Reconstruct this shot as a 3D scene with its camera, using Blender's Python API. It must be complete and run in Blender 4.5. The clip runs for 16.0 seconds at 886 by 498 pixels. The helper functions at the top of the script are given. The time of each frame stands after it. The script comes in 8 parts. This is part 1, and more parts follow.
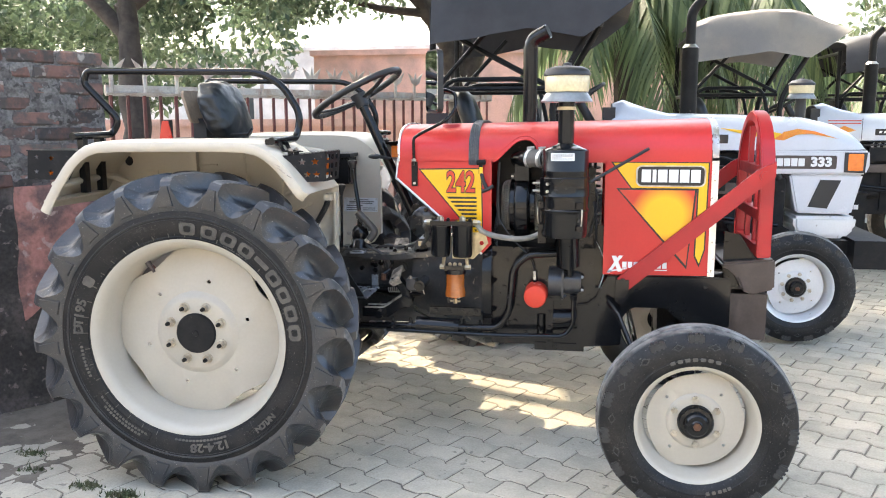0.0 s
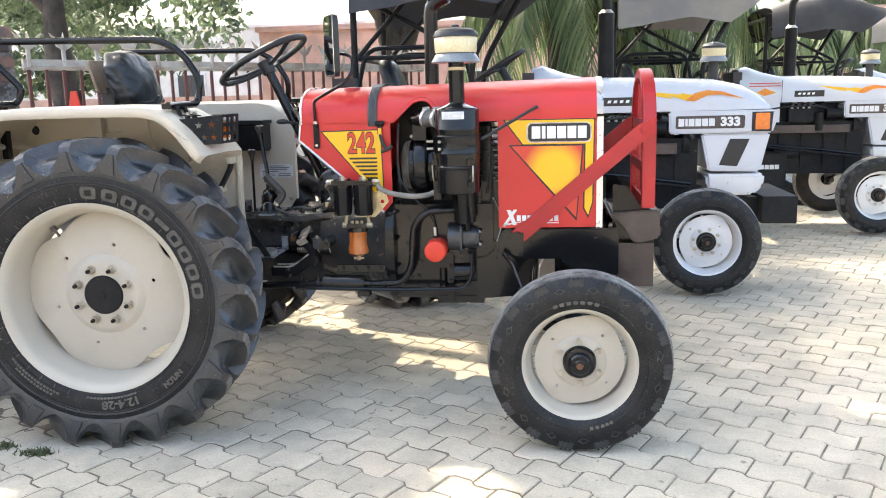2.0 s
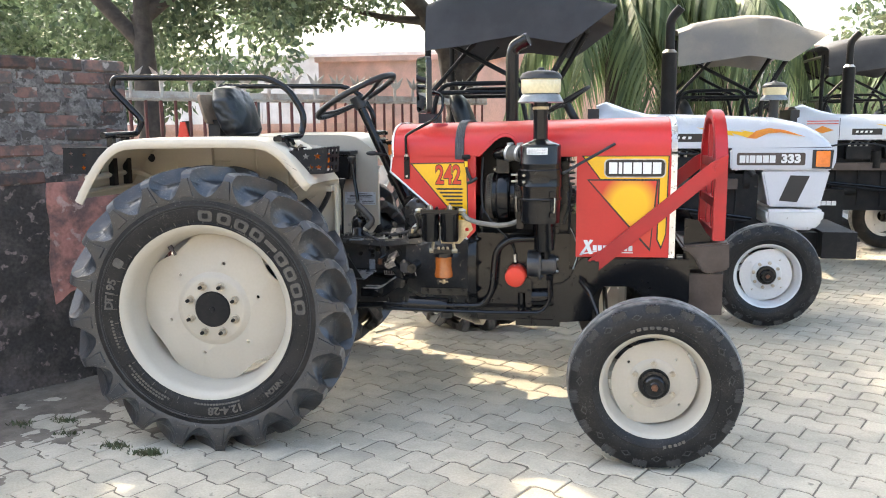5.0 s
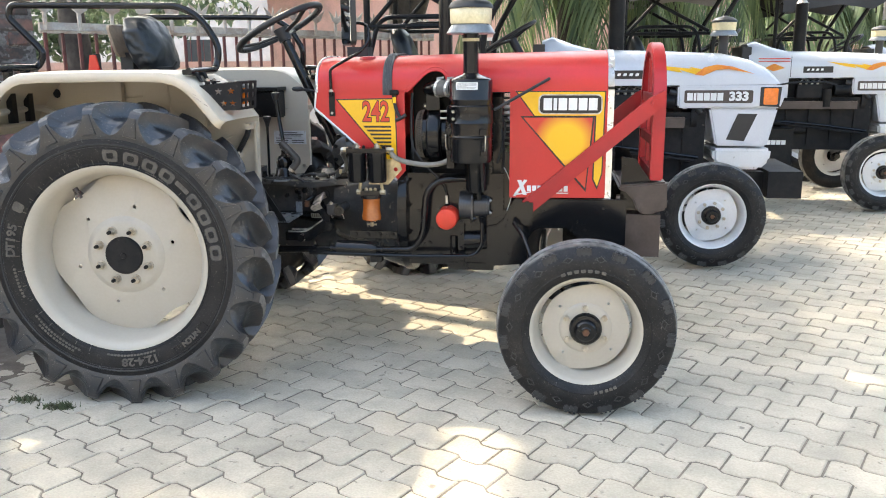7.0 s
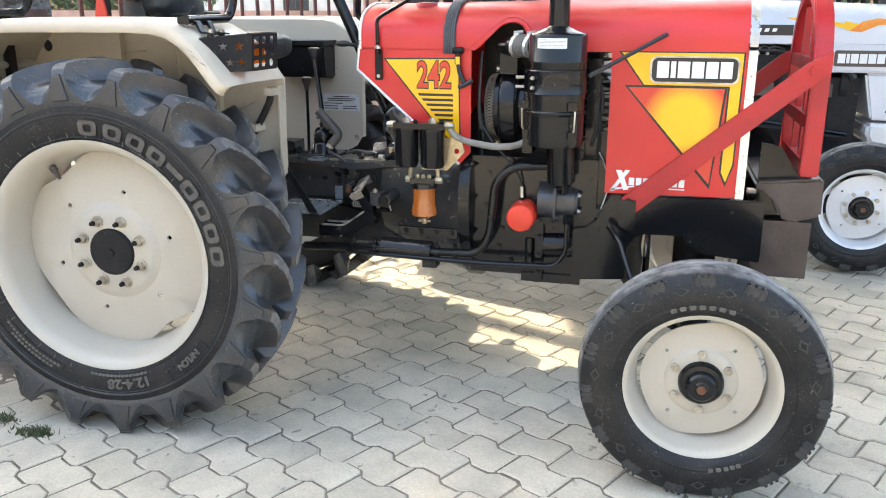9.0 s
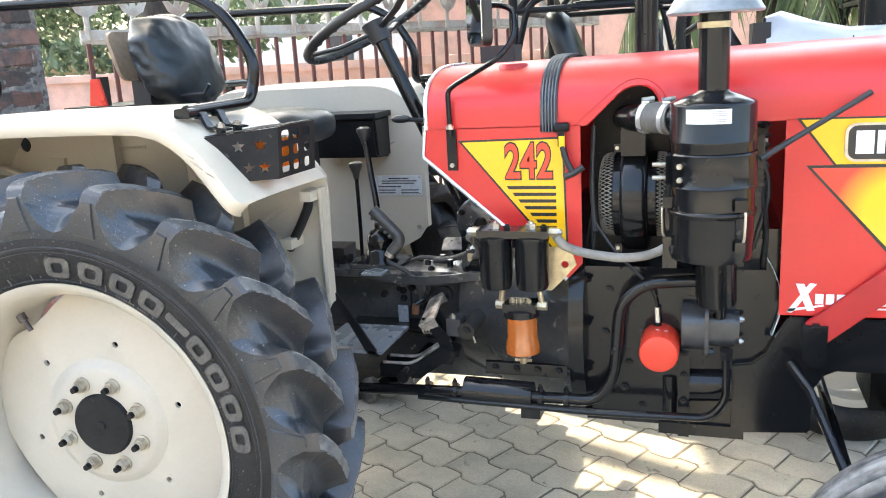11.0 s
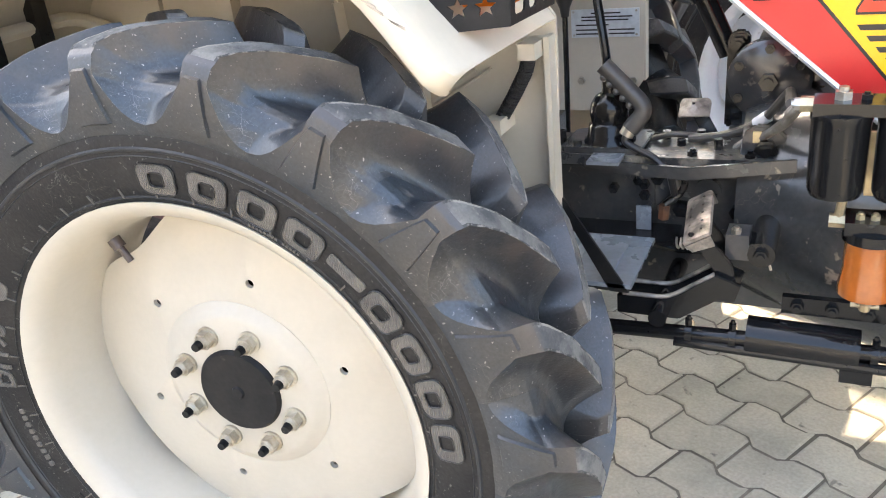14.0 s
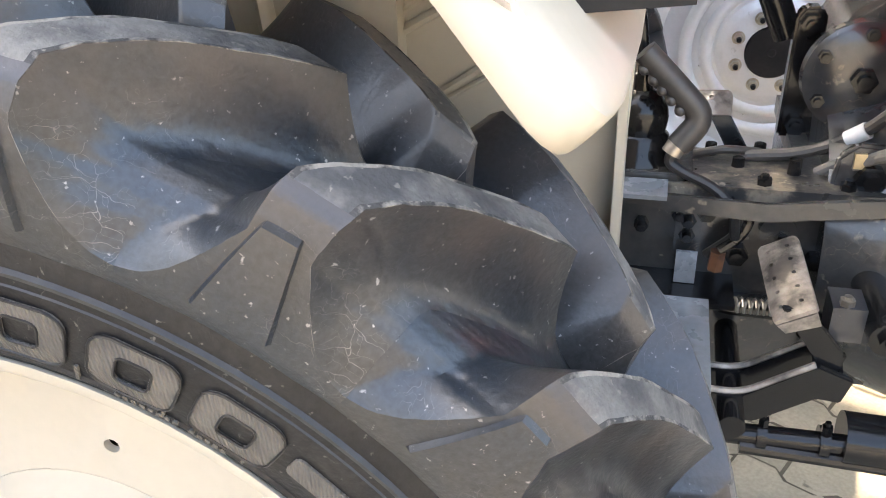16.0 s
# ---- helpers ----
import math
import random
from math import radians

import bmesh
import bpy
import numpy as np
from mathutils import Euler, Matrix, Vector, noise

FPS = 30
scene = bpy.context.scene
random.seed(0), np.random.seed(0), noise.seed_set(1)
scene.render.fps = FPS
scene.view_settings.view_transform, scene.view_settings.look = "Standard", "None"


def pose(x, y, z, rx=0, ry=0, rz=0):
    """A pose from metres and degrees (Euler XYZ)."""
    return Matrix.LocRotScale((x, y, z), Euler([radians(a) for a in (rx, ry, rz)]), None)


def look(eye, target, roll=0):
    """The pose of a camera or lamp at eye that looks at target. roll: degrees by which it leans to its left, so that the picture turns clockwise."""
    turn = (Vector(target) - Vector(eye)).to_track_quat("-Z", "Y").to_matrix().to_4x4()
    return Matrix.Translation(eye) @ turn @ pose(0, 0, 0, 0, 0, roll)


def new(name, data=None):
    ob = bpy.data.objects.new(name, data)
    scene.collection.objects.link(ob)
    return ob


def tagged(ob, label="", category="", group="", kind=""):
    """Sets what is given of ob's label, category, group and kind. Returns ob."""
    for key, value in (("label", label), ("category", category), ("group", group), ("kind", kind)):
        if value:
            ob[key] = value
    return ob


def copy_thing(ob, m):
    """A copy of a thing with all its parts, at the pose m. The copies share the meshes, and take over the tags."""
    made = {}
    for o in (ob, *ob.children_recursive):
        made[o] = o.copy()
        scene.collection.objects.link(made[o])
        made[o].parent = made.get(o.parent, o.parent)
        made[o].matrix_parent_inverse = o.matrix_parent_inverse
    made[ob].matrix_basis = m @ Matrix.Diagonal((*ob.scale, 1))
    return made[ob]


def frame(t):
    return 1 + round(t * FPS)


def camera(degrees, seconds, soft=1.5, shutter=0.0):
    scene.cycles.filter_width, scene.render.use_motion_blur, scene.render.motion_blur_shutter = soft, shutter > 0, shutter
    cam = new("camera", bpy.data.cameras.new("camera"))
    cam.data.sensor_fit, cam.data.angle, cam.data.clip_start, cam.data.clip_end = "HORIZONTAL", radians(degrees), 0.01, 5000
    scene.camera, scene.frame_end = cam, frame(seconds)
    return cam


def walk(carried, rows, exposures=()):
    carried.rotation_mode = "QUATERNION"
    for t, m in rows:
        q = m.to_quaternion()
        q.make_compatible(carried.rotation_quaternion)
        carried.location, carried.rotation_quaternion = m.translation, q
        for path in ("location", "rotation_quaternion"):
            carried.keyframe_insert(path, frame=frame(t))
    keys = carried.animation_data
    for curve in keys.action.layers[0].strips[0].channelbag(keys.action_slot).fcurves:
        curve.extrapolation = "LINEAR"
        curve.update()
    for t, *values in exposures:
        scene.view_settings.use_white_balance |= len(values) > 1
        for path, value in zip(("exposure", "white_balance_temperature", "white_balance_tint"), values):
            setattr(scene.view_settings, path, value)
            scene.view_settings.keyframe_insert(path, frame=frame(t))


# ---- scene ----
cam = camera(56.57, 16.0, soft=1.05)
PATH = [
    (0, (1.429, -2.788, 1.387), (1.087, -0.843, 1.068), -0.2),
    (0.5, (1.407, -2.822, 1.363), (1.065, -0.881, 1.021), -0.1),
    (1, (1.42, -2.849, 1.356), (1.116, -0.906, 0.992), -0.5),
    (1.5, (1.528, -2.867, 1.354), (1.256, -0.921, 0.981), -1.0),
    (2, (1.711, -2.898, 1.325), (1.452, -0.95, 0.951), -1.4),
    (2.5, (1.738, -2.928, 1.325), (1.455, -0.984, 0.949), -2.0),
    (3, (1.657, -3.031, 1.328), (1.327, -1.095, 0.951), -2.0),
    (3.5, (1.6, -3.14, 1.341), (1.214, -1.207, 1.007), -1.3),
    (3.7, (1.593, -3.162, 1.352), (1.201, -1.223, 1.057), -1.2),
    (5.8, (1.565, -3.163, 1.367), (1.256, -1.216, 1.032), -0.3),
    (6, (1.572, -3.15, 1.369), (1.279, -1.205, 1.006), -0.5),
    (6.5, (1.617, -3.081, 1.343), (1.35, -1.14, 0.939), -0.8),
    (7, (1.688, -2.985, 1.332), (1.423, -1.053, 0.887), -0.4),
    (7.5, (1.698, -2.837, 1.303), (1.427, -0.918, 0.81), 0.5),
    (8, (1.643, -2.584, 1.299), (1.334, -0.684, 0.758), 0.6),
    (8.5, (1.626, -2.394, 1.295), (1.224, -0.514, 0.743), -0.1),
    (9, (1.661, -2.163, 1.32), (1.169, -0.304, 0.769), 0.1),
    (9.5, (1.651, -1.966, 1.331), (1.132, -0.109, 0.798), -1.1),
    (10, (1.558, -1.739, 1.376), (1.032, 0.141, 0.942), -1.8),
    (10.2, (1.513, -1.68, 1.381), (0.926, 0.183, 0.95), -2.2),
    (12.3, (1.175, -1.178, 1.404), (0.563, 0.652, 0.878), -4.3),
    (12.5, (1.167, -1.174, 1.402), (0.576, 0.661, 0.871), -4.1),
    (13, (1.108, -1.160, 1.395), (0.506, 0.656, 0.811), -3.6),
    (13.5, (0.970, -1.081, 1.337), (0.191, 0.613, 0.614), -5.4),
    (14, (0.853, -0.870, 1.325), (0.017, 0.750, 0.504), -6.5),
    (14.5, (0.744, -0.700, 1.298), (-0.016, 0.924, 0.413), -6.1),
    (15, (0.595, -0.555, 1.306), (-0.079, 1.102, 0.413), -5.4),
    (15.5, (0.503, -0.470, 1.276), (-0.071, 1.210, 0.354), -3.4),
    (16, (0.484, -0.430, 1.259), (0.000, 1.263, 0.309), -2.3),
]
walk(cam, [(t, look(eye, target, roll)) for t, eye, target, roll in PATH], [(0.0, 2.9, 6380, 6), (2.0, 2.84, 6380, 6), (7.8, 2.70, 6420, 4), (9.0, 2.98, 6380, 4), (10.0, 3.2, 6320, 3), (12.4, 3.4, 6180, 3), (13.5, 3.45, 6650, 6), (14.5, 3.6, 6700, 7), (16.0, 3.6, 7000, 8)])



# world, sun
world = bpy.data.worlds.new("sky")
scene.world = world
world.use_nodes = True
_wn = world.node_tree.nodes
_sky = _wn.new("ShaderNodeTexSky")
_sky.sky_type = "NISHITA"
_sky.sun_disc = False
SUN_TO = Vector((-0.60, 0.52, 1.0)).normalized()
_sky.sun_elevation = math.asin(SUN_TO.z)
_sky.sun_rotation = math.atan2(SUN_TO.x, SUN_TO.y)
_sky.air_density, _sky.dust_density, _sky.ozone_density = 1.0, 8.0, 0.6
_wn["Background"].inputs["Strength"].default_value = 0.15
world.node_tree.links.new(_sky.outputs[0], _wn["Background"].inputs["Color"])
sun_data = bpy.data.lights.new("sun", "SUN")
sun_data.energy, sun_data.angle, sun_data.color = 1.3, radians(0.6), (1.0, 0.82, 0.62)
sun = new("sun", sun_data)
sun.matrix_world = look(SUN_TO * 40, (0, 0, 0))


# materials
def material(name, color, rough=0.5, metal=0.0, spots=None, amount=0.35, scale=6.0, fine=90.0, bump=0.15, vary=0.0, coat=0.0, spec=0.5, lift=(0.42, 0.62), rough_vary=0.12, grain_amount=0.10, specks=None, speck_scale=55.0, speck_cut=0.64, edge=None, island=0.0):
    """A surface with a main colour, stains of a second colour at a large scale, a fine grain and relief."""
    m = bpy.data.materials.new(name)
    m.use_nodes = True
    nt = m.node_tree
    n, l = nt.nodes, nt.links
    b = n["Principled BSDF"]
    b.inputs["Metallic"].default_value = metal
    b.inputs["Specular IOR Level"].default_value = spec
    b.inputs["Coat Weight"].default_value = coat
    b.inputs["Coat Roughness"].default_value = 0.1
    tc = n.new("ShaderNodeTexCoord")
    src = tc.outputs["Object"]
    info = None
    if vary:
        info = n.new("ShaderNodeObjectInfo")
        add = n.new("ShaderNodeVectorMath")
        add.operation = "MULTIPLY_ADD"
        l.new(info.outputs["Random"], add.inputs[0])
        add.inputs[1].default_value = (37.0, 19.0, 53.0)
        l.new(tc.outputs["Object"], add.inputs[2])
        src = add.outputs[0]
    big = n.new("ShaderNodeTexNoise")
    big.inputs["Scale"].default_value = scale
    big.inputs["Detail"].default_value = 6
    big.inputs["Roughness"].default_value = 0.6
    l.new(src, big.inputs["Vector"])
    small = n.new("ShaderNodeTexNoise")
    small.inputs["Scale"].default_value = fine
    small.inputs["Detail"].default_value = 4
    l.new(src, small.inputs["Vector"])
    ramp = n.new("ShaderNodeMapRange")
    ramp.inputs["From Min"].default_value, ramp.inputs["From Max"].default_value = lift
    ramp.inputs["To Max"].default_value = amount
    l.new(big.outputs["Fac"], ramp.inputs["Value"])
    mix = n.new("ShaderNodeMix")
    mix.data_type = "RGBA"
    l.new(ramp.outputs[0], mix.inputs["Factor"])
    mix.inputs["A"].default_value = (*color, 1)
    spots = spots or tuple(c * 0.6 for c in color)
    mix.inputs["B"].default_value = (*spots, 1)
    grain = n.new("ShaderNodeMapRange")
    grain.inputs["From Min"].default_value, grain.inputs["From Max"].default_value = 0.3, 0.7
    grain.inputs["To Min"].default_value, grain.inputs["To Max"].default_value = 1 - grain_amount, 1 + grain_amount
    l.new(small.outputs["Fac"], grain.inputs["Value"])
    hsv = n.new("ShaderNodeHueSaturation")
    paint = mix.outputs["Result"]
    for colour, fac in ((specks, "dust"), (edge, "edge")):
        if not colour:
            continue
        cut = n.new("ShaderNodeMapRange")
        if fac == "dust":
            nz = n.new("ShaderNodeTexNoise")
            nz.inputs["Scale"].default_value = speck_scale
            nz.inputs["Detail"].default_value = 7
            nz.inputs["Distortion"].default_value = 0.25
            l.new(src, nz.inputs["Vector"])
            l.new(nz.outputs["Fac"], cut.inputs["Value"])
            cut.inputs["From Min"].default_value, cut.inputs["From Max"].default_value = speck_cut, speck_cut + 0.05
            cut.inputs["To Max"].default_value = 0.8
        else:
            ge = n.new("ShaderNodeNewGeometry")
            l.new(ge.outputs["Pointiness"], cut.inputs["Value"])
            cut.inputs["From Min"].default_value, cut.inputs["From Max"].default_value = 0.53, 0.62
            cut.inputs["To Max"].default_value = 0.7
        m2 = n.new("ShaderNodeMix")
        m2.data_type = "RGBA"
        l.new(cut.outputs[0], m2.inputs["Factor"])
        l.new(paint, m2.inputs["A"])
        m2.inputs["B"].default_value = (*colour, 1)
        paint = m2.outputs["Result"]
    l.new(paint, hsv.inputs["Color"])
    value = grain.outputs[0]
    if vary:
        v2 = n.new("ShaderNodeMapRange")
        v2.inputs["To Min"].default_value, v2.inputs["To Max"].default_value = 1 - vary, 1 + vary
        l.new(info.outputs["Random"], v2.inputs["Value"])
        mul = n.new("ShaderNodeMath")
        mul.operation = "MULTIPLY"
        l.new(v2.outputs[0], mul.inputs[0])
        l.new(value, mul.inputs[1])
        value = mul.outputs[0]
    if island:
        gi = n.new("ShaderNodeNewGeometry")
        v3 = n.new("ShaderNodeMapRange")
        v3.inputs["To Min"].default_value, v3.inputs["To Max"].default_value = 1 - island, 1 + island
        l.new(gi.outputs["Random Per Island"], v3.inputs["Value"])
        mul = n.new("ShaderNodeMath")
        mul.operation = "MULTIPLY"
        l.new(v3.outputs[0], mul.inputs[0])
        l.new(value, mul.inputs[1])
        value = mul.outputs[0]
    l.new(value, hsv.inputs["Value"])
    l.new(hsv.outputs[0], b.inputs["Base Color"])
    rr = n.new("ShaderNodeMapRange")
    rr.inputs["To Min"].default_value, rr.inputs["To Max"].default_value = max(0.03, rough - rough_vary), min(1, rough + rough_vary)
    l.new(big.outputs["Fac"], rr.inputs["Value"])
    l.new(rr.outputs[0], b.inputs["Roughness"])
    if bump:
        bp = n.new("ShaderNodeBump")
        bp.inputs["Strength"].default_value = bump
        bp.inputs["Distance"].default_value = 0.002
        l.new(small.outputs["Fac"], bp.inputs["Height"])
        l.new(bp.outputs[0], b.inputs["Normal"])
    return m


RED = material("red_paint", (0.54, 0.020, 0.018), 0.42, spots=(0.46, 0.018, 0.017), amount=0.5, scale=3, bump=0.02, coat=0.15, rough_vary=0.08, grain_amount=0.025)
RED2 = material("red_bar_paint", (0.42, 0.015, 0.018), 0.4, spots=(0.32, 0.018, 0.02), amount=0.6, scale=9, bump=0.08, grain_amount=0.025)
CREAM = material("cream_paint", (0.515, 0.465, 0.375), 0.38, spots=(0.47, 0.408, 0.315), amount=0.3, scale=4, bump=0.03, coat=0.2, grain_amount=0.02, specks=(0.35, 0.27, 0.2), speck_scale=14, speck_cut=0.75)
RIMPAINT = material("cream_rim_paint", (0.435, 0.40, 0.33), 0.42, spots=(0.40, 0.355, 0.282), amount=0.3, scale=6, bump=0.04, coat=0.15, grain_amount=0.02, specks=(0.3, 0.24, 0.18), speck_scale=18, speck_cut=0.76)
WHITE = material("white_hood_paint", (0.57, 0.59, 0.63), 0.25, spots=(0.5, 0.52, 0.56), amount=0.4, scale=3, bump=0.02, coat=0.5, grain_amount=0.025)
SILVER = material("silver_rim_paint", (0.66, 0.665, 0.67), 0.36, metal=0.15, spots=(0.58, 0.58, 0.57), amount=0.4, scale=6, grain_amount=0.03, specks=(0.3, 0.28, 0.25), speck_scale=20, speck_cut=0.68)
BLACK = material("black_gloss_paint", (0.0075, 0.0079, 0.0089), 0.16, spots=(0.010, 0.0098, 0.0095), amount=0.45, scale=11, bump=0.1, coat=0.18, spec=0.25, rough_vary=0.12, specks=(0.045, 0.04, 0.036), speck_scale=34, speck_cut=0.69)
GREASY = material("greasy_black_casting", (0.029, 0.0308, 0.0333), 0.22, spots=(0.06, 0.057, 0.053), amount=0.5, scale=10, bump=0.3, coat=0.5, spec=0.5, rough_vary=0.15, specks=(0.16, 0.14, 0.115), speck_scale=36, speck_cut=0.65)
# sky sheen on black paint is put into this pale blue-grey base
FOOTPLATE = material("footplate_sky_sheen", (0.19, 0.212, 0.24), 0.28, spots=(0.10, 0.108, 0.118), amount=0.5, scale=9, bump=0.12, coat=1.0, spec=0.6)
WORNTOP = material("worn_painted_casting", (0.028, 0.03, 0.032), 0.3, spots=(0.2, 0.175, 0.135), amount=0.95, scale=19, fine=140, bump=0.3, coat=0.4, lift=(0.5, 0.6), specks=(0.42, 0.37, 0.3), speck_scale=60, speck_cut=0.64)
GRIP = material("dusty_black_grip", (0.04, 0.038, 0.036), 0.42, spots=(0.075, 0.068, 0.06), amount=0.6, scale=18, bump=0.15)
IRON = material("dull_black_iron", (0.011, 0.011, 0.012), 0.6, spots=(0.03, 0.027, 0.024), amount=0.5, scale=9, bump=0.3, spec=0.2, specks=(0.08, 0.07, 0.06), speck_scale=24, speck_cut=0.68)
BLACKMAT = material("black_worn_paint", (0.008, 0.0082, 0.0092), 0.34, spots=(0.022, 0.021, 0.019), amount=0.5, scale=9, bump=0.3, spec=0.16, specks=(0.08, 0.07, 0.062), speck_scale=28, speck_cut=0.69)
BROWNIRON = material("dark_brown_painted_casting", (0.05, 0.035, 0.03), 0.4, spots=(0.09, 0.07, 0.06), amount=0.6, scale=6, bump=0.2)
RUBBER = material("tyre_rubber", (0.008, 0.0085, 0.010), 0.46, spots=(0.027, 0.025, 0.023), amount=0.55, scale=9, fine=190, bump=0.35, spec=0.3, specks=(0.13, 0.123, 0.112), speck_scale=150, speck_cut=0.66, grain_amount=0.35)
LUGRUB = material("tread_rubber", (0.017, 0.022, 0.029), 0.38, spots=(0.036, 0.0335, 0.031), amount=0.75, scale=8, fine=230, bump=0.25, vary=0.12, spec=0.6, coat=0.16, specks=(0.3, 0.29, 0.27), speck_scale=190, speck_cut=0.67, rough_vary=0.2, grain_amount=0.3)
LUGTOP = material("dusty_tread_face", (0.155, 0.151, 0.143), 0.75, spots=(0.055, 0.057, 0.06), amount=0.85, scale=16, fine=260, bump=0.5, vary=0.12, spec=0.3, lift=(0.45, 0.6), specks=(0.19, 0.178, 0.16), speck_scale=130, speck_cut=0.64, rough_vary=0.1)
LUGEDGE = material("worn_tread_edge", (0.23, 0.215, 0.19), 0.8, spots=(0.05, 0.05, 0.05), amount=1.0, scale=45, fine=240, bump=0.6, lift=(0.44, 0.56), spec=0.25, specks=(0.32, 0.3, 0.27), speck_scale=150, speck_cut=0.62)
LUGDARK = material("shoulder_rubber", (0.016, 0.0175, 0.0205), 0.5, spots=(0.045, 0.044, 0.043), amount=0.6, scale=14, fine=150, bump=0.3)
RUSTY = material("rusty_steel", (0.16, 0.075, 0.04), 0.6, metal=0.4, spots=(0.07, 0.04, 0.03), amount=0.7, scale=40)
LETTER = material("sidewall_lettering", (0.13, 0.118, 0.1), 0.75, spots=(0.07, 0.065, 0.06), amount=0.6, scale=25, bump=0.3)
STEEL = material("zinc_steel", (0.5, 0.48, 0.44), 0.35, metal=0.9, spots=(0.25, 0.2, 0.14), amount=0.6, scale=25, bump=0.2)
NUT = material("dull_zinc_nut", (0.5, 0.46, 0.38), 0.42, metal=0.7, spots=(0.28, 0.22, 0.15), amount=0.6, scale=30)
BRASS = material("yellowed_zinc", (0.5, 0.42, 0.27), 0.38, metal=0.75, spots=(0.3, 0.245, 0.16), amount=0.6, scale=25)
ALU = material("bright_strip", (0.75, 0.75, 0.74), 0.3, metal=0.7, spots=(0.5, 0.48, 0.42), amount=0.4, scale=20, grain_amount=0.025)
YELLOW = material("yellow_decal", (0.80, 0.46, 0.004), 0.3, spots=(0.76, 0.40, 0.004), amount=0.3, scale=4, bump=0.02, coat=0.3, grain_amount=0.025)
INK = material("black_decal", (0.015, 0.014, 0.014), 0.35, bump=0.02, grain_amount=0.025)
INKGREY = material("grey_label_print", (0.25, 0.25, 0.26), 0.5, bump=0.02, grain_amount=0.025)
WHITEDECAL = material("white_decal", (0.75, 0.75, 0.74), 0.35, bump=0.02, amount=0.15, grain_amount=0.025)
REDDECAL = material("red_decal", (0.6, 0.05, 0.02), 0.32, bump=0.02, amount=0.2, grain_amount=0.025)
ORANGEDECAL = material("orange_decal", (0.7, 0.2, 0.02), 0.32, spots=(0.75, 0.36, 0.03), amount=0.8, scale=6, bump=0.02)
ORANGELENS = material("orange_lamp_lens", (0.85, 0.2, 0.015), 0.2, bump=0.1, coat=0.6)
REDLENS = material("red_plastic", (0.72, 0.035, 0.02), 0.3, spots=(0.6, 0.06, 0.03), bump=0.05, coat=0.3, grain_amount=0.025)
CAP = material("red_filter_cap", (0.62, 0.04, 0.018), 0.45, spots=(0.5, 0.06, 0.03), bump=0.1, grain_amount=0.025)
AMBER = material("amber_fuel_bowl", (0.34, 0.10, 0.018), 0.12, spots=(0.3, 0.08, 0.015), amount=0.6, scale=12, bump=0.0, coat=0.8)
BOWL = material("yellowed_plastic_bowl", (0.66, 0.58, 0.36), 0.3, spots=(0.55, 0.46, 0.26), amount=0.5, scale=12, bump=0.02, coat=0.4)
VINYL = material("black_vinyl", (0.011, 0.0145, 0.018), 0.36, spots=(0.022, 0.027, 0.032), amount=0.5, scale=9, fine=200, bump=0.3)
STRAPRUB = material("faded_strap_rubber", (0.12, 0.124, 0.132), 0.45, spots=(0.055, 0.057, 0.06), amount=0.5, scale=14, bump=0.1)
SLEEVE = material("grey_rubber_sleeve", (0.15, 0.145, 0.135), 0.6, spots=(0.09, 0.085, 0.08), amount=0.6, scale=30, bump=0.3)
PUMPPAINT = material("dusty_black_pump_paint", (0.022, 0.0245, 0.03), 0.34, spots=(0.05, 0.05, 0.052), amount=0.5, scale=18, bump=0.2, coat=0.3, specks=(0.1, 0.095, 0.09), speck_scale=60, speck_cut=0.68)
PLASTIC = material("black_plastic", (0.018, 0.018, 0.019), 0.45, bump=0.1, grain_amount=0.025)
SKIRT = material("blue_grey_sheet", (0.2, 0.225, 0.25), 0.3, spots=(0.13, 0.145, 0.16), amount=0.5, scale=9, bump=0.05, coat=0.3)
PLY = material("plywood_seat_back", (0.3, 0.22, 0.15), 0.6, spots=(0.2, 0.14, 0.09), amount=0.7, scale=14)
HOSE = material("braided_hose", (0.24, 0.225, 0.2), 0.45, spots=(0.14, 0.13, 0.12), amount=0.6, scale=30, fine=300, bump=0.6)
PLATE = material("aluminium_plate", (0.62, 0.65, 0.67), 0.4, metal=0.2, amount=0.2, scale=14)
PEDALMET = material("worn_pedal_steel", (0.42, 0.37, 0.32), 0.5, metal=0.5, spots=(0.06, 0.055, 0.05), amount=0.9, scale=22, bump=0.3)
BLACKCLOTH = material("black_canopy_cloth", (0.03, 0.031, 0.035), 0.75, spots=(0.06, 0.06, 0.065), amount=0.6, scale=2.5, fine=260, bump=0.3)
GREYCLOTH = material("grey_canopy_cloth", (0.2, 0.19, 0.185), 0.8, spots=(0.3, 0.27, 0.23), amount=0.7, scale=2, fine=260, bump=0.3)
PAVER = material("grey_concrete_paver", (0.52, 0.469, 0.368), 0.88, spots=(0.34, 0.31, 0.25), amount=0.75, scale=4, fine=120, bump=0.5, vary=0.08, lift=(0.4, 0.66), specks=(0.2, 0.18, 0.15), speck_scale=22, speck_cut=0.66, spec=0.3)
JOINT = material("sandy_joint", (0.13, 0.112, 0.088), 0.95, spots=(0.24, 0.21, 0.17), amount=0.8, scale=5, bump=0.6)
BRICK = material("old_red_brick", (0.19, 0.105, 0.085), 0.9, spots=(0.085, 0.075, 0.07), amount=1.0, scale=11, fine=70, bump=0.8, vary=0.45, lift=(0.38, 0.54), specks=(0.3, 0.28, 0.26), speck_scale=16, speck_cut=0.62)
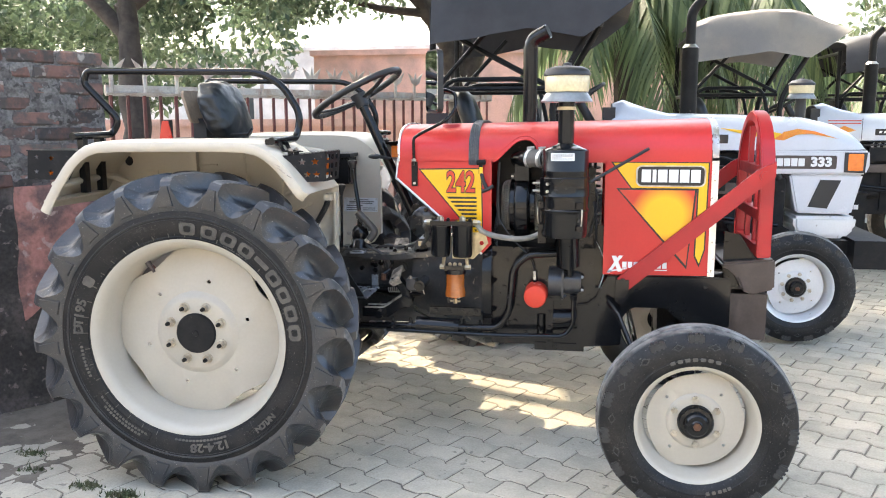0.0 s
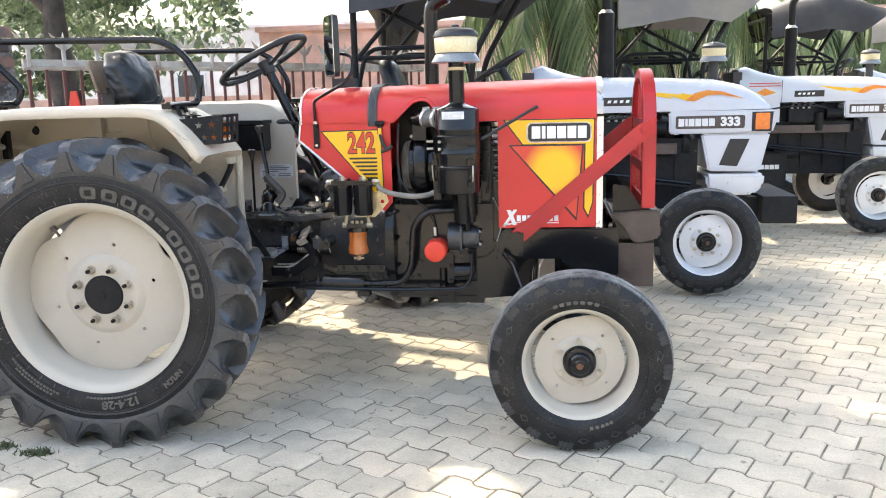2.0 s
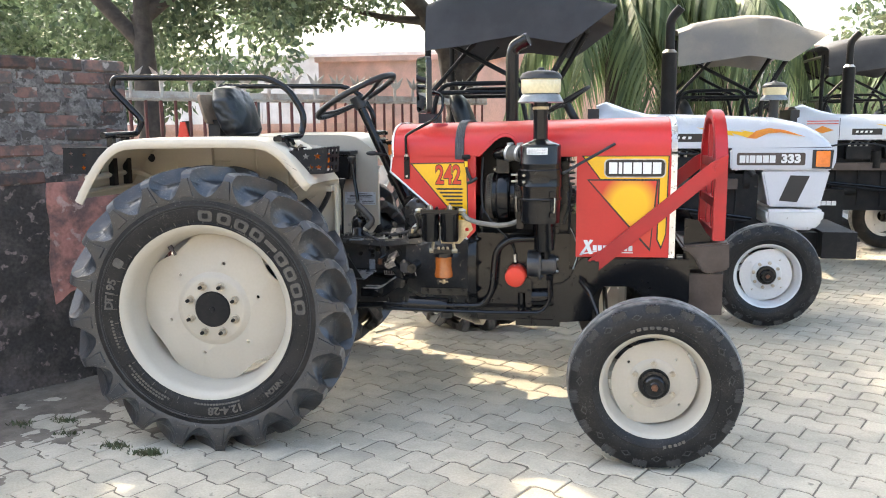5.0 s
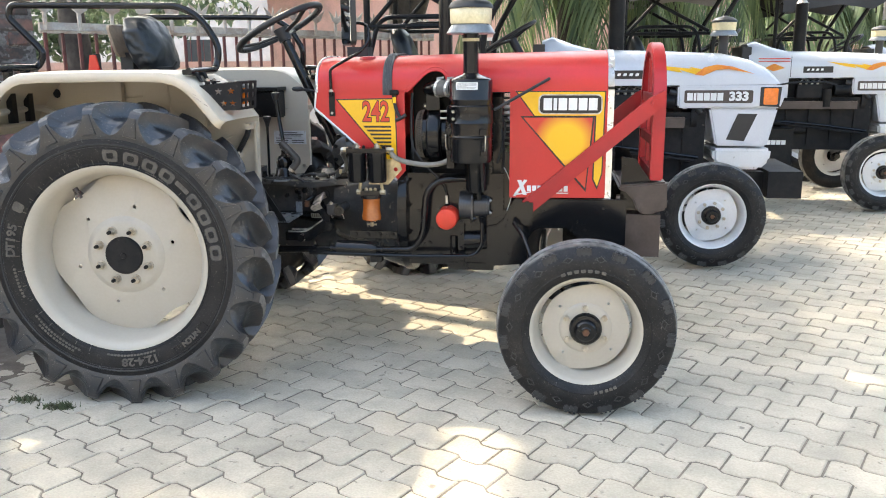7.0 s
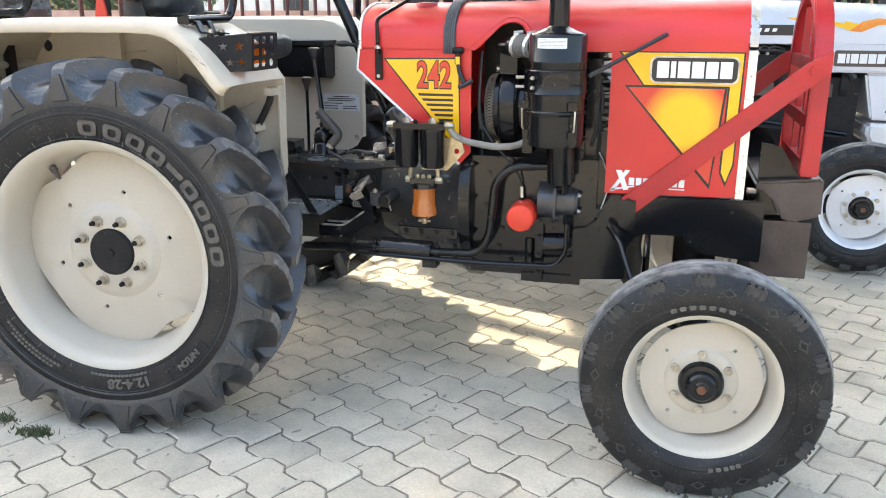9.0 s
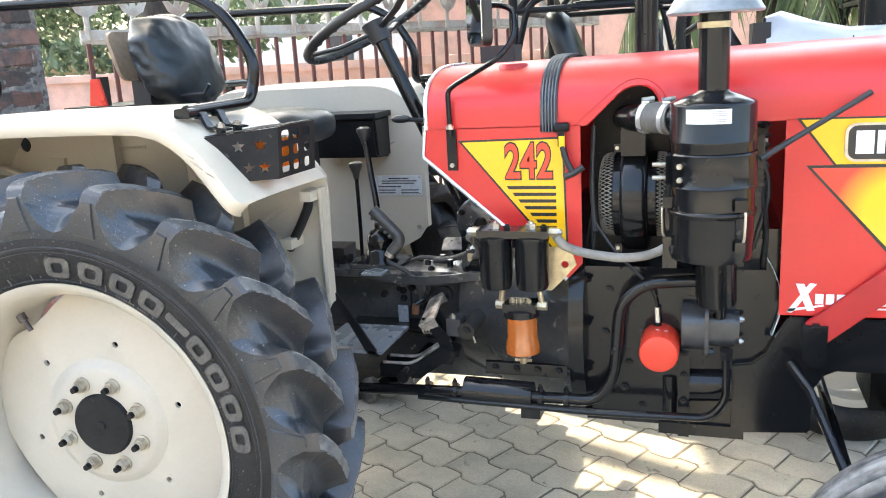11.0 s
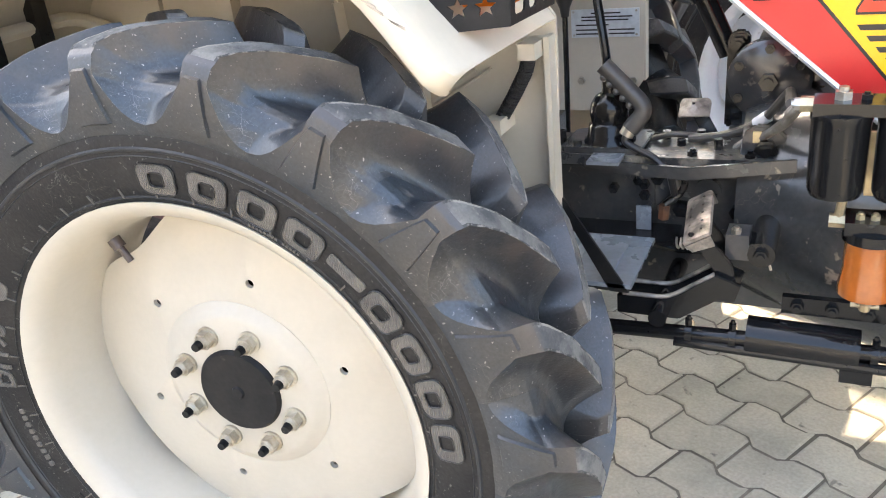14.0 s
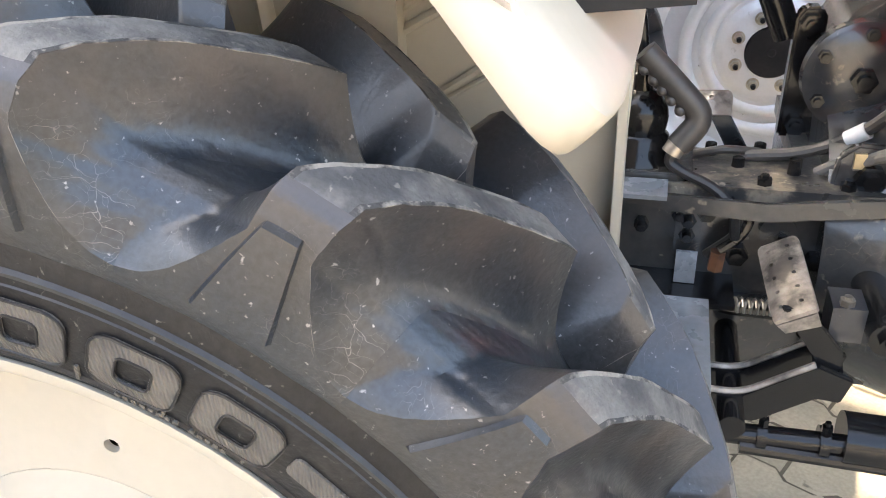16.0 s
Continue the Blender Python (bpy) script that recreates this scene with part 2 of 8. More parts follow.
MORTAR = material("grey_mortar", (0.105, 0.098, 0.093), 0.95, spots=(0.22, 0.21, 0.2), amount=0.8, scale=17, bump=1.0, fine=90, grain_amount=0.3, specks=(0.045, 0.04, 0.037), speck_scale=24, speck_cut=0.565)
PLASTER = material("stained_plaster", (0.085, 0.073, 0.068), 0.92, spots=(0.036, 0.033, 0.031), amount=0.9, scale=4.5, fine=60, bump=0.9, lift=(0.4, 0.55), specks=(0.22, 0.175, 0.165), speck_scale=19, speck_cut=0.60, grain_amount=0.3)
DIRT = material("dusty_soil", (0.21, 0.18, 0.145), 0.95, spots=(0.12, 0.1, 0.08), amount=0.8, scale=7, fine=150, bump=0.8, specks=(0.33, 0.3, 0.26), speck_scale=60, speck_cut=0.68, spec=0.2)
UNSEENWALL = material("unseen_wall_grey", (0.3, 0.3, 0.29), 0.85, spots=(0.22, 0.22, 0.21), amount=0.7, scale=1.2)
PINK = material("pink_wall_paint", (0.53, 0.335, 0.285), 0.85, spots=(0.36, 0.26, 0.225), amount=0.85, scale=2.6, fine=50, bump=0.3)
OFFWHITE = material("weathered_white_wall", (0.62, 0.61, 0.58), 0.85, spots=(0.4, 0.39, 0.36), amount=0.7, scale=1.2)
GATEPAINT = material("faded_gate_paint", (0.5, 0.47, 0.42), 0.6, spots=(0.3, 0.2, 0.15), amount=0.7, scale=8, bump=0.3)
GATERED = material("rusty_red_gate_paint", (0.13, 0.035, 0.03), 0.65, spots=(0.08, 0.035, 0.028), amount=0.8, scale=9, bump=0.3)
BARK = material("grey_brown_bark", (0.06, 0.05, 0.043), 0.9, spots=(0.03, 0.025, 0.022), amount=0.9, scale=9, fine=40, bump=1.0)
WINDOWDARK = material("dark_window_glass", (0.05, 0.06, 0.065), 0.15, bump=0.0)
DRYGRASS = material("small_green_weed", (0.06, 0.078, 0.03), 0.8, spots=(0.13, 0.115, 0.065), amount=0.8, scale=20)


def leaf_material(name, dark, light):
    m = bpy.data.materials.new(name)
    m.use_nodes = True
    n, l = m.node_tree.nodes, m.node_tree.links
    b = n["Principled BSDF"]
    geo = n.new("ShaderNodeNewGeometry")
    ramp = n.new("ShaderNodeValToRGB")
    ramp.color_ramp.elements[0].color, ramp.color_ramp.elements[1].color = (*dark, 1), (*light, 1)
    l.new(geo.outputs["Random Per Island"], ramp.inputs[0])
    l.new(ramp.outputs[0], b.inputs["Base Color"])
    b.inputs["Roughness"].default_value = 0.5
    tr = n.new("ShaderNodeBsdfTranslucent")
    l.new(ramp.outputs[0], tr.inputs["Color"])
    mx = n.new("ShaderNodeMixShader")
    mx.inputs[0].default_value = 0.35
    l.new(b.outputs[0], mx.inputs[1])
    l.new(tr.outputs[0], mx.inputs[2])
    l.new(mx.outputs[0], n["Material Output"].inputs["Surface"])
    return m


LEAF = leaf_material("green_leaf", (0.044, 0.075, 0.044), (0.145, 0.195, 0.11))
FROND = leaf_material("palm_frond", (0.042, 0.075, 0.034), (0.17, 0.225, 0.105))
MIRROR = bpy.data.materials.new("mirror_glass")
MIRROR.use_nodes = True
_b = MIRROR.node_tree.nodes["Principled BSDF"]
_b.inputs["Metallic"].default_value, _b.inputs["Roughness"].default_value = 1.0, 0.03
_b.inputs["Base Color"].default_value = (0.85, 0.87, 0.88, 1)


def tread_tint(m, radius, dust, centre=(0, 0, 0), spread=0.012, most=0.95, least=0.25):
    """Tints all that lies beyond a radius from the wheel's middle: dry dust on treads that touch the ground, and brown
    on lug walls.
    """
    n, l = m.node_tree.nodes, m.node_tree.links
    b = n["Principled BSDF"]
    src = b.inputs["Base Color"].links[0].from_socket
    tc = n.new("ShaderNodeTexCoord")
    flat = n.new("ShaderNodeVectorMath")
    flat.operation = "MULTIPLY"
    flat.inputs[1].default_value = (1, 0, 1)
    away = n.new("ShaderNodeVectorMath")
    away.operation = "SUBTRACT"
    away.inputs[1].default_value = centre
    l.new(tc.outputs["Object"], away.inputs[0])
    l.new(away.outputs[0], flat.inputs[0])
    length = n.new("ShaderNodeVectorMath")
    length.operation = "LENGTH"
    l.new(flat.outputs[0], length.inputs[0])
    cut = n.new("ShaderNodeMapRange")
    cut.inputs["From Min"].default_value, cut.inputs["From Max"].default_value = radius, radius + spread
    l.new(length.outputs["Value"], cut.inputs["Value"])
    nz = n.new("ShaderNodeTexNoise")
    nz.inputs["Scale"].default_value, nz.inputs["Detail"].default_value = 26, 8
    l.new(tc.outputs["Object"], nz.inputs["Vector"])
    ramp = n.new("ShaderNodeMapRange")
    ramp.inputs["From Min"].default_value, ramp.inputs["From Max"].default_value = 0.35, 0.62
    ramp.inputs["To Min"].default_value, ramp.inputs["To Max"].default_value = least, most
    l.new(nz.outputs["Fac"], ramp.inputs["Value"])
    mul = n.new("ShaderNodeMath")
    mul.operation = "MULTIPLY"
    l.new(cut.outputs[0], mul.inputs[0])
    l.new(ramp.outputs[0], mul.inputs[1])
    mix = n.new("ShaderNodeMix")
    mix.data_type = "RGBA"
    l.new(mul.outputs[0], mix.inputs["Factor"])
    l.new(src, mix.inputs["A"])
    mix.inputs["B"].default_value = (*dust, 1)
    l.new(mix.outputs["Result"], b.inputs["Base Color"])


def scratches(m, colour, scale=16.0):
    """Fine light scratches that run in broken lines."""
    n, l = m.node_tree.nodes, m.node_tree.links
    b = n["Principled BSDF"]
    src = b.inputs["Base Color"].links[0].from_socket
    tc = n.new("ShaderNodeTexCoord")
    bend = n.new("ShaderNodeTexNoise")
    bend.inputs["Scale"].default_value, bend.inputs["Detail"].default_value = 9, 5
    l.new(tc.outputs["Object"], bend.inputs["Vector"])
    push = n.new("ShaderNodeVectorMath")
    push.operation = "MULTIPLY_ADD"
    l.new(bend.outputs["Color"], push.inputs[0])
    push.inputs[1].default_value = (0.16, 0.16, 0.16)
    l.new(tc.outputs["Object"], push.inputs[2])
    vor = n.new("ShaderNodeTexVoronoi")
    vor.feature = "DISTANCE_TO_EDGE"
    vor.inputs["Scale"].default_value = scale
    l.new(push.outputs[0], vor.inputs["Vector"])
    line = n.new("ShaderNodeMapRange")
    line.inputs["From Min"].default_value, line.inputs["From Max"].default_value = 0.002, 0.010
    line.inputs["To Min"].default_value, line.inputs["To Max"].default_value = 1.0, 0.0
    l.new(vor.outputs["Distance"], line.inputs["Value"])
    mask = n.new("ShaderNodeTexNoise")
    mask.inputs["Scale"].default_value, mask.inputs["Detail"].default_value = 14, 8
    l.new(tc.outputs["Object"], mask.inputs["Vector"])
    cut = n.new("ShaderNodeMapRange")
    cut.inputs["From Min"].default_value, cut.inputs["From Max"].default_value = 0.54, 0.7
    cut.inputs["To Max"].default_value = 0.75
    l.new(mask.outputs["Fac"], cut.inputs["Value"])
    mul = n.new("ShaderNodeMath")
    mul.operation = "MULTIPLY"
    l.new(line.outputs[0], mul.inputs[0])
    l.new(cut.outputs[0], mul.inputs[1])
    mix = n.new("ShaderNodeMix")
    mix.data_type = "RGBA"
    l.new(mul.outputs[0], mix.inputs["Factor"])
    l.new(src, mix.inputs["A"])
    mix.inputs["B"].default_value = (*colour, 1)
    l.new(mix.outputs["Result"], b.inputs["Base Color"])


scratches(LUGRUB, (0.2, 0.195, 0.185), 34)
scratches(RUBBER, (0.17, 0.16, 0.145), 30)
scratches(LUGRUB, (0.18, 0.175, 0.165), 85)
scratches(GREASY, (0.16, 0.14, 0.11), 30)
# brown lug walls: scuff dust plus light bounced off the ground, put into the colour
tread_tint(LUGRUB, 0.55, (0.052, 0.043, 0.039), spread=0.035, most=0.75, least=0.1)
scratches(LUGTOP, (0.3, 0.28, 0.25), 30)


def front_rubber(hub, made={}):
    """Rubber of a front tyre, dusty on its tread."""
    key = (hub[0], hub[2])
    if key not in made:
        made[key] = RUBBER.copy()
        made[key].name = "front_tyre_rubber"
        tread_tint(made[key], 0.3255, (0.27, 0.268, 0.26), (hub[0], 0, hub[2]))
    return made[key]


def ribbed(m, pitch):
    """Fine parallel ridges moulded into a surface."""
    n, l = m.node_tree.nodes, m.node_tree.links
    b = n["Principled BSDF"]
    tc = n.new("ShaderNodeTexCoord")
    wave_tex = n.new("ShaderNodeTexWave")
    wave_tex.inputs["Scale"].default_value = 0.314 / pitch
    l.new(tc.outputs["Object"], wave_tex.inputs["Vector"])
    bp = n.new("ShaderNodeBump")
    bp.inputs["Strength"].default_value, bp.inputs["Distance"].default_value = 0.9, 0.0015
    l.new(wave_tex.outputs["Fac"], bp.inputs["Height"])
    l.new(bp.outputs[0], b.inputs["Normal"])


ribbed(LETTER, 0.0032)


def sunburst_material():
    """Printed triangle: yellow middle that fades to red-orange at the rim."""
    m = bpy.data.materials.new("sunburst_decal")
    m.use_nodes = True
    n, l = m.node_tree.nodes, m.node_tree.links
    b = n["Principled BSDF"]
    b.inputs["Roughness"].default_value = 0.3
    b.inputs["Coat Weight"].default_value = 0.3
    tc = n.new("ShaderNodeTexCoord")
    sub = n.new("ShaderNodeVectorMath")
    sub.operation = "DISTANCE"
    sub.inputs[1].default_value = (1.728, 0.4945, 1.0)
    l.new(tc.outputs["Object"], sub.inputs[0])
    ramp = n.new("ShaderNodeValToRGB")
    e = ramp.color_ramp.elements
    e[0].position, e[0].color = 0.07, (0.80, 0.46, 0.004, 1)
    e[1].position, e[1].color = 0.132, (0.58, 0.035, 0.018, 1)
    l.new(sub.outputs["Value"], ramp.inputs[0])
    l.new(ramp.outputs[0], b.inputs["Base Color"])
    return m


SUNBURST = sunburst_material()


# mesh tools
def thing(name, loc, label, category, group=""):
    ob = new(name)
    ob.location = loc
    ob.empty_display_size = 0.1
    return tagged(ob, label, category, group)


def part(name, bm, mat, parent=None, label="", smooth=35, bevel=0.0):
    """Links a bmesh, whose places are the world's, as one mesh object under a thing or a part."""
    if bevel:
        bmesh.ops.bevel(bm, geom=[e for e in bm.edges if len(e.link_faces) == 2 and e.calc_face_angle(0) > 0.6], offset=bevel, segments=2, affect="EDGES", clamp_overlap=True)
    me = bpy.data.meshes.new(name)
    bm.to_mesh(me)
    bm.free()
    me.materials.append(mat)
    if smooth:
        me.polygons.foreach_set("use_smooth", [True] * len(me.polygons))
        me.set_sharp_from_angle(angle=radians(smooth))
    ob = new(name, me)
    if parent is not None:
        ob.parent = parent
        if parent.type == "EMPTY":
            ob.matrix_parent_inverse = Matrix.Translation(parent.location).inverted()
    if label:
        tagged(ob, label)
    return ob


def share(name, mesh, m, parent):
    ob = new(name, mesh)
    ob.parent = parent
    ob.matrix_basis = m
    return ob


def box(x0, x1, y0, y1, z0, z1, bm=None):
    bm = bm or bmesh.new()
    v = [bm.verts.new((x, y, z)) for z in (z0, z1) for y in (y0, y1) for x in (x0, x1)]
    for f in ((0, 2, 3, 1), (4, 5, 7, 6), (0, 1, 5, 4), (2, 6, 7, 3), (0, 4, 6, 2), (1, 3, 7, 5)):
        bm.faces.new([v[i] for i in f])
    return bm


def frame_of(d):
    d = Vector(d).normalized()
    a = Vector((0, 0, 1)) if abs(d.z) < 0.9 else Vector((1, 0, 0))
    u = d.cross(a).normalized()
    return u, d.cross(u).normalized()


def rod(p0, p1, r0, r1=None, n=16, bm=None):
    """A closed cylinder or cone from p0 to p1."""
    bm = bm or bmesh.new()
    r1 = r0 if r1 is None else r1
    p0, p1 = Vector(p0), Vector(p1)
    u, v = frame_of(p1 - p0)
    rings = []
    for p, r in ((p0, r0), (p1, r1)):
        rings.append([bm.verts.new(p + r * (math.cos(2 * math.pi * i / n) * u + math.sin(2 * math.pi * i / n) * v)) for i in range(n)])
    for i in range(n):
        bm.faces.new((rings[0][i], rings[0][(i + 1) % n], rings[1][(i + 1) % n], rings[1][i]))
    bm.faces.new(rings[0][::-1])
    bm.faces.new(rings[1])
    bmesh.ops.recalc_face_normals(bm, faces=bm.faces)
    return bm


def rounded(points, rad, k=4):
    """A path with its corners rounded off."""
    pts = [Vector(p) for p in points]
    out = [pts[0]]
    for a, b, c in zip(pts, pts[1:], pts[2:]):
        d0, d1 = a - b, c - b
        r = min(rad, d0.length * 0.45, d1.length * 0.45)
        s, e = b + d0.normalized() * r, b + d1.normalized() * r
        for i in range(k + 1):
            t = i / k
            out.append((1 - t) ** 2 * s + 2 * t * (1 - t) * b + t * t * e)
    out.append(pts[-1])
    return out


def tube(points, r, n=10, bm=None, closed=False, taper=None, flat=1.0):
    """A pipe along a path."""
    bm = bm or bmesh.new()
    pts = [Vector(p) for p in points]
    m = len(pts)
    rings = []
    u = None
    for i, p in enumerate(pts):
        a, c = (pts[i - 1], pts[(i + 1) % m]) if closed else (pts[max(0, i - 1)], pts[min(m - 1, i + 1)])
        d = (c - a).normalized()
        if u is None:
            u, _ = frame_of(d)
        u = (u - d * u.dot(d)).normalized()
        v = d.cross(u)
        rr = r if taper is None else r + (taper - r) * i / (m - 1)
        rings.append([bm.verts.new(p + rr * (math.cos(2 * math.pi * j / n) * u + flat * math.sin(2 * math.pi * j / n) * v)) for j in range(n)])
    for i in range(m if closed else m - 1):
        a, b = rings[i], rings[(i + 1) % m]
        for j in range(n):
            bm.faces.new((a[j], a[(j + 1) % n], b[(j + 1) % n], b[j]))
    if not closed:
        bm.faces.new(rings[0][::-1])
        bm.faces.new(rings[-1])
    bmesh.ops.recalc_face_normals(bm, faces=bm.faces)
    return bm


def lathe(profile, centre, axis="z", n=48, bm=None, close=False, caps=True):
    """Turns a profile of (radius, along) about an axis through centre."""
    bm = bm or bmesh.new()
    c = Vector(centre)
    rings = []
    for r, h in profile:
        ring = []
        for i in range(n):
            a = 2 * math.pi * i / n
            rr = r
            q = {"z": (rr * math.cos(a), rr * math.sin(a), h), "y": (rr * math.cos(a), h, rr * math.sin(a)), "x": (h, rr * math.cos(a), rr * math.sin(a))}[axis]
            ring.append(bm.verts.new(c + Vector(q)))
        rings.append(ring)
    pairs = list(zip(rings, rings[1:])) + ([(rings[-1], rings[0])] if close else [])
    for a, b in pairs:
        for i in range(n):
            bm.faces.new((a[i], a[(i + 1) % n], b[(i + 1) % n], b[i]))
    if caps and not close:
        for ring in (rings[0], rings[-1]):
            bm.faces.new(ring)
    bmesh.ops.recalc_face_normals(bm, faces=bm.faces)
    return bm


def plate(outer, holes, place, thick, bm=None):
    """A sheet from a 2D outline with holes; place(u, v, w) gives the point, w from 0 to thick through the sheet."""
    bm = bm or bmesh.new()
    loops = [outer] + list(holes)
    tmp = bmesh.new()
    edges = []
    for loop in loops:
        vs = [tmp.verts.new((u, v, 0)) for u, v in loop]
        edges += [tmp.edges.new((vs[i], vs[(i + 1) % len(vs)])) for i in range(len(vs))]
    bmesh.ops.triangle_fill(tmp, use_beauty=True, use_dissolve=False, edges=edges)
    tmp.verts.index_update()
    co = [v.co.copy() for v in tmp.verts]
    tris = [[v.index for v in f.verts] for f in tmp.faces]
    tmp.free()
    a = [bm.verts.new(place(p.x, p.y, 0)) for p in co]
    b = [bm.verts.new(place(p.x, p.y, thick)) for p in co]
    for t in tris:
        bm.faces.new([a[i] for i in t])
        bm.faces.new([b[i] for i in t[::-1]])
    k = 0
    for loop in loops:
        m = len(loop)
        for i in range(m):
            j = (i + 1) % m
            bm.faces.new((a[k + i], a[k + j], b[k + j], b[k + i]))
        k += m
    bmesh.ops.recalc_face_normals(bm, faces=bm.faces)
    return bm


def on_side(y):
    """Sheets that stand in a plane across y, growing towards the camera's side."""
    return lambda u, v, w: (u, y - w, v)


def circle(cx, cy, r, n=16, a0=0.0):
    return [(cx + r * math.cos(a0 + 2 * math.pi * i / n), cy + r * math.sin(a0 + 2 * math.pi * i / n)) for i in range(n)]


def star(cx, cy, r):
    return [(cx + (r if i % 2 == 0 else r * 0.45) * math.sin(math.pi * i / 5), cy + (r if i % 2 == 0 else r * 0.45) * math.cos(math.pi * i / 5)) for i in range(10)]


def rrect(x0, x1, z0, z1, r, k=4):
    out = []
    for cx, cz, a in ((x1 - r, z1 - r, 0), (x0 + r, z1 - r, 90), (x0 + r, z0 + r, 180), (x1 - r, z0 + r, 270)):
        out += [(cx + r * math.cos(radians(a + 90 * i / k)), cz + r * math.sin(radians(a + 90 * i / k))) for i in range(k + 1)]
    return out


def bolt(p, axis, r=0.009, h=0.008, bm=None):
    """A hexagonal head with its stud."""
    p, a = Vector(p), Vector(axis).normalized()
    bm = rod(p, p + a * h, r, n=6, bm=bm)
    return rod(p + a * h * 0.9, p + a * h * 1.5, r * 0.55, n=8, bm=bm)


def words(name, text, size, place, mat, parent, depth=0.001, squeeze=1.0, bold=0.0):
    """Raised writing. place(u, v, w): text runs along u from its middle, w is outwards."""
    cu = bpy.data.curves.new(name, "FONT")
    cu.body, cu.size, cu.extrude, cu.align_x, cu.align_y, cu.resolution_u, cu.offset = text, size, depth, "CENTER", "CENTER", 3, bold
    tmp = new(name, cu)
    bpy.context.view_layer.update()
    me = bpy.data.meshes.new_from_object(tmp.evaluated_get(bpy.context.evaluated_depsgraph_get()))
    bpy.data.objects.remove(tmp)
    for v in me.vertices:
        v.co = place(v.co.x * squeeze, v.co.y, v.co.z)
    me.materials.clear()
    me.materials.append(mat)
    ob = new(name, me)
    ob.parent = parent
    if parent.type == "EMPTY":
        ob.matrix_parent_inverse = Matrix.Translation(parent.location).inverted()
    return ob


def digits(name, text, size, place, mat, parent, depth=0.001, squeeze=1.0, bold=0.0):
    """Writing whose characters are parts of their own."""
    width = {".": 0.25, "-": 0.3}
    total = sum(width.get(c, 0.5) for c in text) * size
    u0 = -total / 2
    for c in text:
        w = width.get(c, 0.5) * size
        words(name, c, size, lambda u, v, d, m=(u0 + w / 2) * squeeze: place(u + m, v, d), mat, parent, depth, squeeze, bold)
        u0 += w


def cushion(cx, cy, cz, sx, sy, sz, power=3.0, n=20, bm=None):
    """A soft, rounded block."""
    bm = bm or bmesh.new()
    ret = bmesh.ops.create_uvsphere(bm, u_segments=n * 2, v_segments=n, radius=1)
    for v in ret["verts"]:
        c = v.co
        k = (abs(c.x) ** power + abs(c.y) ** power + abs(c.z) ** power) ** (-1 / power)
        v.co = Vector((cx + c.x * k * sx, cy + c.y * k * sy, cz + c.z * k * sz))
    return bm


# wheels
PITCH = 2 * math.pi / 20
IN, MIRROR_Y = 0.055, -0.04  # how far the tyre lies inside the hub cap's plane, and its two halves' sum


def finish_lug(bm, angle):
    bmesh.ops.recalc_face_normals(bm, faces=bm.faces)
    me = bpy.data.meshes.new("tread_lug")
    bm.to_mesh(me)
    bm.free()
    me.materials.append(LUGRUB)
    me.materials.append(LUGTOP)
    me.materials.append(LUGEDGE)
    me.polygons.foreach_set("use_smooth", [True] * len(me.polygons))
    me.set_sharp_from_angle(angle=radians(angle))
    return me


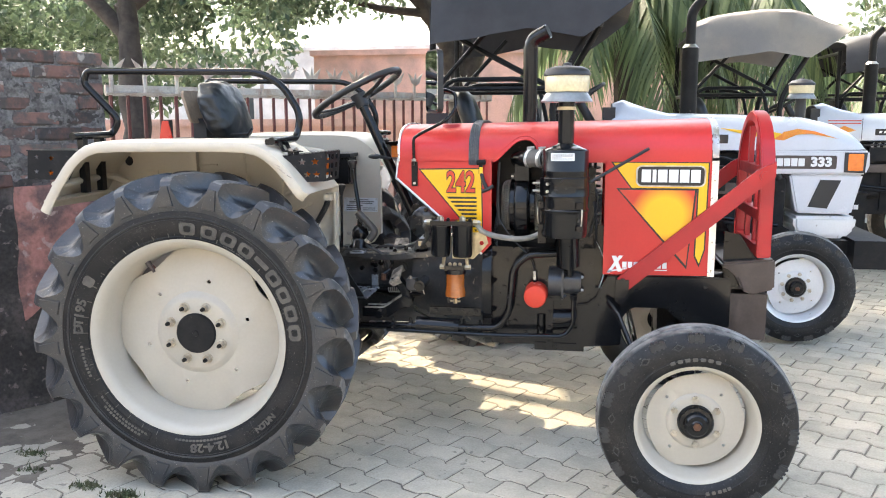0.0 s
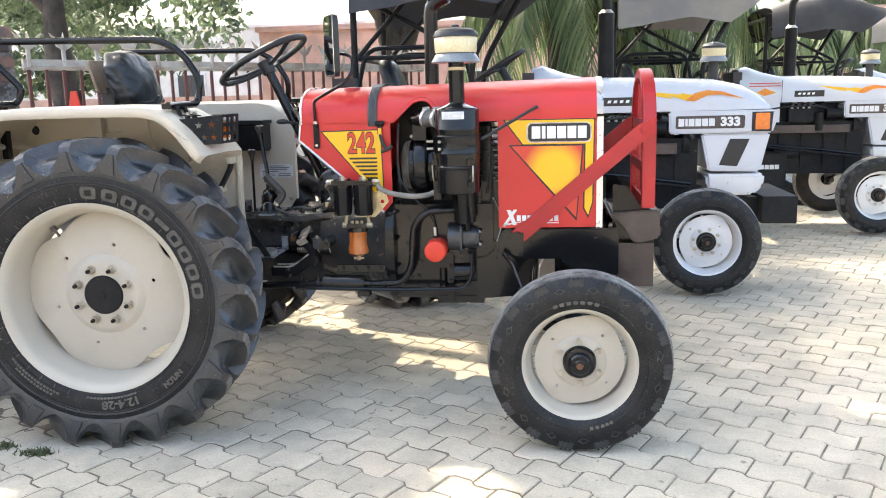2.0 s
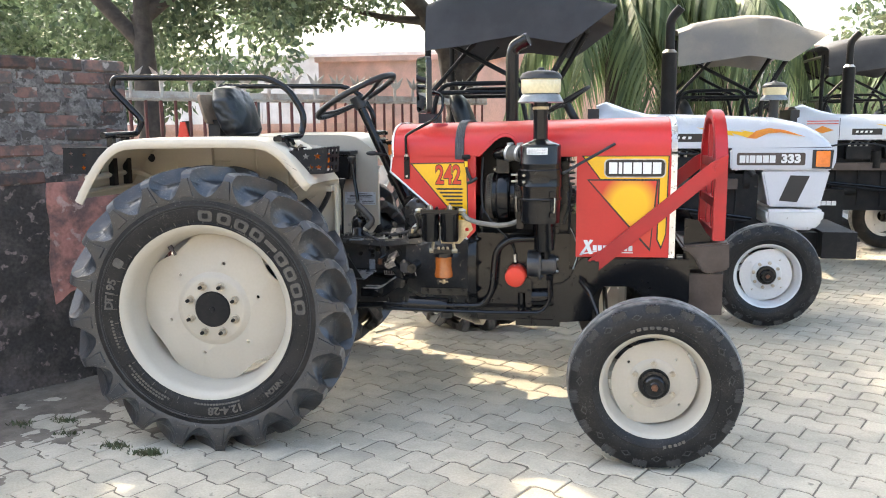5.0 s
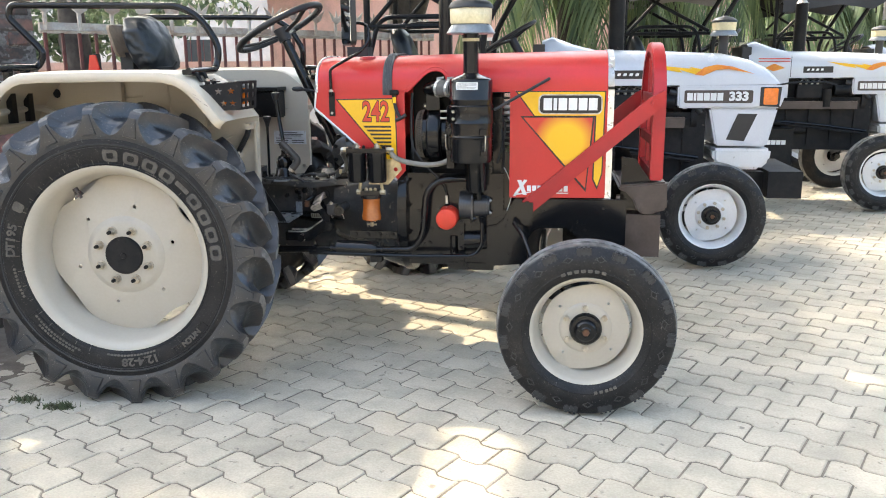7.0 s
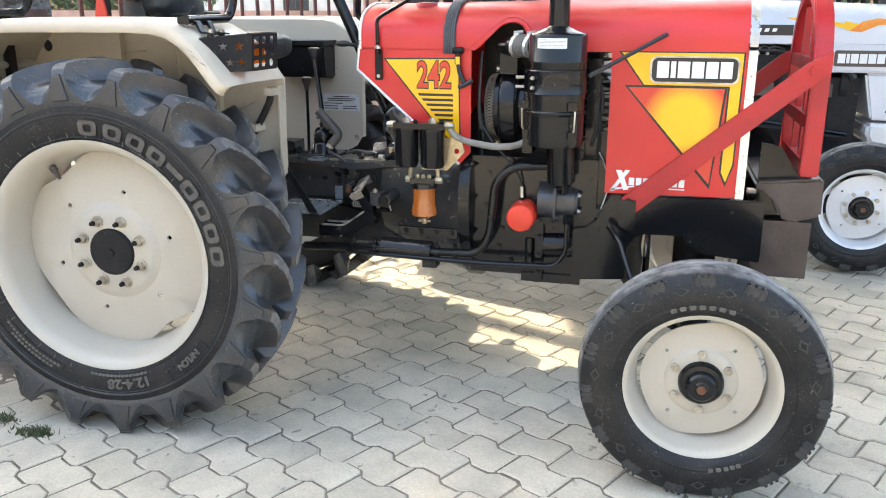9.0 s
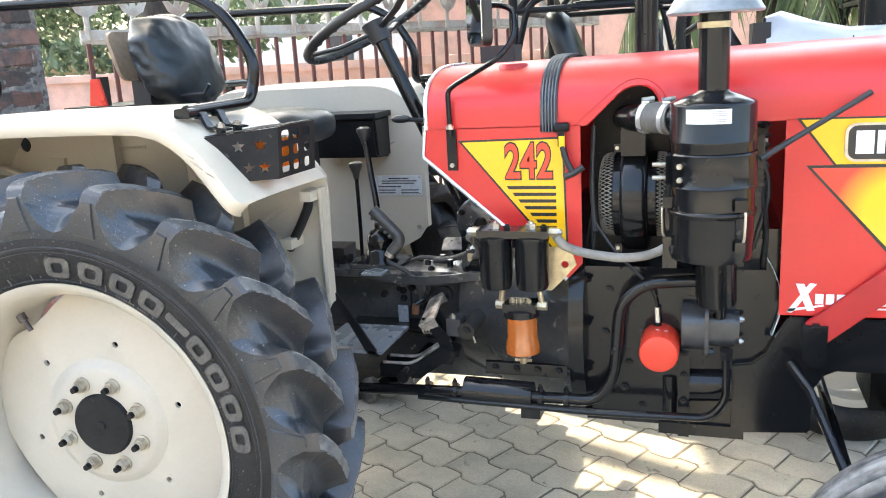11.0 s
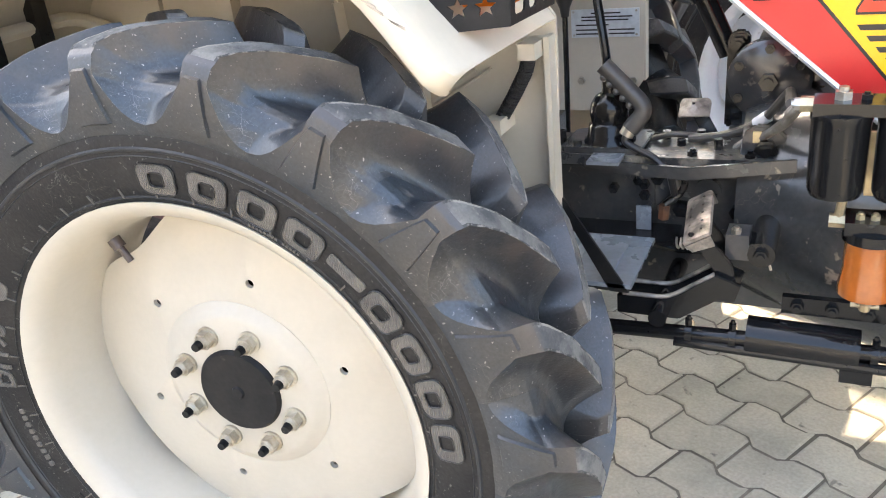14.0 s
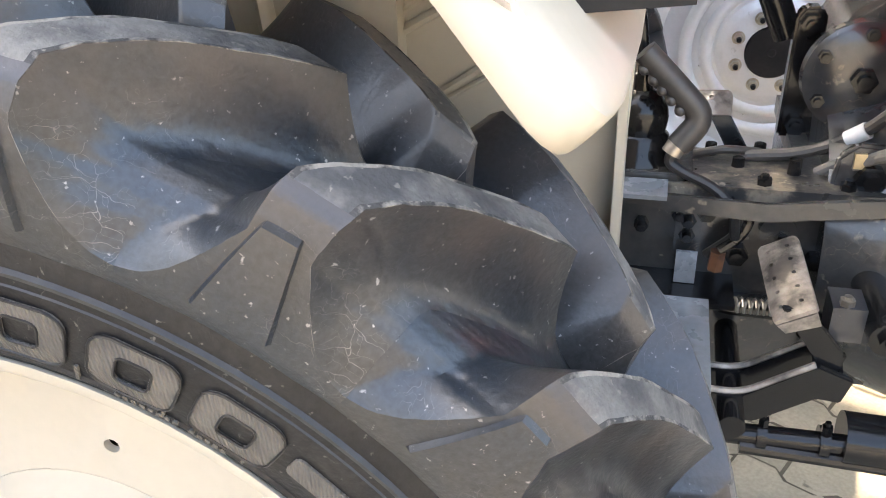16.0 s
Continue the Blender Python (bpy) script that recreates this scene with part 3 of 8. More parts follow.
def lug_mesh(mirror, side):
    """One lug with half of the scooped cup on either side of it: a strip of the tread that repeats round the tyre."""
    top = [(0.470, -0.1525), (0.480, -0.1560), (0.495, -0.1590), (0.515, -0.1615), (0.540, -0.1625), (0.560, -0.1610), (0.577, -0.1560), (0.590, -0.1460), (0.596, -0.1310), (0.600, -0.1120), (0.602, -0.0950), (0.603, -0.0780), (0.604, -0.0600), (0.604, -0.0460), (0.602, -0.0340), (0.585, -0.0270), (0.535, -0.0200)]
    low = [(0.470, -0.1524), (0.480, -0.1525), (0.495, -0.1490), (0.512, -0.1450), (0.525, -0.1390), (0.534, -0.1315), (0.539, -0.1220), (0.541, -0.1130), (0.5415, -0.1020), (0.5415, -0.0900), (0.541, -0.0780), (0.5405, -0.0660), (0.540, -0.0540), (0.539, -0.0430), (0.538, -0.0340), (0.536, -0.0270), (0.533, -0.0200)]
    skew = [0, 0, 0, 0, 0.1, 0.2, 0.4, 0.9, 2.3, 4.3, 6.2, 8.5, 10.9, 12.6, 14.0, 14.6, 15.0]
    span, fine = PITCH * 0.56, 5
    left, flat, right = 16, 10, 24
    bm = bmesh.new()
    rows, tops = [], []

    def wall(d, reach, power):
        return (1 - min(1.0, max(0.0, d) / reach)) ** power

    for i in range((len(top) - 1) * fine + 1):
        q = i / fine
        k = min(int(q), len(top) - 2)
        q -= k
        mixed = lambda a: a[k] + (a[k + 1] - a[k]) * q
        rt, yt = mixed([p[0] for p in top]), mixed([p[1] for p in top])
        rl, yl = mixed([p[0] for p in low]), mixed([p[1] for p in low])
        sk = mixed(skew)
        # the cup's lower edge is round; the bar widens a little at the shoulder
        if yt < -0.1 and rt < 0.56:
            half = 0.0865 - 0.067 * math.sqrt(max(0.0, min(1.0, (rt - 0.486) / 0.066)))
        else:
            half = 0.0185 + 0.002 * max(0, (0.03 - abs(yt + 0.14)) / 0.03) - 0.005 * max(0, (yt + 0.045) / 0.025)
        wear = 0.0010 * noise.noise((yt * 60, rt * 60, 2.0)) + 0.0003 * noise.noise((yt * 170, rt * 170, 5.0))
        half = min(half + wear, span / 2 - 0.001)
        room = span / 2 - half
        xs = [-half - room * (1 - t / left) ** 1.7 for t in range(left)]
        xs += [-half + 2 * half * t / flat for t in range(flat + 1)]
        xs += [half + room * ((t + 1) / right) ** 1.7 for t in range(right)]
        row = []
        for n, x in enumerate(xs):
            if abs(x) <= half + 1e-9:
                h = 1.0
            else:
                # steep under the bar; the cup rises gently to the next bar at the shoulder and steeply further in
                deep = max(0.0, min(1.0, (rt - 0.53) / 0.05)) if yt < -0.1 else 1.0
                under, power = 0.055 + 0.025 * deep, 2.3 + 0.2 * deep
                rise, curve = 0.034 - 0.010 * deep, 1.35 + 0.35 * deep
                h = max(wall(x - half, under, power) if x > 0 else wall(span + x - half, under, power), wall(-half - x, rise, curve) if x < 0 else wall(span - x - half, rise, curve))
            if i == 0:
                h = 1.0
            r, y = rl + (rt - rl) * h, yl + (yt - yl) * h
            r += 0.0016 * noise.noise((x * 30, yt * 30, 4.0)) * (1 - (2 * x / span) ** 2) + 0.0007 * noise.noise((x * 110, yt * 110, 9.0))
            if mirror:
                y = MIRROR_Y - y
                r -= 0.0012
            a = math.pi / 2 - radians(sk) - x / 0.56
            row.append(bm.verts.new((r * math.cos(a), (y + IN) * -side, r * math.sin(a))))
        rows.append(row)
        tops.append(rt > 0.583 and yt < -0.032)
    for i, (a, b) in enumerate(zip(rows, rows[1:])):
        for j in range(len(a) - 1):
            f = bm.faces.new((a[j], a[j + 1], b[j + 1], b[j]))
            if left <= j < left + flat and tops[i] and tops[i + 1]:
                f.material_index = 2 if j in (left, left + flat - 1) else 1
            elif j == left + flat and i > 10:
                f.material_index = 2
    # raised pad on the lug's foot
    pad = []
    across = (0.0, 0.07, 0.36, 0.64, 0.93, 1.0)
    for i, q in enumerate((0.0, 0.05, 0.25, 0.5, 0.75, 0.95, 1.0)):
        rt = 0.484 + 0.080 * q
        yt = float(np.interp(rt, [p[0] for p in top[:7]], [p[1] for p in top[:7]])) - 0.0045
        line = []
        for j, w in enumerate(across):
            x = (w - 0.5) * 2 * (0.033 - 0.0215 * q) - 0.004 * (1 - q)
            lift = 0.0075 if i in (0, 6) or j in (0, 5) else 0.0
            line.append((rt, yt + lift, x))
        pad.append(line)
    grid = []
    for line in pad:
        out = []
        for rt, y, x in line:
            if mirror:
                y = MIRROR_Y - y
            a = math.pi / 2 - x / 0.56
            out.append(bm.verts.new((rt * math.cos(a), (y + IN) * -side, rt * math.sin(a))))
        grid.append(out)
    for a, b in zip(grid, grid[1:]):
        for j in range(5):
            bm.faces.new((a[j], a[j + 1], b[j + 1], b[j]))
    return finish_lug(bm, 32)


def plain_lug_mesh(mirror, side):
    Y = lambda d: (d + IN) * -side
    stations = [(-0.150, 0.485, -0.146, 0.484, 0.0, 0.020, 0.022), (-0.160, 0.520, -0.140, 0.515, 0.4, 0.024, 0.040), (-0.163, 0.558, -0.125, 0.535, 1.0, 0.026, 0.046),
                (-0.152, 0.588, -0.11, 0.548, 2.2, 0.023, 0.046), (-0.10, 0.600, -0.09, 0.553, 6.0, 0.021, 0.040), (-0.04, 0.605, -0.04, 0.558, 10.5, 0.020, 0.037),
                (0.015, 0.607, 0.015, 0.561, 15.0, 0.020, 0.034), (0.048, 0.603, 0.052, 0.561, 18.0, 0.017, 0.028)]
    bm = bmesh.new()
    rings = []
    for yt, rt, yb, rb, deg, wt, wb in stations:
        if mirror:
            yt, yb = MIRROR_Y - yt, MIRROR_Y - yb
        ring = []
        for y, r, w in ((yb, rb, -wb), ((yt * 0.6 + yb * 0.4), (rt * 0.6 + rb * 0.4), -(wt * 0.85 + wb * 0.15)), (yt, rt - 0.004, -wt), (yt, rt, -wt + 0.005), (yt, rt, wt - 0.005), (yt, rt - 0.004, wt), ((yt * 0.6 + yb * 0.4), (rt * 0.6 + rb * 0.4), (wt * 0.85 + wb * 0.15)), (yb, rb, wb)):
            a = radians(90 - deg) - w / r
            ring.append(bm.verts.new((r * math.cos(a), Y(y), r * math.sin(a))))
        rings.append(ring)
    for a, b in zip(rings, rings[1:]):
        for i in range(7):
            f = bm.faces.new((a[i], a[i + 1], b[i + 1], b[i]))
            f.material_index = 1 if i == 3 else 0
    bm.faces.new(rings[0])
    bm.faces.new(rings[-1])
    return finish_lug(bm, 28)


def rear_wheel(parent, hub, side, base, fine=False, paint=None):
    """A large lugged tractor wheel. hub: its middle at the outer cap; side: -1 faces the camera's side, 1 the other."""
    hx, hy, hz = hub
    paint = paint or RIMPAINT
    Y = lambda d: d * -side  # distance inwards from the hub cap
    wheel = part("rear_wheel", lathe([(0.02, Y(0.055)), (0.02, Y(0.09))], hub, "y", 16), STEEL, parent)
    S = lambda d: (d + IN) * -side
    prof = [(0.345, -0.105), (0.356, -0.130), (0.372, -0.141), (0.40, -0.150), (0.43, -0.153), (0.462, -0.153), (0.492, -0.146), (0.505, -0.125), (0.513, -0.105), (0.525, -0.05), (0.533, -0.005)]
    prof = prof + [(r, MIRROR_Y - y) for r, y in prof[-2::-1]]
    tyre = part("tyre", lathe([(r, S(y)) for r, y in prof], hub, "y", 96, close=True), RUBBER, wheel, smooth=60)
    bm = lathe([(r, S(y)) for r, y in ((0.374, -0.1405), (0.377, -0.1445), (0.381, -0.143))], hub, "y", 96, caps=False)
    lathe([(r, S(y)) for r, y in ((0.474, -0.1515), (0.478, -0.1545), (0.482, -0.1515))], hub, "y", 96, bm=bm, caps=False)
    part("sidewall_ring", bm, RUBBER, wheel)
    bm = lathe([(r, S(y)) for r, y in ((0.4465, -0.1530), (0.4485, -0.1555), (0.4515, -0.1560), (0.4535, -0.1530))], hub, "y", 120, caps=False)
    lathe([(r, S(y)) for r, y in ((0.4395, -0.1530), (0.4405, -0.1543), (0.4415, -0.1530))], hub, "y", 120, bm=bm, caps=False)
    part("sidewall_step", bm, LUGDARK, wheel)
    for mirror in (0, 1):
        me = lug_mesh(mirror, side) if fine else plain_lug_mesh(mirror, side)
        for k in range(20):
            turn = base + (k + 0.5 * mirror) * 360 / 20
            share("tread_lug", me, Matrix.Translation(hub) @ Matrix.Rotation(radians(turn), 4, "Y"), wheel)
    rim = [(0.336, -0.098), (0.358, -0.128), (0.369, -0.138), (0.369, -0.142), (0.360, -0.141), (0.342, -0.125), (0.334, -0.105), (0.329, -0.08), (0.322, -0.06), (0.319, -0.02), (0.318, 0.04), (0.326, 0.075), (0.338, 0.113), (0.358, 0.133), (0.366, 0.135), (0.366, 0.128), (0.345, 0.108), (0.330, 0.065), (0.330, -0.05)]
    part("rim", lathe([(r, S(y)) for r, y in rim], hub, "y", 72, close=True), paint, wheel, smooth=50)
    outline = []
    for i in range(96):
        a = 2 * math.pi * i / 96
        cut = max(0.0, math.cos(4 * (a - radians(124)))) ** 1.5
        outline.append((hx + (0.320 - 0.034 * cut) * math.cos(a), hz + (0.320 - 0.034 * cut) * math.sin(a)))
    holes = [circle(hx + 0.200 * math.cos(radians(15 + 60 * k)), hz + 0.200 * math.sin(radians(15 + 60 * k)), 0.0075, 12) for k in range(6)]
    def dish(u, v, w):
        r = math.hypot(u - hx, v - hz)
        d = 0.016 + 0.03 * max(0, min(1, (r - 0.27) / 0.045))
        return (u, hy + Y(d + w), v)
    bm = plate(outline, holes + [circle(hx, hz, 0.152, 40)], dish, 0.008)
    disc = part("wheel_disc", bm, paint, wheel, smooth=40)
    bm = lathe([(0.158, Y(0.0155)), (0.150, Y(0.012)), (0.140, Y(0.004)), (0.130, Y(0.001)), (0.03, Y(0.001)), (0.03, Y(0.04)), (0.157, Y(0.04))], hub, "y", 48, close=True)
    part("disc_centre", bm, paint, wheel, smooth=50)
    part("hub_cap", lathe([(0.0765, Y(0.035)), (0.0765, Y(-0.002)), (0.072, Y(-0.008)), (0.012, Y(-0.008)), (0.010, Y(-0.012)), (0.004, Y(-0.012))], hub, "y", 40), IRON, wheel, "flat black hub cap")
    for k in range(8):
        a = radians(22.5 + 45 * k)
        p = Vector((hx + 0.105 * math.cos(a), hy + Y(0.001), hz + 0.105 * math.sin(a)))
        d = Vector((0, Y(-1), 0))
        bm = rod(p, p + d * 0.004, 0.019, n=20)
        rod(p + d * 0.004, p + d * 0.02, 0.0155, n=6, bm=bm)
        rod(p + d * 0.02, p + d * 0.026, 0.0125, 0.010, n=16, bm=bm)
        nut = part("wheel_nut", bm, NUT, wheel)
        part("stud", rod(p + d * 0.026, p + d * 0.037, 0.0085, 0.007, n=12), BLACKMAT, wheel)
    a = radians(122)
    p = Vector((hx + 0.318 * math.cos(a), hy + Y(-0.01), hz + 0.318 * math.sin(a)))
    q = p + Vector((-math.cos(a) * 0.045, 0, -math.sin(a) * 0.045))
    bm = rod(p, q, 0.006, n=10)
    rod(p, p + (q - p) * 0.4, 0.011, n=12, bm=bm)
    part("valve", bm, BROWNIRON, wheel)
    return wheel, tyre


def tyre_side(r):
    """Depth of the near rear tyre's sidewall at a radius."""
    return float(np.interp(r, [0.372, 0.40, 0.43, 0.462, 0.50], [-0.086, -0.095, -0.098, -0.098, -0.091]))


def blocks_on_arc(name, parent, hub, y, r, h, spans, mat):
    """Raised outlined blocks round a sidewall: spans of (start, end) degrees, clockwise from the top."""
    for a0, a1 in spans:
        mid, w = radians(90 - (a0 + a1) / 2), radians(a1 - a0) * (r + h / 2)
        c = min(w, h) * 0.28
        bend = lambda u, v, d, m=mid: (hub[0] + (r + v) * math.cos(m - u / r), tyre_side(r + v) - d if y is None else y - d, hub[2] + (r + v) * math.sin(m - u / r))
        hole = [rrect(-w * 0.2, w * 0.2, h * 0.27, h * 0.73, c * 0.4, 3)] if w > 0.02 and name == "raised_block" else []
        piece = part(name, plate(rrect(-w / 2, w / 2, 0, h, c, 4), hole, bend, 0.0022), mat, parent, smooth=0)
        if hole:
            for loop in (rrect(-w / 2, w / 2, 0, h, c, 4), hole[0]):
                pts = [Vector(bend(u, v, 0.0024)) for u, v in loop]
                part("moulded_edge", tube(pts, 0.0011, 5, closed=True), INK, piece)


def front_wheel(parent, hub, side, rim_mat, base=0.0):
    """A small ribbed front wheel."""
    hx, hy, hz = hub
    Y = lambda d: d * -side
    wheel = part("front_wheel", rod((hx, hy + Y(0.02), hz), (hx, hy + Y(0.16), hz), 0.028, n=16), BLACK, parent)
    prof = [(0.200, -0.012), (0.210, -0.030), (0.230, -0.042), (0.262, -0.050), (0.292, -0.046), (0.312, -0.036), (0.322, -0.030), (0.331, -0.024), (0.3345, -0.010), (0.3365, 0.0), (0.329, 0.003), (0.329, 0.010), (0.339, 0.014), (0.341, 0.030), (0.331, 0.033), (0.331, 0.041), (0.341, 0.044)]
    mid = 0.037
    prof = prof + [(r, 2 * mid - y) for r, y in prof[-2::-1]]
    tyre = part("tyre", lathe([(r, Y(y)) for r, y in prof], hub, "y", 80, close=True), front_rubber(hub), wheel, smooth=40)
    bm = lathe([(0.238, Y(-0.0435)), (0.241, Y(-0.047)), (0.245, Y(-0.0455))], hub, "y", 80, caps=False)
    part("sidewall_ring", bm, RUBBER, wheel)
    me = None
    for k in range(15):
        a = radians(base + k * 24)
        if me is None:
            bm = bmesh.new()
            for off in (-0.0165, 0.0, 0.0165):
                box(0.290, 0.3275, Y(-0.0445) if side < 0 else Y(-0.028), Y(-0.028) if side < 0 else Y(-0.0445), off - 0.0042, off + 0.0042, bm)
            box(0.288, 0.322, Y(-0.0425) if side < 0 else Y(-0.028), Y(-0.028) if side < 0 else Y(-0.0425), -0.027, 0.027, bm)
            bmesh.ops.recalc_face_normals(bm, faces=bm.faces)
            me = bpy.data.meshes.new("shoulder_bar")
            bm.to_mesh(me)
            bm.free()
            me.materials.append(LUGDARK)
        share("shoulder_bar", me, Matrix.Translation(hub) @ Matrix.Rotation(a, 4, "Y"), wheel)
    me = None
    for k in range(15):
        if me is None:
            y0 = Y(-0.0455)
            d = Y(-0.0035)
            bm = bmesh.new()
            o = [(0.299, 0), (0.286, 0.021), (0.273, 0), (0.286, -0.021)]
            i_ = [(0.2945, 0), (0.286, 0.014), (0.2775, 0), (0.286, -0.014)]
            plate(o, [i_], lambda u, v, w: (u, y0 + (d * w / 0.0035), v), 0.0035, bm)
            me = bpy.data.meshes.new("sidewall_diamond")
            bm.to_mesh(me)
            bm.free()
            me.materials.append(LUGDARK)
        share("sidewall_diamond", me, Matrix.Translation(hub) @ Matrix.Rotation(radians(base + 12 + 24 * k), 4, "Y"), wheel)
    rim = [(0.196, -0.006), (0.205, -0.022), (0.2125, -0.027), (0.211, -0.031), (0.203, -0.029), (0.196, -0.02), (0.191, -0.004), (0.186, 0.012), (0.180, 0.028), (0.176, 0.07), (0.18, 0.10), (0.205, 0.105), (0.205, 0.10), (0.190, 0.085), (0.187, 0.03)]
    part("rim", lathe([(r, Y(y)) for r, y in rim], hub, "y", 64, close=True), rim_mat, wheel, smooth=50)
    outline = []
    for i in range(72):
        a = 2 * math.pi * i / 72
        cut = 1 - max(0.0, math.cos(2 * (a - radians(62)))) ** 3
        outline.append((hx + (0.180 - 0.016 * cut) * math.cos(a), hz + (0.180 - 0.016 * cut) * math.sin(a)))
    holes = [circle(hx + 0.128 * math.cos(radians(50 + 90 * k)), hz + 0.128 * math.sin(radians(50 + 90 * k)), 0.0055, 10) for k in range(4)]
    def dish(u, v, w):
        return (u, hy + Y(0.021 + w + 0.010 * max(0.0, (math.hypot(u - hx, v - hz) - 0.150) / 0.02)), v)
    part("wheel_disc", plate(outline, holes + [circle(hx, hz, 0.098, 40)], dish, 0.006), rim_mat, wheel)
    part("disc_centre", lathe([(0.10, Y(0.0215)), (0.096, Y(0.018)), (0.086, Y(0.013)), (0.04, Y(0.0125)), (0.04, Y(0.022)), (0.09, Y(0.025))], hub, "y", 40, close=True), rim_mat, wheel, smooth=40)
    part("hub", lathe([(0.063, Y(0.03)), (0.061, Y(0.0)), (0.055, Y(-0.008)), (0.043, Y(-0.010)), (0.040, Y(-0.028)), (0.034, Y(-0.034)), (0.020, Y(-0.034)), (0.016, Y(-0.038)), (0.004, Y(-0.038))], hub, "y", 36), BLACK, wheel, "greasy black hub with a cap")
    part("hub_nut", rod((hx, hy + Y(-0.037), hz), (hx, hy + Y(-0.046), hz), 0.015, 0.013, 6), RUSTY, wheel, "rusty hub nut")
    nuts = 8 if rim_mat is SILVER else 6
    for k in range(nuts):
        a = radians(32 + 360 / nuts * k)
        p = Vector((hx + 0.082 * math.cos(a), hy + Y(0.013), hz + 0.082 * math.sin(a)))
        part("wheel_bolt", bolt(p, (0, Y(-1), 0), 0.012, 0.010), NUT, wheel)
    return wheel, tyre


# the red tractor: rear axle at x = 0, its middle at y = MID
MID = 0.79
far = lambda y: 2 * MID - y
red = thing("tractor", (0.9, MID, 0), "red and cream tractor with a red front guard", "tractor")
HUB = (0.0, 0.0, 0.588)
wheel, tyre = rear_wheel(red, HUB, -1, -4.5, True)
FARHUB = (-0.11, far(0.0), 0.588)
far_wheel, _ = rear_wheel(red, FARHUB, 1, 11.0)
far_wheel.matrix_basis = Matrix.Translation(FARHUB) @ Matrix.Rotation(radians(4.0), 4, "Z") @ Matrix.Translation(Vector(FARHUB)).inverted()
FHUB = (1.817, 0.03, 0.338)
fwheel, ftyre = front_wheel(red, FHUB, -1, RIMPAINT, 3.0)
front_wheel(red, (1.817, far(0.03), 0.338), 1, RIMPAINT, 0)
blocks_on_arc("raised_block", wheel, HUB, None, 0.384, 0.047, [(c - 4.0, c + 4.0) for c in (3.8, 15.0, 25.6, 35.8, 55.3, 65.0, 75.0, 85.0)], LETTER)
blocks_on_arc("raised_shape", wheel, HUB, None, 0.402, 0.018, [(41.5, 50)], LETTER)
blocks_on_arc("raised_disc", wheel, HUB, None, 0.392, 0.04, [(298, 303)], LETTER)
blocks_on_arc("raised_block", fwheel, FHUB, -0.0165, 0.233, 0.012, [(-24, -20), (-18, -14), (-12, -8), (-6, -2), (0, 4), (6, 10), (12, 16), (150, 153), (154, 157), (158, 161), (163, 166), (168, 171)], LETTER)


def curved_text(text, r, mid_deg, size, hub, y, parent, flip=False):
    c = radians(90 - mid_deg)
    def place(u, v, w):
        a = c + u / r if flip else c - u / r
        rr = r - v if flip else r + v
        return Vector((hub[0] + rr * math.cos(a), tyre_side(rr) - 0.001 - w, hub[2] + rr * math.sin(a)))
    return digits("tyre_size", text, size, place, LETTER, parent, 0.002, 1.15, 0.0012)


curved_text("12.4-28", 0.413, 170, 0.044, HUB, -0.0935, wheel, False)
curved_text("DTI95", 0.408, 281.5, 0.045, HUB, -0.0935, wheel, False)
curved_text("NYLON", 0.418, 137, 0.03, HUB, -0.0935, wheel, False)
blocks_on_arc("raised_bar", wheel, HUB, None, 0.3745, 0.005, [(24 + 0.9 * k, 24.6 + 0.9 * k) for k in range(14) if k != 8], LETTER)
blocks_on_arc("raised_bar", wheel, HUB, None, 0.400, 0.008, [(a, a + 1.5) for a in range(205, 236, 2)], LETTER)
blocks_on_arc("raised_bar", wheel, HUB, None, 0.414, 0.008, [(a, a + 1.5) for a in range(208, 232, 2)], LETTER)
blocks_on_arc("raised_bar", wheel, HUB, None, 0.384, 0.007, [(a, a + 1.6) for a in range(160, 190, 2)], LETTER)
blocks_on_arc("raised_bar", wheel, HUB, None, 0.398, 0.010, [(a, a + 1.3) for a in range(248, 266, 2)], LETTER)
blocks_on_arc("raised_tick", wheel, HUB, None, 0.376, 0.016, [(a, a + 0.35) for a in range(200, 450, 9)], LETTER)
for a0, a1, r0, r1 in ((126, 149, 0.408, 0.446), (203, 238, 0.394, 0.430)):
    loop = [(r0, a0 + (a1 - a0) * i / 16) for i in range(17)] + [(r1, a1 - (a1 - a0) * i / 16) for i in range(17)]
    pts = [(r * math.sin(radians(a)), tyre_side(r) - 0.0005, HUB[2] + r * math.cos(radians(a))) for r, a in loop]
    part("raised_outline", tube(pts, 0.0022, 5, closed=True), RUBBER, wheel)
# the rear axle stands slightly turned
wheel.matrix_basis = Matrix.Translation(HUB) @ Matrix.Rotation(radians(4.0), 4, "Z") @ Matrix.Translation(Vector(HUB)).inverted()

# fenders
FPATH = [(-0.582, 1.048), (-0.553, 1.098), (-0.52, 1.149), (-0.486, 1.196), (-0.455, 1.233), (-0.423, 1.261), (-0.388, 1.283), (-0.342, 1.297), (-0.253, 1.302), (0.0, 1.304), (0.15, 1.304), (0.235, 1.301), (0.29, 1.289), (0.327, 1.270), (0.357, 1.247), (0.382, 1.223), (0.404, 1.196), (0.425, 1.168), (0.440, 1.148), (0.450, 1.135), (0.456, 1.1275), (0.460, 1.1225), (0.4625, 1.1195), (0.464, 1.118)]


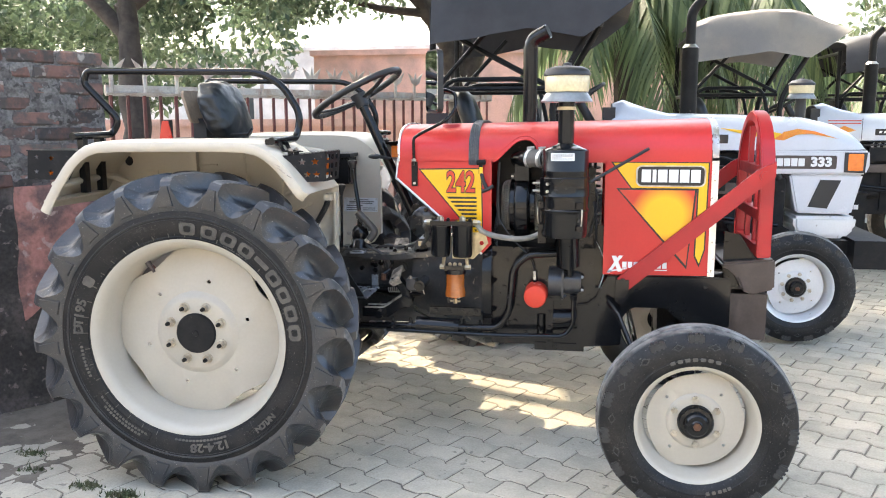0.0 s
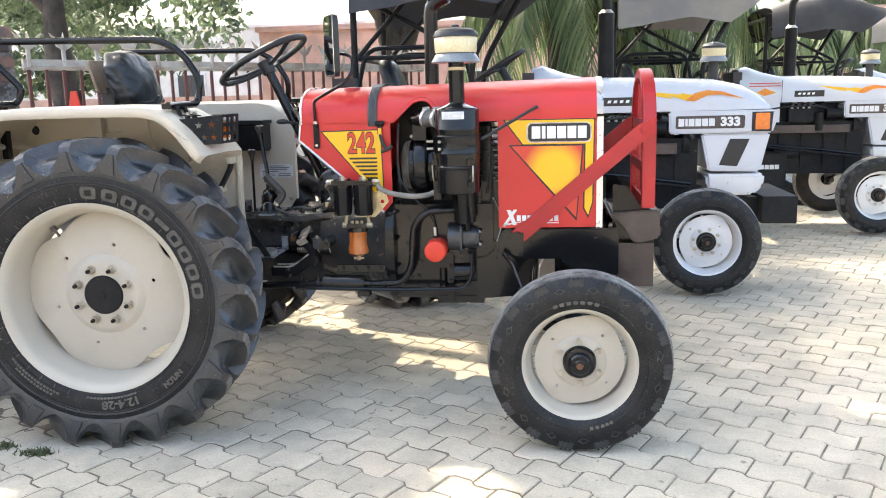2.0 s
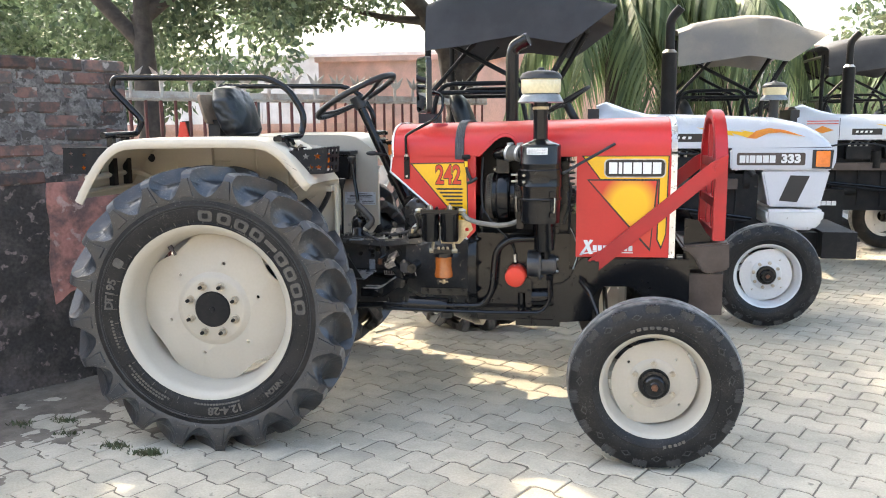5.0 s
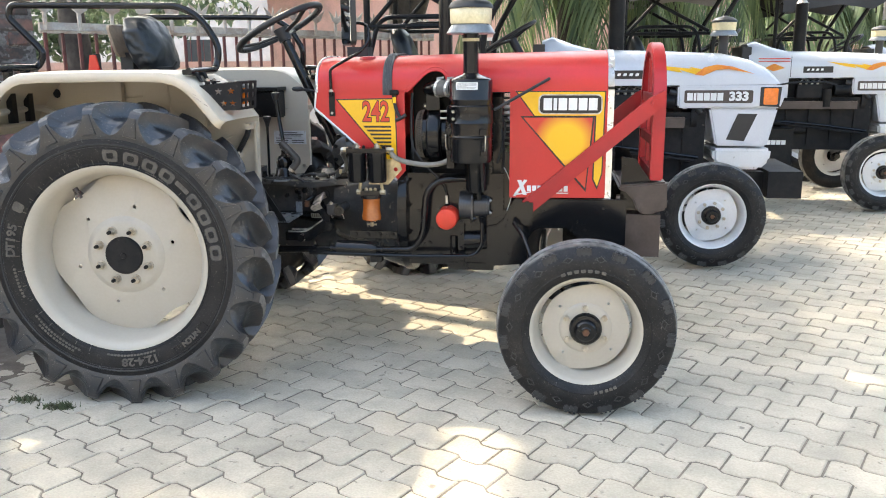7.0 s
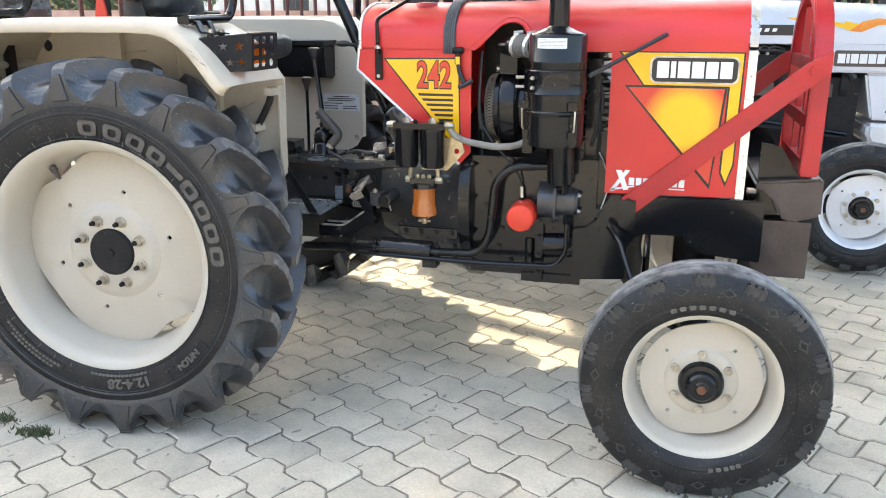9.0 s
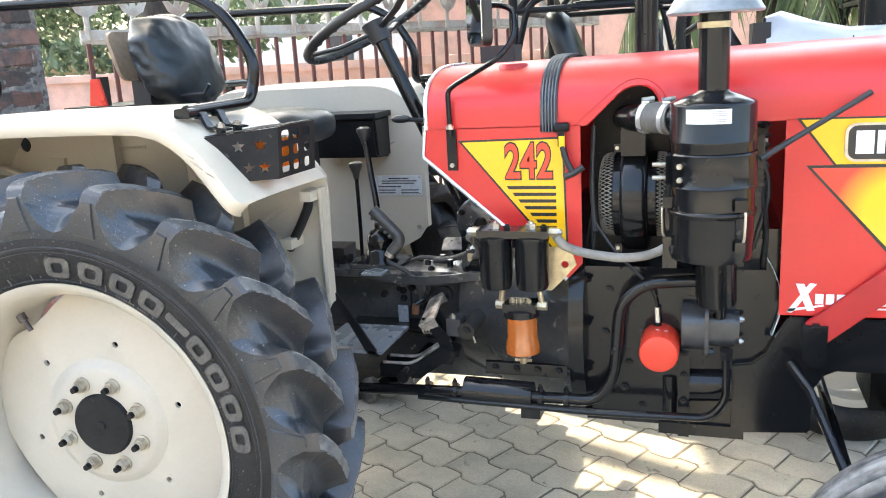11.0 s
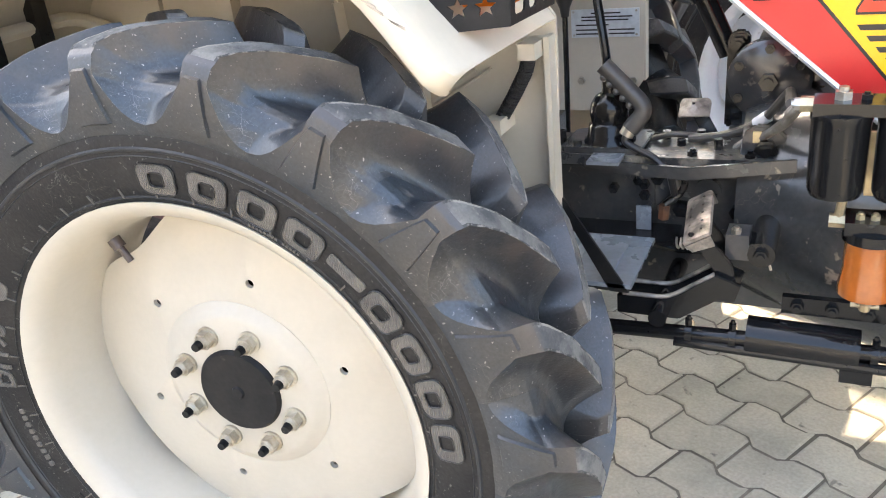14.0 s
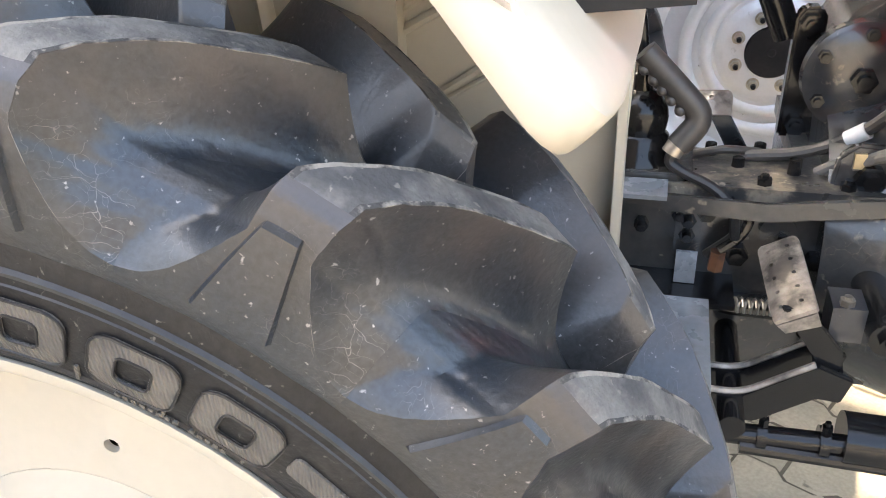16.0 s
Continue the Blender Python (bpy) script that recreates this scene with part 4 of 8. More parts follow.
def fender(flip, name):
    fy = (lambda y: far(y)) if flip else (lambda y: y)
    bm = bmesh.new()
    cross = [(-0.028, -0.040), (-0.036, -0.040), (-0.042, -0.032), (-0.043, -0.016), (-0.039, -0.005), (-0.027, 0.0), (0.10, 0.004), (0.29, 0.0), (0.335, -0.004), (0.352, -0.010)]
    rows = []
    for i, (x, z) in enumerate(FPATH):
        a, b = FPATH[max(0, i - 1)], FPATH[min(len(FPATH) - 1, i + 1)]
        t = Vector((b[0] - a[0], b[1] - a[1])).normalized()
        nx, nz = -t.y, t.x
        back = math.hypot(x - 0.464, z - 1.118)
        edge = -0.043 + (0.026 - math.sqrt(max(0.0, 0.026 ** 2 - (0.026 - back) ** 2)) if back < 0.026 else 0.0)
        rows.append([bm.verts.new((x + nx * d, fy(edge + (y + 0.043) * (0.356 - edge) / 0.395), z + nz * d)) for y, d in cross])
    for a, b in zip(rows, rows[1:]):
        for i in range(len(cross) - 1):
            bm.faces.new((a[i], a[i + 1], b[i + 1], b[i]))
    bmesh.ops.recalc_face_normals(bm, faces=bm.faces)
    bmesh.ops.solidify(bm, geom=bm.faces[:], thickness=0.004)
    fend = part("fender", bm, CREAM, red, "cream painted steel fender", smooth=40)
    fx = 0.047 if flip else 0.0
    inner = [(min(x, 0.455 - fx), z - 0.012) for x, z in FPATH[:-1]] + [(0.456 - fx, 1.055), (0.447 - fx, 0.80), (0.42 - fx, 0.76), (0.30, 0.72), (-0.30, 0.72), (-0.46, 0.86)]
    holes = [circle(-0.442, 1.208, 0.02, 18)]
    bm = plate(inner, holes, lambda u, v, w: (u, fy(0.356 + w), v), 0.006)
    part("inner_panel", bm, CREAM, fend, smooth=30)
    # folded flange along the front edge and stiffening ribs under the sheet
    bm = box(0.444 - fx, 0.453 - fx, min(fy(0.325), fy(0.36)), max(fy(0.325), fy(0.36)), 0.80, 1.09)
    part("front_flange", bm, CREAM, fend, bevel=0.002)
    for x0, z0, w in ((0.18, 1.10, 0.05), (-0.16, 1.12, 0.03)):
        bm = box(x0, x0 + w, min(fy(0.33), fy(0.357)), max(fy(0.33), fy(0.357)), z0 - 0.15, z0 + 0.17)
        part("rib", bm, CREAM, fend, bevel=0.006)
    # ribs pressed across the rear of the sheet, bending down the inner panel
    for x0, z0, x1, z1, w in ((-0.505, 1.142, -0.43, 1.115, 0.024), (-0.548, 1.078, -0.495, 1.062, 0.017)):
        bm = tube(rounded([(x0, fy(-0.035), z0), (x0 + 0.005, fy(0.20), z0 + 0.008), (x0 + 0.02, fy(0.30), z0 + 0.012), (x1, fy(0.348), z1), (x1 + 0.07, fy(0.352), z1 - 0.09)], 0.08, 6), w, 10, flat=0.55)
        part("pressed_rib", bm, CREAM, fend, smooth=60)
    for x0, z0, x1, z1, r in ((0.075, 1.15, 0.085, 1.02, 0.016), (0.183, 1.039, 0.30, 1.102, 0.009), (0.236, 0.975, 0.345, 1.038, 0.005)):
        part("panel_fold", tube([(x0, fy(0.356), z0), (x1, fy(0.356), z1)], r, 8, flat=0.6), CREAM, fend, smooth=60)
    for x0, z0, x1, z1 in ((-0.157, 1.245, -0.157, 1.19), (-0.157, 1.19, -0.05, 1.195), (0.065, 1.245, 0.075, 1.10)):
        part("fold_line", tube([(x0, fy(0.354), z0), (x1, fy(0.354), z1)], 0.005, 6), CREAM, fend)
    # dark backing disc gives the panel hole its shaded look
    part("hole_backing", rod((-0.442, fy(0.366), 1.208), (-0.442, fy(0.371), 1.208), 0.025, n=18), IRON, fend, "dark disc put behind the hole for its shade")
    return fend


fend_near = fender(False, "near")
fend_far = fender(True, "far")
bm = box(-0.36, -0.31, 0.345, 0.357, 1.13, 1.17)
part("bracket", bm, CREAM, fend_near)
for a, b in (((0.275, 1.112), (0.175, 1.046)), ((0.318, 1.036), (0.24, 0.986))):
    part("weld_seam", tube([(a[0], 0.354, a[1]), (b[0], 0.354, b[1])], 0.004, 6), CREAM, fend_near)
# cable conduit and clips in the near wheel arch
conduit_line = [Vector((0.428, 0.315, 1.076)), Vector((0.416, 0.32, 1.04)), Vector((0.392, 0.325, 1.0)), Vector((0.362, 0.33, 0.955)), Vector((0.348, 0.335, 0.935))]
conduit = part("conduit", tube(rounded(conduit_line, 0.05), 0.010, 10), PLASTIC, red, "black corrugated cable conduit")
for k in range(34):
    q = k / 34 * 3.99
    p, d = conduit_line[int(q)].lerp(conduit_line[int(q) + 1], q % 1), (conduit_line[int(q) + 1] - conduit_line[int(q)]).normalized()
    part("conduit_ring", rod(p - d * 0.0012, p + d * 0.0012, 0.0118, n=12), PLASTIC, conduit)
for p in ((0.428, 0.315, 1.075), (0.365, 0.32, 0.957)):
    part("clip", box(p[0] - 0.014, p[0] + 0.014, 0.29, 0.356, p[2] - 0.012, p[2] + 0.012), CREAM, red, bevel=0.003)
# scratches of bare primer on the fender's lip
rng = random.Random(4)
for x, z, n in ((0.365, 1.205, 4),):
    bm = bmesh.new()
    for k in range(n):
        a = x + rng.uniform(-0.02, 0.03)
        c = z - (a - x) * 1.05 + rng.uniform(-0.004, 0.012)
        plate([(a, c), (a + 0.02, c - 0.010), (a + 0.021, c - 0.014), (a + 0.004, c - 0.004)], [], lambda u, v, w: (u, -0.0445 - w, v), 0.0006, bm)
    part("paint_chip", bm, PEDALMET, fend_near)


def fender_rail(fy, ahead=0.0):
    """A bent tube over the fender whose feet lie across it."""
    pts = [(-0.485, 0.05, 1.316), (-0.472, 0.30, 1.3185), (-0.44, 0.30, 1.378), (-0.585, 0.30, 1.523), (-0.57, 0.30, 1.571), (0.165, 0.30, 1.558), (0.258, 0.30, 1.508), (0.328, 0.30, 1.395), (0.313, 0.288, 1.303), (0.313, 0.03, 1.300)]
    path = rounded([(x + ahead, fy(y), z) for x, y, z in pts], 0.05, 6)
    rail = part("hand_rail", tube(path, 0.014, 14), BLACK, red, "bent black tubular hand rail")
    part("flat_end", plate(rrect(-0.019, 0.019, -0.008, 0.012, 0.006, 3), [], lambda u, v, w: (0.313 + ahead + u, fy(0.012 + w), 1.296 + v), 0.03), BLACK, rail, bevel=0.003)
    for y in (0.060, 0.124):
        strip = [(0.318, 1.302), (0.334, 1.296), (0.346, 1.268), (0.392, 1.262), (0.392, 1.258), (0.343, 1.262), (0.330, 1.284), (0.316, 1.284)]
        foot = part("foot", plate(strip, [], lambda u, v, w, y=y: (u, fy(y) + w - 0.013, v), 0.026), BLACK, rail, bevel=0.0015)
        part("spacer", rod((0.37, fy(y), 1.238), (0.37, fy(y), 1.2595), 0.010, n=12), BLACK, foot)
        part("bolt", bolt((0.37, fy(y), 1.2645), (0.1, 0, 1), 0.009, 0.007), STEEL, foot)
    for y in (0.09, 0.20):
        part("foot", box(-0.493, -0.468, min(fy(y), fy(y + 0.03)), max(fy(y), fy(y + 0.03)), 1.10, 1.314), BLACK, rail, bevel=0.002)


fender_rail(lambda y: y)
fender_rail(far, 0.05)


def lamp_guard(fy, flip):
    """A sheet box over a front lamp, with stars cut in its side and slots in its front."""
    s = 1 if not flip else -1
    y0 = 0.026
    side = [(0.355, 1.248), (0.505, 1.262), (0.497, 1.156), (0.428, 1.154)]
    lean = lambda u: y0 + 0.32 * (u - 0.40)
    bm = plate(side, [star(0.422, 1.226, 0.014), star(0.466, 1.227, 0.014), star(0.439, 1.181, 0.013), star(0.470, 1.181, 0.013)], lambda u, v, w: (u, fy(lean(u) + w), v), 0.003)
    box_ob = part("lamp_guard", bm, IRON, red, "black sheet lamp guard with star cut-outs", smooth=0)
    slots = []
    for i in range(3):
        for j in range(3):
            u0 = 0.014 + i * 0.047
            v0 = 0.010 + j * 0.033
            slots.append(rrect(u0, u0 + (0.034 if i == 0 else 0.026), v0, v0 + 0.021, 0.007, 3))
    bm = plate([(0, 0), (0.155, 0), (0.155, 0.106), (0, 0.106)], slots, lambda u, v, w: (0.497 + 0.008 * v / 0.106 - w + 0.03 * u, fy(0.057 + u), 1.156 + v), 0.003)
    part("slotted_front", bm, IRON, box_ob, smooth=0)
    holes = [rrect(0.02 + 0.03 * i, 0.035 + 0.03 * i, 0.045 + 0.036 * j, 0.07 + 0.036 * j, 0.005, 2) for i in range(4) for j in range(4)]
    bm = plate([(0, -0.008), (0.15, 0.036), (0.15, 0.19), (0, 0.19)], holes, lambda u, v, w: (0.356 + u, fy(y0 + v), 1.249 + 0.093 * u + w * 0.5), 0.003)
    part("top_sheet", bm, BLACKMAT, box_ob, smooth=0)
    part("bulb_lens", box(0.42, 0.485, min(fy(0.09), fy(0.17)), max(fy(0.09), fy(0.17)), 1.175, 1.235), ORANGELENS, box_ob, "orange lamp lens", bevel=0.008)


lamp_guard(lambda y: y, False)
lamp_guard(far, True)
for fy in (lambda y: y, far):
    bm = plate([(-0.665, 1.155), (-0.49, 1.155), (-0.43, 1.262), (-0.655, 1.262)], [star(-0.62, 1.24, 0.012), star(-0.56, 1.235, 0.012), star(-0.625, 1.185, 0.012), star(-0.565, 1.18, 0.013)], lambda u, v, w, fy=fy: (u, fy(0.02 + w), v), 0.003)
    g = part("rear_lamp_guard", bm, IRON, red, "black sheet rear lamp guard with star cut-outs", smooth=0)
    bm = plate([(-0.66, 0.02), (-0.43, 0.02), (-0.40, 0.22), (-0.64, 0.22)], [], lambda u, v, w, fy=fy: (u, fy(v), 1.262 + w), 0.003)
    part("top_sheet", bm, BLACKMAT, g, smooth=0)
    part("bulb_lens", box(-0.63, -0.52, min(fy(0.07), fy(0.16)), max(fy(0.07), fy(0.16)), 1.165, 1.25), ORANGELENS, g, bevel=0.006)

# hood
HOOD_SIDE = 0.5


def hood_ring(x, top, side=HOOD_SIDE, low=1.205, near=None):
    """Section from the near side's foot over the middle to the far foot; near: where the near side starts instead."""
    h = MID - side
    def sec(t):
        if t < 0.08:
            return h, low + 0.02 * t / 0.08
        a = math.pi / 2 * (t - 0.08) / 0.92
        return h * math.cos(a) ** 0.62, low + 0.02 + (top - low - 0.02) * math.sin(a) ** 0.75
    t0 = 0.0
    if near:
        while sec(t0)[1] < near and t0 < 0.9:
            t0 += 0.002
    ts = [t0 + (1 - t0) * i / 14 for i in range(15)]
    out = [(x, MID - sec(t)[0], sec(t)[1]) for t in ts]
    return out + [(x, MID + sec(i / 14)[0], sec(i / 14)[1]) for i in range(13, -1, -1)]


ARCH = [(1.064, 1.207), (1.078, 1.219), (1.097, 1.2385), (1.117, 1.2585), (1.134, 1.2745), (1.150, 1.286), (1.168, 1.2925), (1.185, 1.2935), (1.202, 1.2905), (1.216, 1.2815), (1.226, 1.268), (1.233, 1.250), (1.237, 1.230), (1.239, 1.207)]
bm = bmesh.new()
rows = []
for x, near in [(0.672, None), (0.8, None), (0.95, None), (1.063, None)] + ARCH + [(1.240, None), (1.4, None), (1.6, None), (1.75, None), (1.895, None)]:
    rows.append([bm.verts.new(p) for p in hood_ring(x, 1.352 + 0.022 * (x - 0.672) / 1.22, near=near)])
for a, b in zip(rows, rows[1:]):
    for i in range(len(a) - 1):
        bm.faces.new((a[i], a[i + 1], b[i + 1], b[i]))
bmesh.ops.recalc_face_normals(bm, faces=bm.faces)
bmesh.ops.solidify(bm, geom=bm.faces[:], thickness=0.004)
hood = part("hood", bm, RED, red, "glossy red rounded steel hood", smooth=50)


def on_hood(x, z, out=0.0):
    """The point of the hood's near side at a length and a height."""
    ring = [p for p in hood_ring(x, 1.352 + 0.022 * (x - 0.672) / 1.22)[:15]]
    return (x, float(np.interp(z, [p[2] for p in ring], [p[1] for p in ring])) - out, z)


fold = [(1.040, 1.209), (1.075, 1.240), (1.112, 1.273), (1.140, 1.295), (1.158, 1.3045), (1.180, 1.308), (1.203, 1.3045), (1.222, 1.293), (1.238, 1.275), (1.248, 1.25), (1.252, 1.215)]
part("pressed_fold", tube([on_hood(x, z, 0.0005) for x, z in fold], 0.0022, 6), RED, hood, smooth=60)
part("arch_lip", tube([on_hood(x, z, -0.001) for x, z in ARCH], 0.0035, 6), RED, hood, smooth=60)


def panel(name, loop, holes, y, mat, parent, thick=0.004, **k):
    return part(name, plate(loop, holes, on_side(y), thick), mat, parent, smooth=30, **k)


rear_loop = [(0.664, 1.207), (0.660, 1.138), (1.014, 0.833), (1.050, 0.872), (1.050, 1.207)]
front_loop = [(1.497, 0.762), (1.897, 0.766), (1.897, 1.207), (1.497, 1.207)]
for y in (0.5, far(0.5) + 0.004):
    panel("rear_side_panel", rear_loop, [], y + 0.004, RED, hood, label="red side panel" if y < 1 else "")
    panel("front_side_panel", front_loop, [], y + 0.004, RED, hood)
# bright edge strips
part("front_strip", box(1.897, 1.922, 0.494, 0.502, 0.765, 1.215), ALU, hood, "bright riveted edge strip")
for z in (0.79, 0.9, 1.02, 1.14):
    part("rivet", rod((1.909, 0.494, z), (1.909, 0.4915, z), 0.0035, n=8), STEEL, hood)
rows_a, rows_b = hood_ring(1.897, 1.377, HOOD_SIDE - 0.003, 1.207), hood_ring(1.921, 1.377, HOOD_SIDE - 0.003, 1.207)
bm = bmesh.new()
va, vb = [bm.verts.new(p) for p in rows_a], [bm.verts.new(p) for p in rows_b]
for i in range(len(va) - 1):
    bm.faces.new((va[i], va[i + 1], vb[i + 1], vb[i]))
bmesh.ops.solidify(bm, geom=bm.faces[:], thickness=0.003)
part("front_bow", bm, ALU, hood, smooth=50)
bm = bmesh.new()
tube([p for p in hood_ring(0.670, 1.354, HOOD_SIDE - 0.002)], 0.005, 6, bm)
tube([(0.667, 0.497, 1.215), (0.658, 0.497, 1.138), (1.012, 0.497, 0.832)], 0.005, 6, bm)
part("rear_trim", bm, ALU, hood, "white edge trim")
# front grille face behind the guard
part("grille", box(1.86, 1.89, 0.53, far(0.53), 0.77, 1.22), BLACKMAT, red, "dark front grille")
# dark recess of the engine bay
part("firewall", box(0.86, 0.872, 0.53, far(0.53), 0.9, 1.22), BLACKMAT, red)
# decals on the rear side panel
def decal(name, loop, mat, level, parent=hood, **k):
    return part(name, plate(loop, [], on_side(0.4999 - 0.0006 * level), 0.0006), mat, parent, smooth=0, **k)


def grow(loop, d):
    cx, cz = sum(p[0] for p in loop) / len(loop), sum(p[1] for p in loop) / len(loop)
    out = []
    n = len(loop)
    for i in range(n):
        a, b, c = Vector(loop[i - 1]), Vector(loop[i]), Vector(loop[(i + 1) % n])
        n1 = Vector(((b - a).y, -(b - a).x)).normalized()
        n2 = Vector(((c - b).y, -(c - b).x)).normalized()
        m = (n1 + n2)
        m = m / max(0.25, m.length_squared / 2)
        s = 1 if (b - Vector((cx, cz))).dot(m) > 0 else -1
        out.append((b.x + s * d * m.x, b.y + s * d * m.y))
    return out


tri = [(0.760, 1.172), (1.006, 1.176), (1.012, 0.905), (0.995, 0.893)]
decal("decal_border", grow(tri, 0.005), INK, 0)
decal("yellow_decal", tri, YELLOW, 1)
digits("number", "242", 0.118, lambda u, v, w: Vector((0.925 + u, 0.4975 - w * 0.3, 1.120 + v)), INK, hood, 0.001, 0.66, 0.006)
digits("number_face", "242", 0.118, lambda u, v, w: Vector((0.925 + u, 0.4965 - w * 0.3, 1.120 + v)), REDDECAL, hood, 0.001, 0.66, 0.002)
for k in range(9):
    z = 1.060 - 0.0165 * k
    x0 = 0.760 + (1.172 - z) * 0.843 + 0.020
    decal("decal_stripe", [(x0, z - 0.0042), (0.990, z - 0.004), (0.990, z + 0.004), (x0 - 0.006, z + 0.0042)], INK, 2)
# decals on the front side panel
ytri = [(1.527, 1.205), (1.884, 1.205), (1.880, 0.87), (1.864, 0.815), (1.849, 0.845), (1.852, 1.108), (1.60, 1.108)]
decal("decal_border", [(1.517, 1.209), (1.889, 1.209), (1.885, 0.868), (1.864, 0.800), (1.843, 0.843), (1.846, 1.104), (1.597, 1.104)], INK, 0)
decal("yellow_decal", ytri, YELLOW, 1)
rtri = [(1.552, 1.100), (1.838, 1.100), (1.815, 0.806)]
decal("decal_border", [(1.540, 1.106), (1.846, 1.106), (1.818, 0.790)], INK, 1)
decal("sunburst_decal", rtri, SUNBURST, 2, label="printed triangle fading from yellow to red")
badge = part("badge", plate(rrect(1.614, 1.876, 1.114, 1.196, 0.022, 5), [], on_side(0.4975), 0.004), STEEL, hood, "bright framed badge plate", smooth=0)
part("badge_field", plate(rrect(1.620, 1.870, 1.119, 1.191, 0.018, 5), [], on_side(0.4935), 0.001), INK, hood, smooth=0)


def plain_letters(x0, x1, z0, z1, count, y, mat, parent, narrow=()):
    """Light blocks where a name stands."""
    w = (x1 - x0) / (count - 0.5 * len(narrow))
    x = x0
    for k in range(count):
        ww = w * (0.5 if k in narrow else 1.0)
        part("badge_block", plate([(x + 0.003, z0), (x + ww - 0.003, z0), (x + ww - 0.003, z1), (x + 0.003, z1)], [], on_side(y), 0.0015), mat, parent, smooth=0)
        x += ww


plain_letters(1.632, 1.858, 1.131, 1.180, 6, 0.4925, WHITEDECAL, hood, (1,))
# plain crossed shape and bars where a mark stands
for loop in ([(1.512, 0.770), (1.524, 0.768), (1.574, 0.838), (1.560, 0.840)], [(1.530, 0.838), (1.548, 0.838), (1.572, 0.776), (1.556, 0.774)], [(1.512, 0.770), (1.59, 0.786), (1.59, 0.790), (1.518, 0.778)]):
    decal("emblem", loop, WHITEDECAL, 2 if loop[0][0] > 1.52 else 1, label="white emblem decal")
for x in (1.572, 1.594, 1.616, 1.638, 1.660, 1.682, 1.704, 1.726):
    decal("emblem_bar", [(x, 0.791), (x + 0.017, 0.791), (x + 0.017, 0.815), (x, 0.815)], WHITEDECAL, 1)
decal("emblem_bar", [(1.60, 0.782), (1.745, 0.782), (1.745, 0.786), (1.60, 0.786)], WHITEDECAL, 1)

# hood strap and its rubber latch
bm = bmesh.new()
ra, rb = hood_ring(0.957, 1.361, HOOD_SIDE - 0.006, 1.19), hood_ring(0.998, 1.362, HOOD_SIDE - 0.006, 1.19)
va, vb = [bm.verts.new((p[0], p[1], p[2] + 0.003)) for p in ra], [bm.verts.new((p[0], p[1], p[2] + 0.003)) for p in rb]
for i in range(len(va) - 1):
    bm.faces.new((va[i], va[i + 1], vb[i + 1], vb[i]))
bmesh.ops.solidify(bm, geom=bm.faces[:], thickness=0.004)
strap = part("hood_strap", bm, STRAPRUB, red, "faded grey ribbed rubber hood strap", smooth=50)
for x in (0.963, 0.970, 0.9775, 0.985, 0.992):
    part("strap_rib", tube([(x, p[1] - (0.002 if p[1] < MID else -0.002), p[2] + 0.004) for p in hood_ring(x, 1.363, HOOD_SIDE - 0.006, 1.19)][:16], 0.0022, 5), STRAPRUB, strap)
bm = rod((0.992, 0.485, 1.203), (1.027, 0.485, 1.205), 0.011, n=12)
box(1.000, 1.016, 0.478, 0.492, 1.16, 1.205, bm)
latch = part("latch", bm, BLACKMAT, red, "black T-handled hood latch", bevel=0.002)
part("latch_tape", box(1.003, 1.017, 0.476, 0.479, 1.145, 1.185), YELLOW, latch)
bm = tube(rounded([(1.010, 0.482, 1.16), (1.020, 0.478, 1.125), (1.034, 0.476, 1.100)], 0.02), 0.008, 8)
tube([(1.014, 0.476, 1.088), (1.036, 0.475, 1.097), (1.060, 0.476, 1.112)], 0.0075, 8, bm)
part("latch_handle", bm, PLASTIC, latch)
# fuel cap
bm = lathe([(0.038, 1.318), (0.038, 1.346), (0.034, 1.353), (0.012, 1.355)], (0.868, 0.624, 0), "z", 24)
part("fuel_cap", bm, RED2, red, "red tank filler cap")
part("dash_pod", box(0.70, 0.80, 0.93, 1.03, 1.352, 1.40), PLASTIC, red, bevel=0.012)

# mirror on its bent arm
bm = box(0.724, 0.748, 0.489, 0.497, 1.105, 1.205)
arm_base = part("mirror_bracket", bm, BLACKMAT, red, "black bracket of the mirror arm", bevel=0.002)
part("bolt", bolt((0.736, 0.489, 1.118), (0, -1, 0), 0.006, 0.004), STEEL, arm_base)
part("bolt", bolt((0.736, 0.484, 1.207), (0, 0, 1), 0.010, 0.008), STEEL, arm_base)
arm = [(0.736, 0.486, 1.19), (0.733, 0.490, 1.298), (0.755, 0.480, 1.313), (0.880, 0.430, 1.371), (0.912, 0.450, 1.415), (0.905, 0.485, 1.475), (0.870, 0.500, 1.49), (0.825, 0.492, 1.49)]
part("mirror_arm", tube(rounded(arm, 0.03, 5), 0.0065, 10), BLACK, arm_base)


def mirror(centre, normal, w, h, parent):
    nrm = Vector(normal).normalized()
    u = Vector((0, 0, 1)).cross(nrm).normalized()
    place = lambda a, b, d: Vector(centre) + u * a + Vector((0, 0, b)) + nrm * d
    body = part("mirror_housing", plate(rrect(-w / 2, w / 2, -h / 2, h / 2, 0.025, 5), [], lambda a, b, d: place(a, b, -d), 0.022), PLASTIC, parent, "tall black-backed driving mirror", bevel=0.004)
    part("mirror_glass", plate(rrect(-w / 2 + 0.006, w / 2 - 0.006, -h / 2 + 0.006, h / 2 - 0.006, 0.02, 5), [], lambda a, b, d: place(a, b, 0.001 + d), 0.002), MIRROR, body, smooth=0)


mirror((0.8125, 0.479, 1.522), (-0.86, -0.49, 0.08), 0.152, 0.245, red)

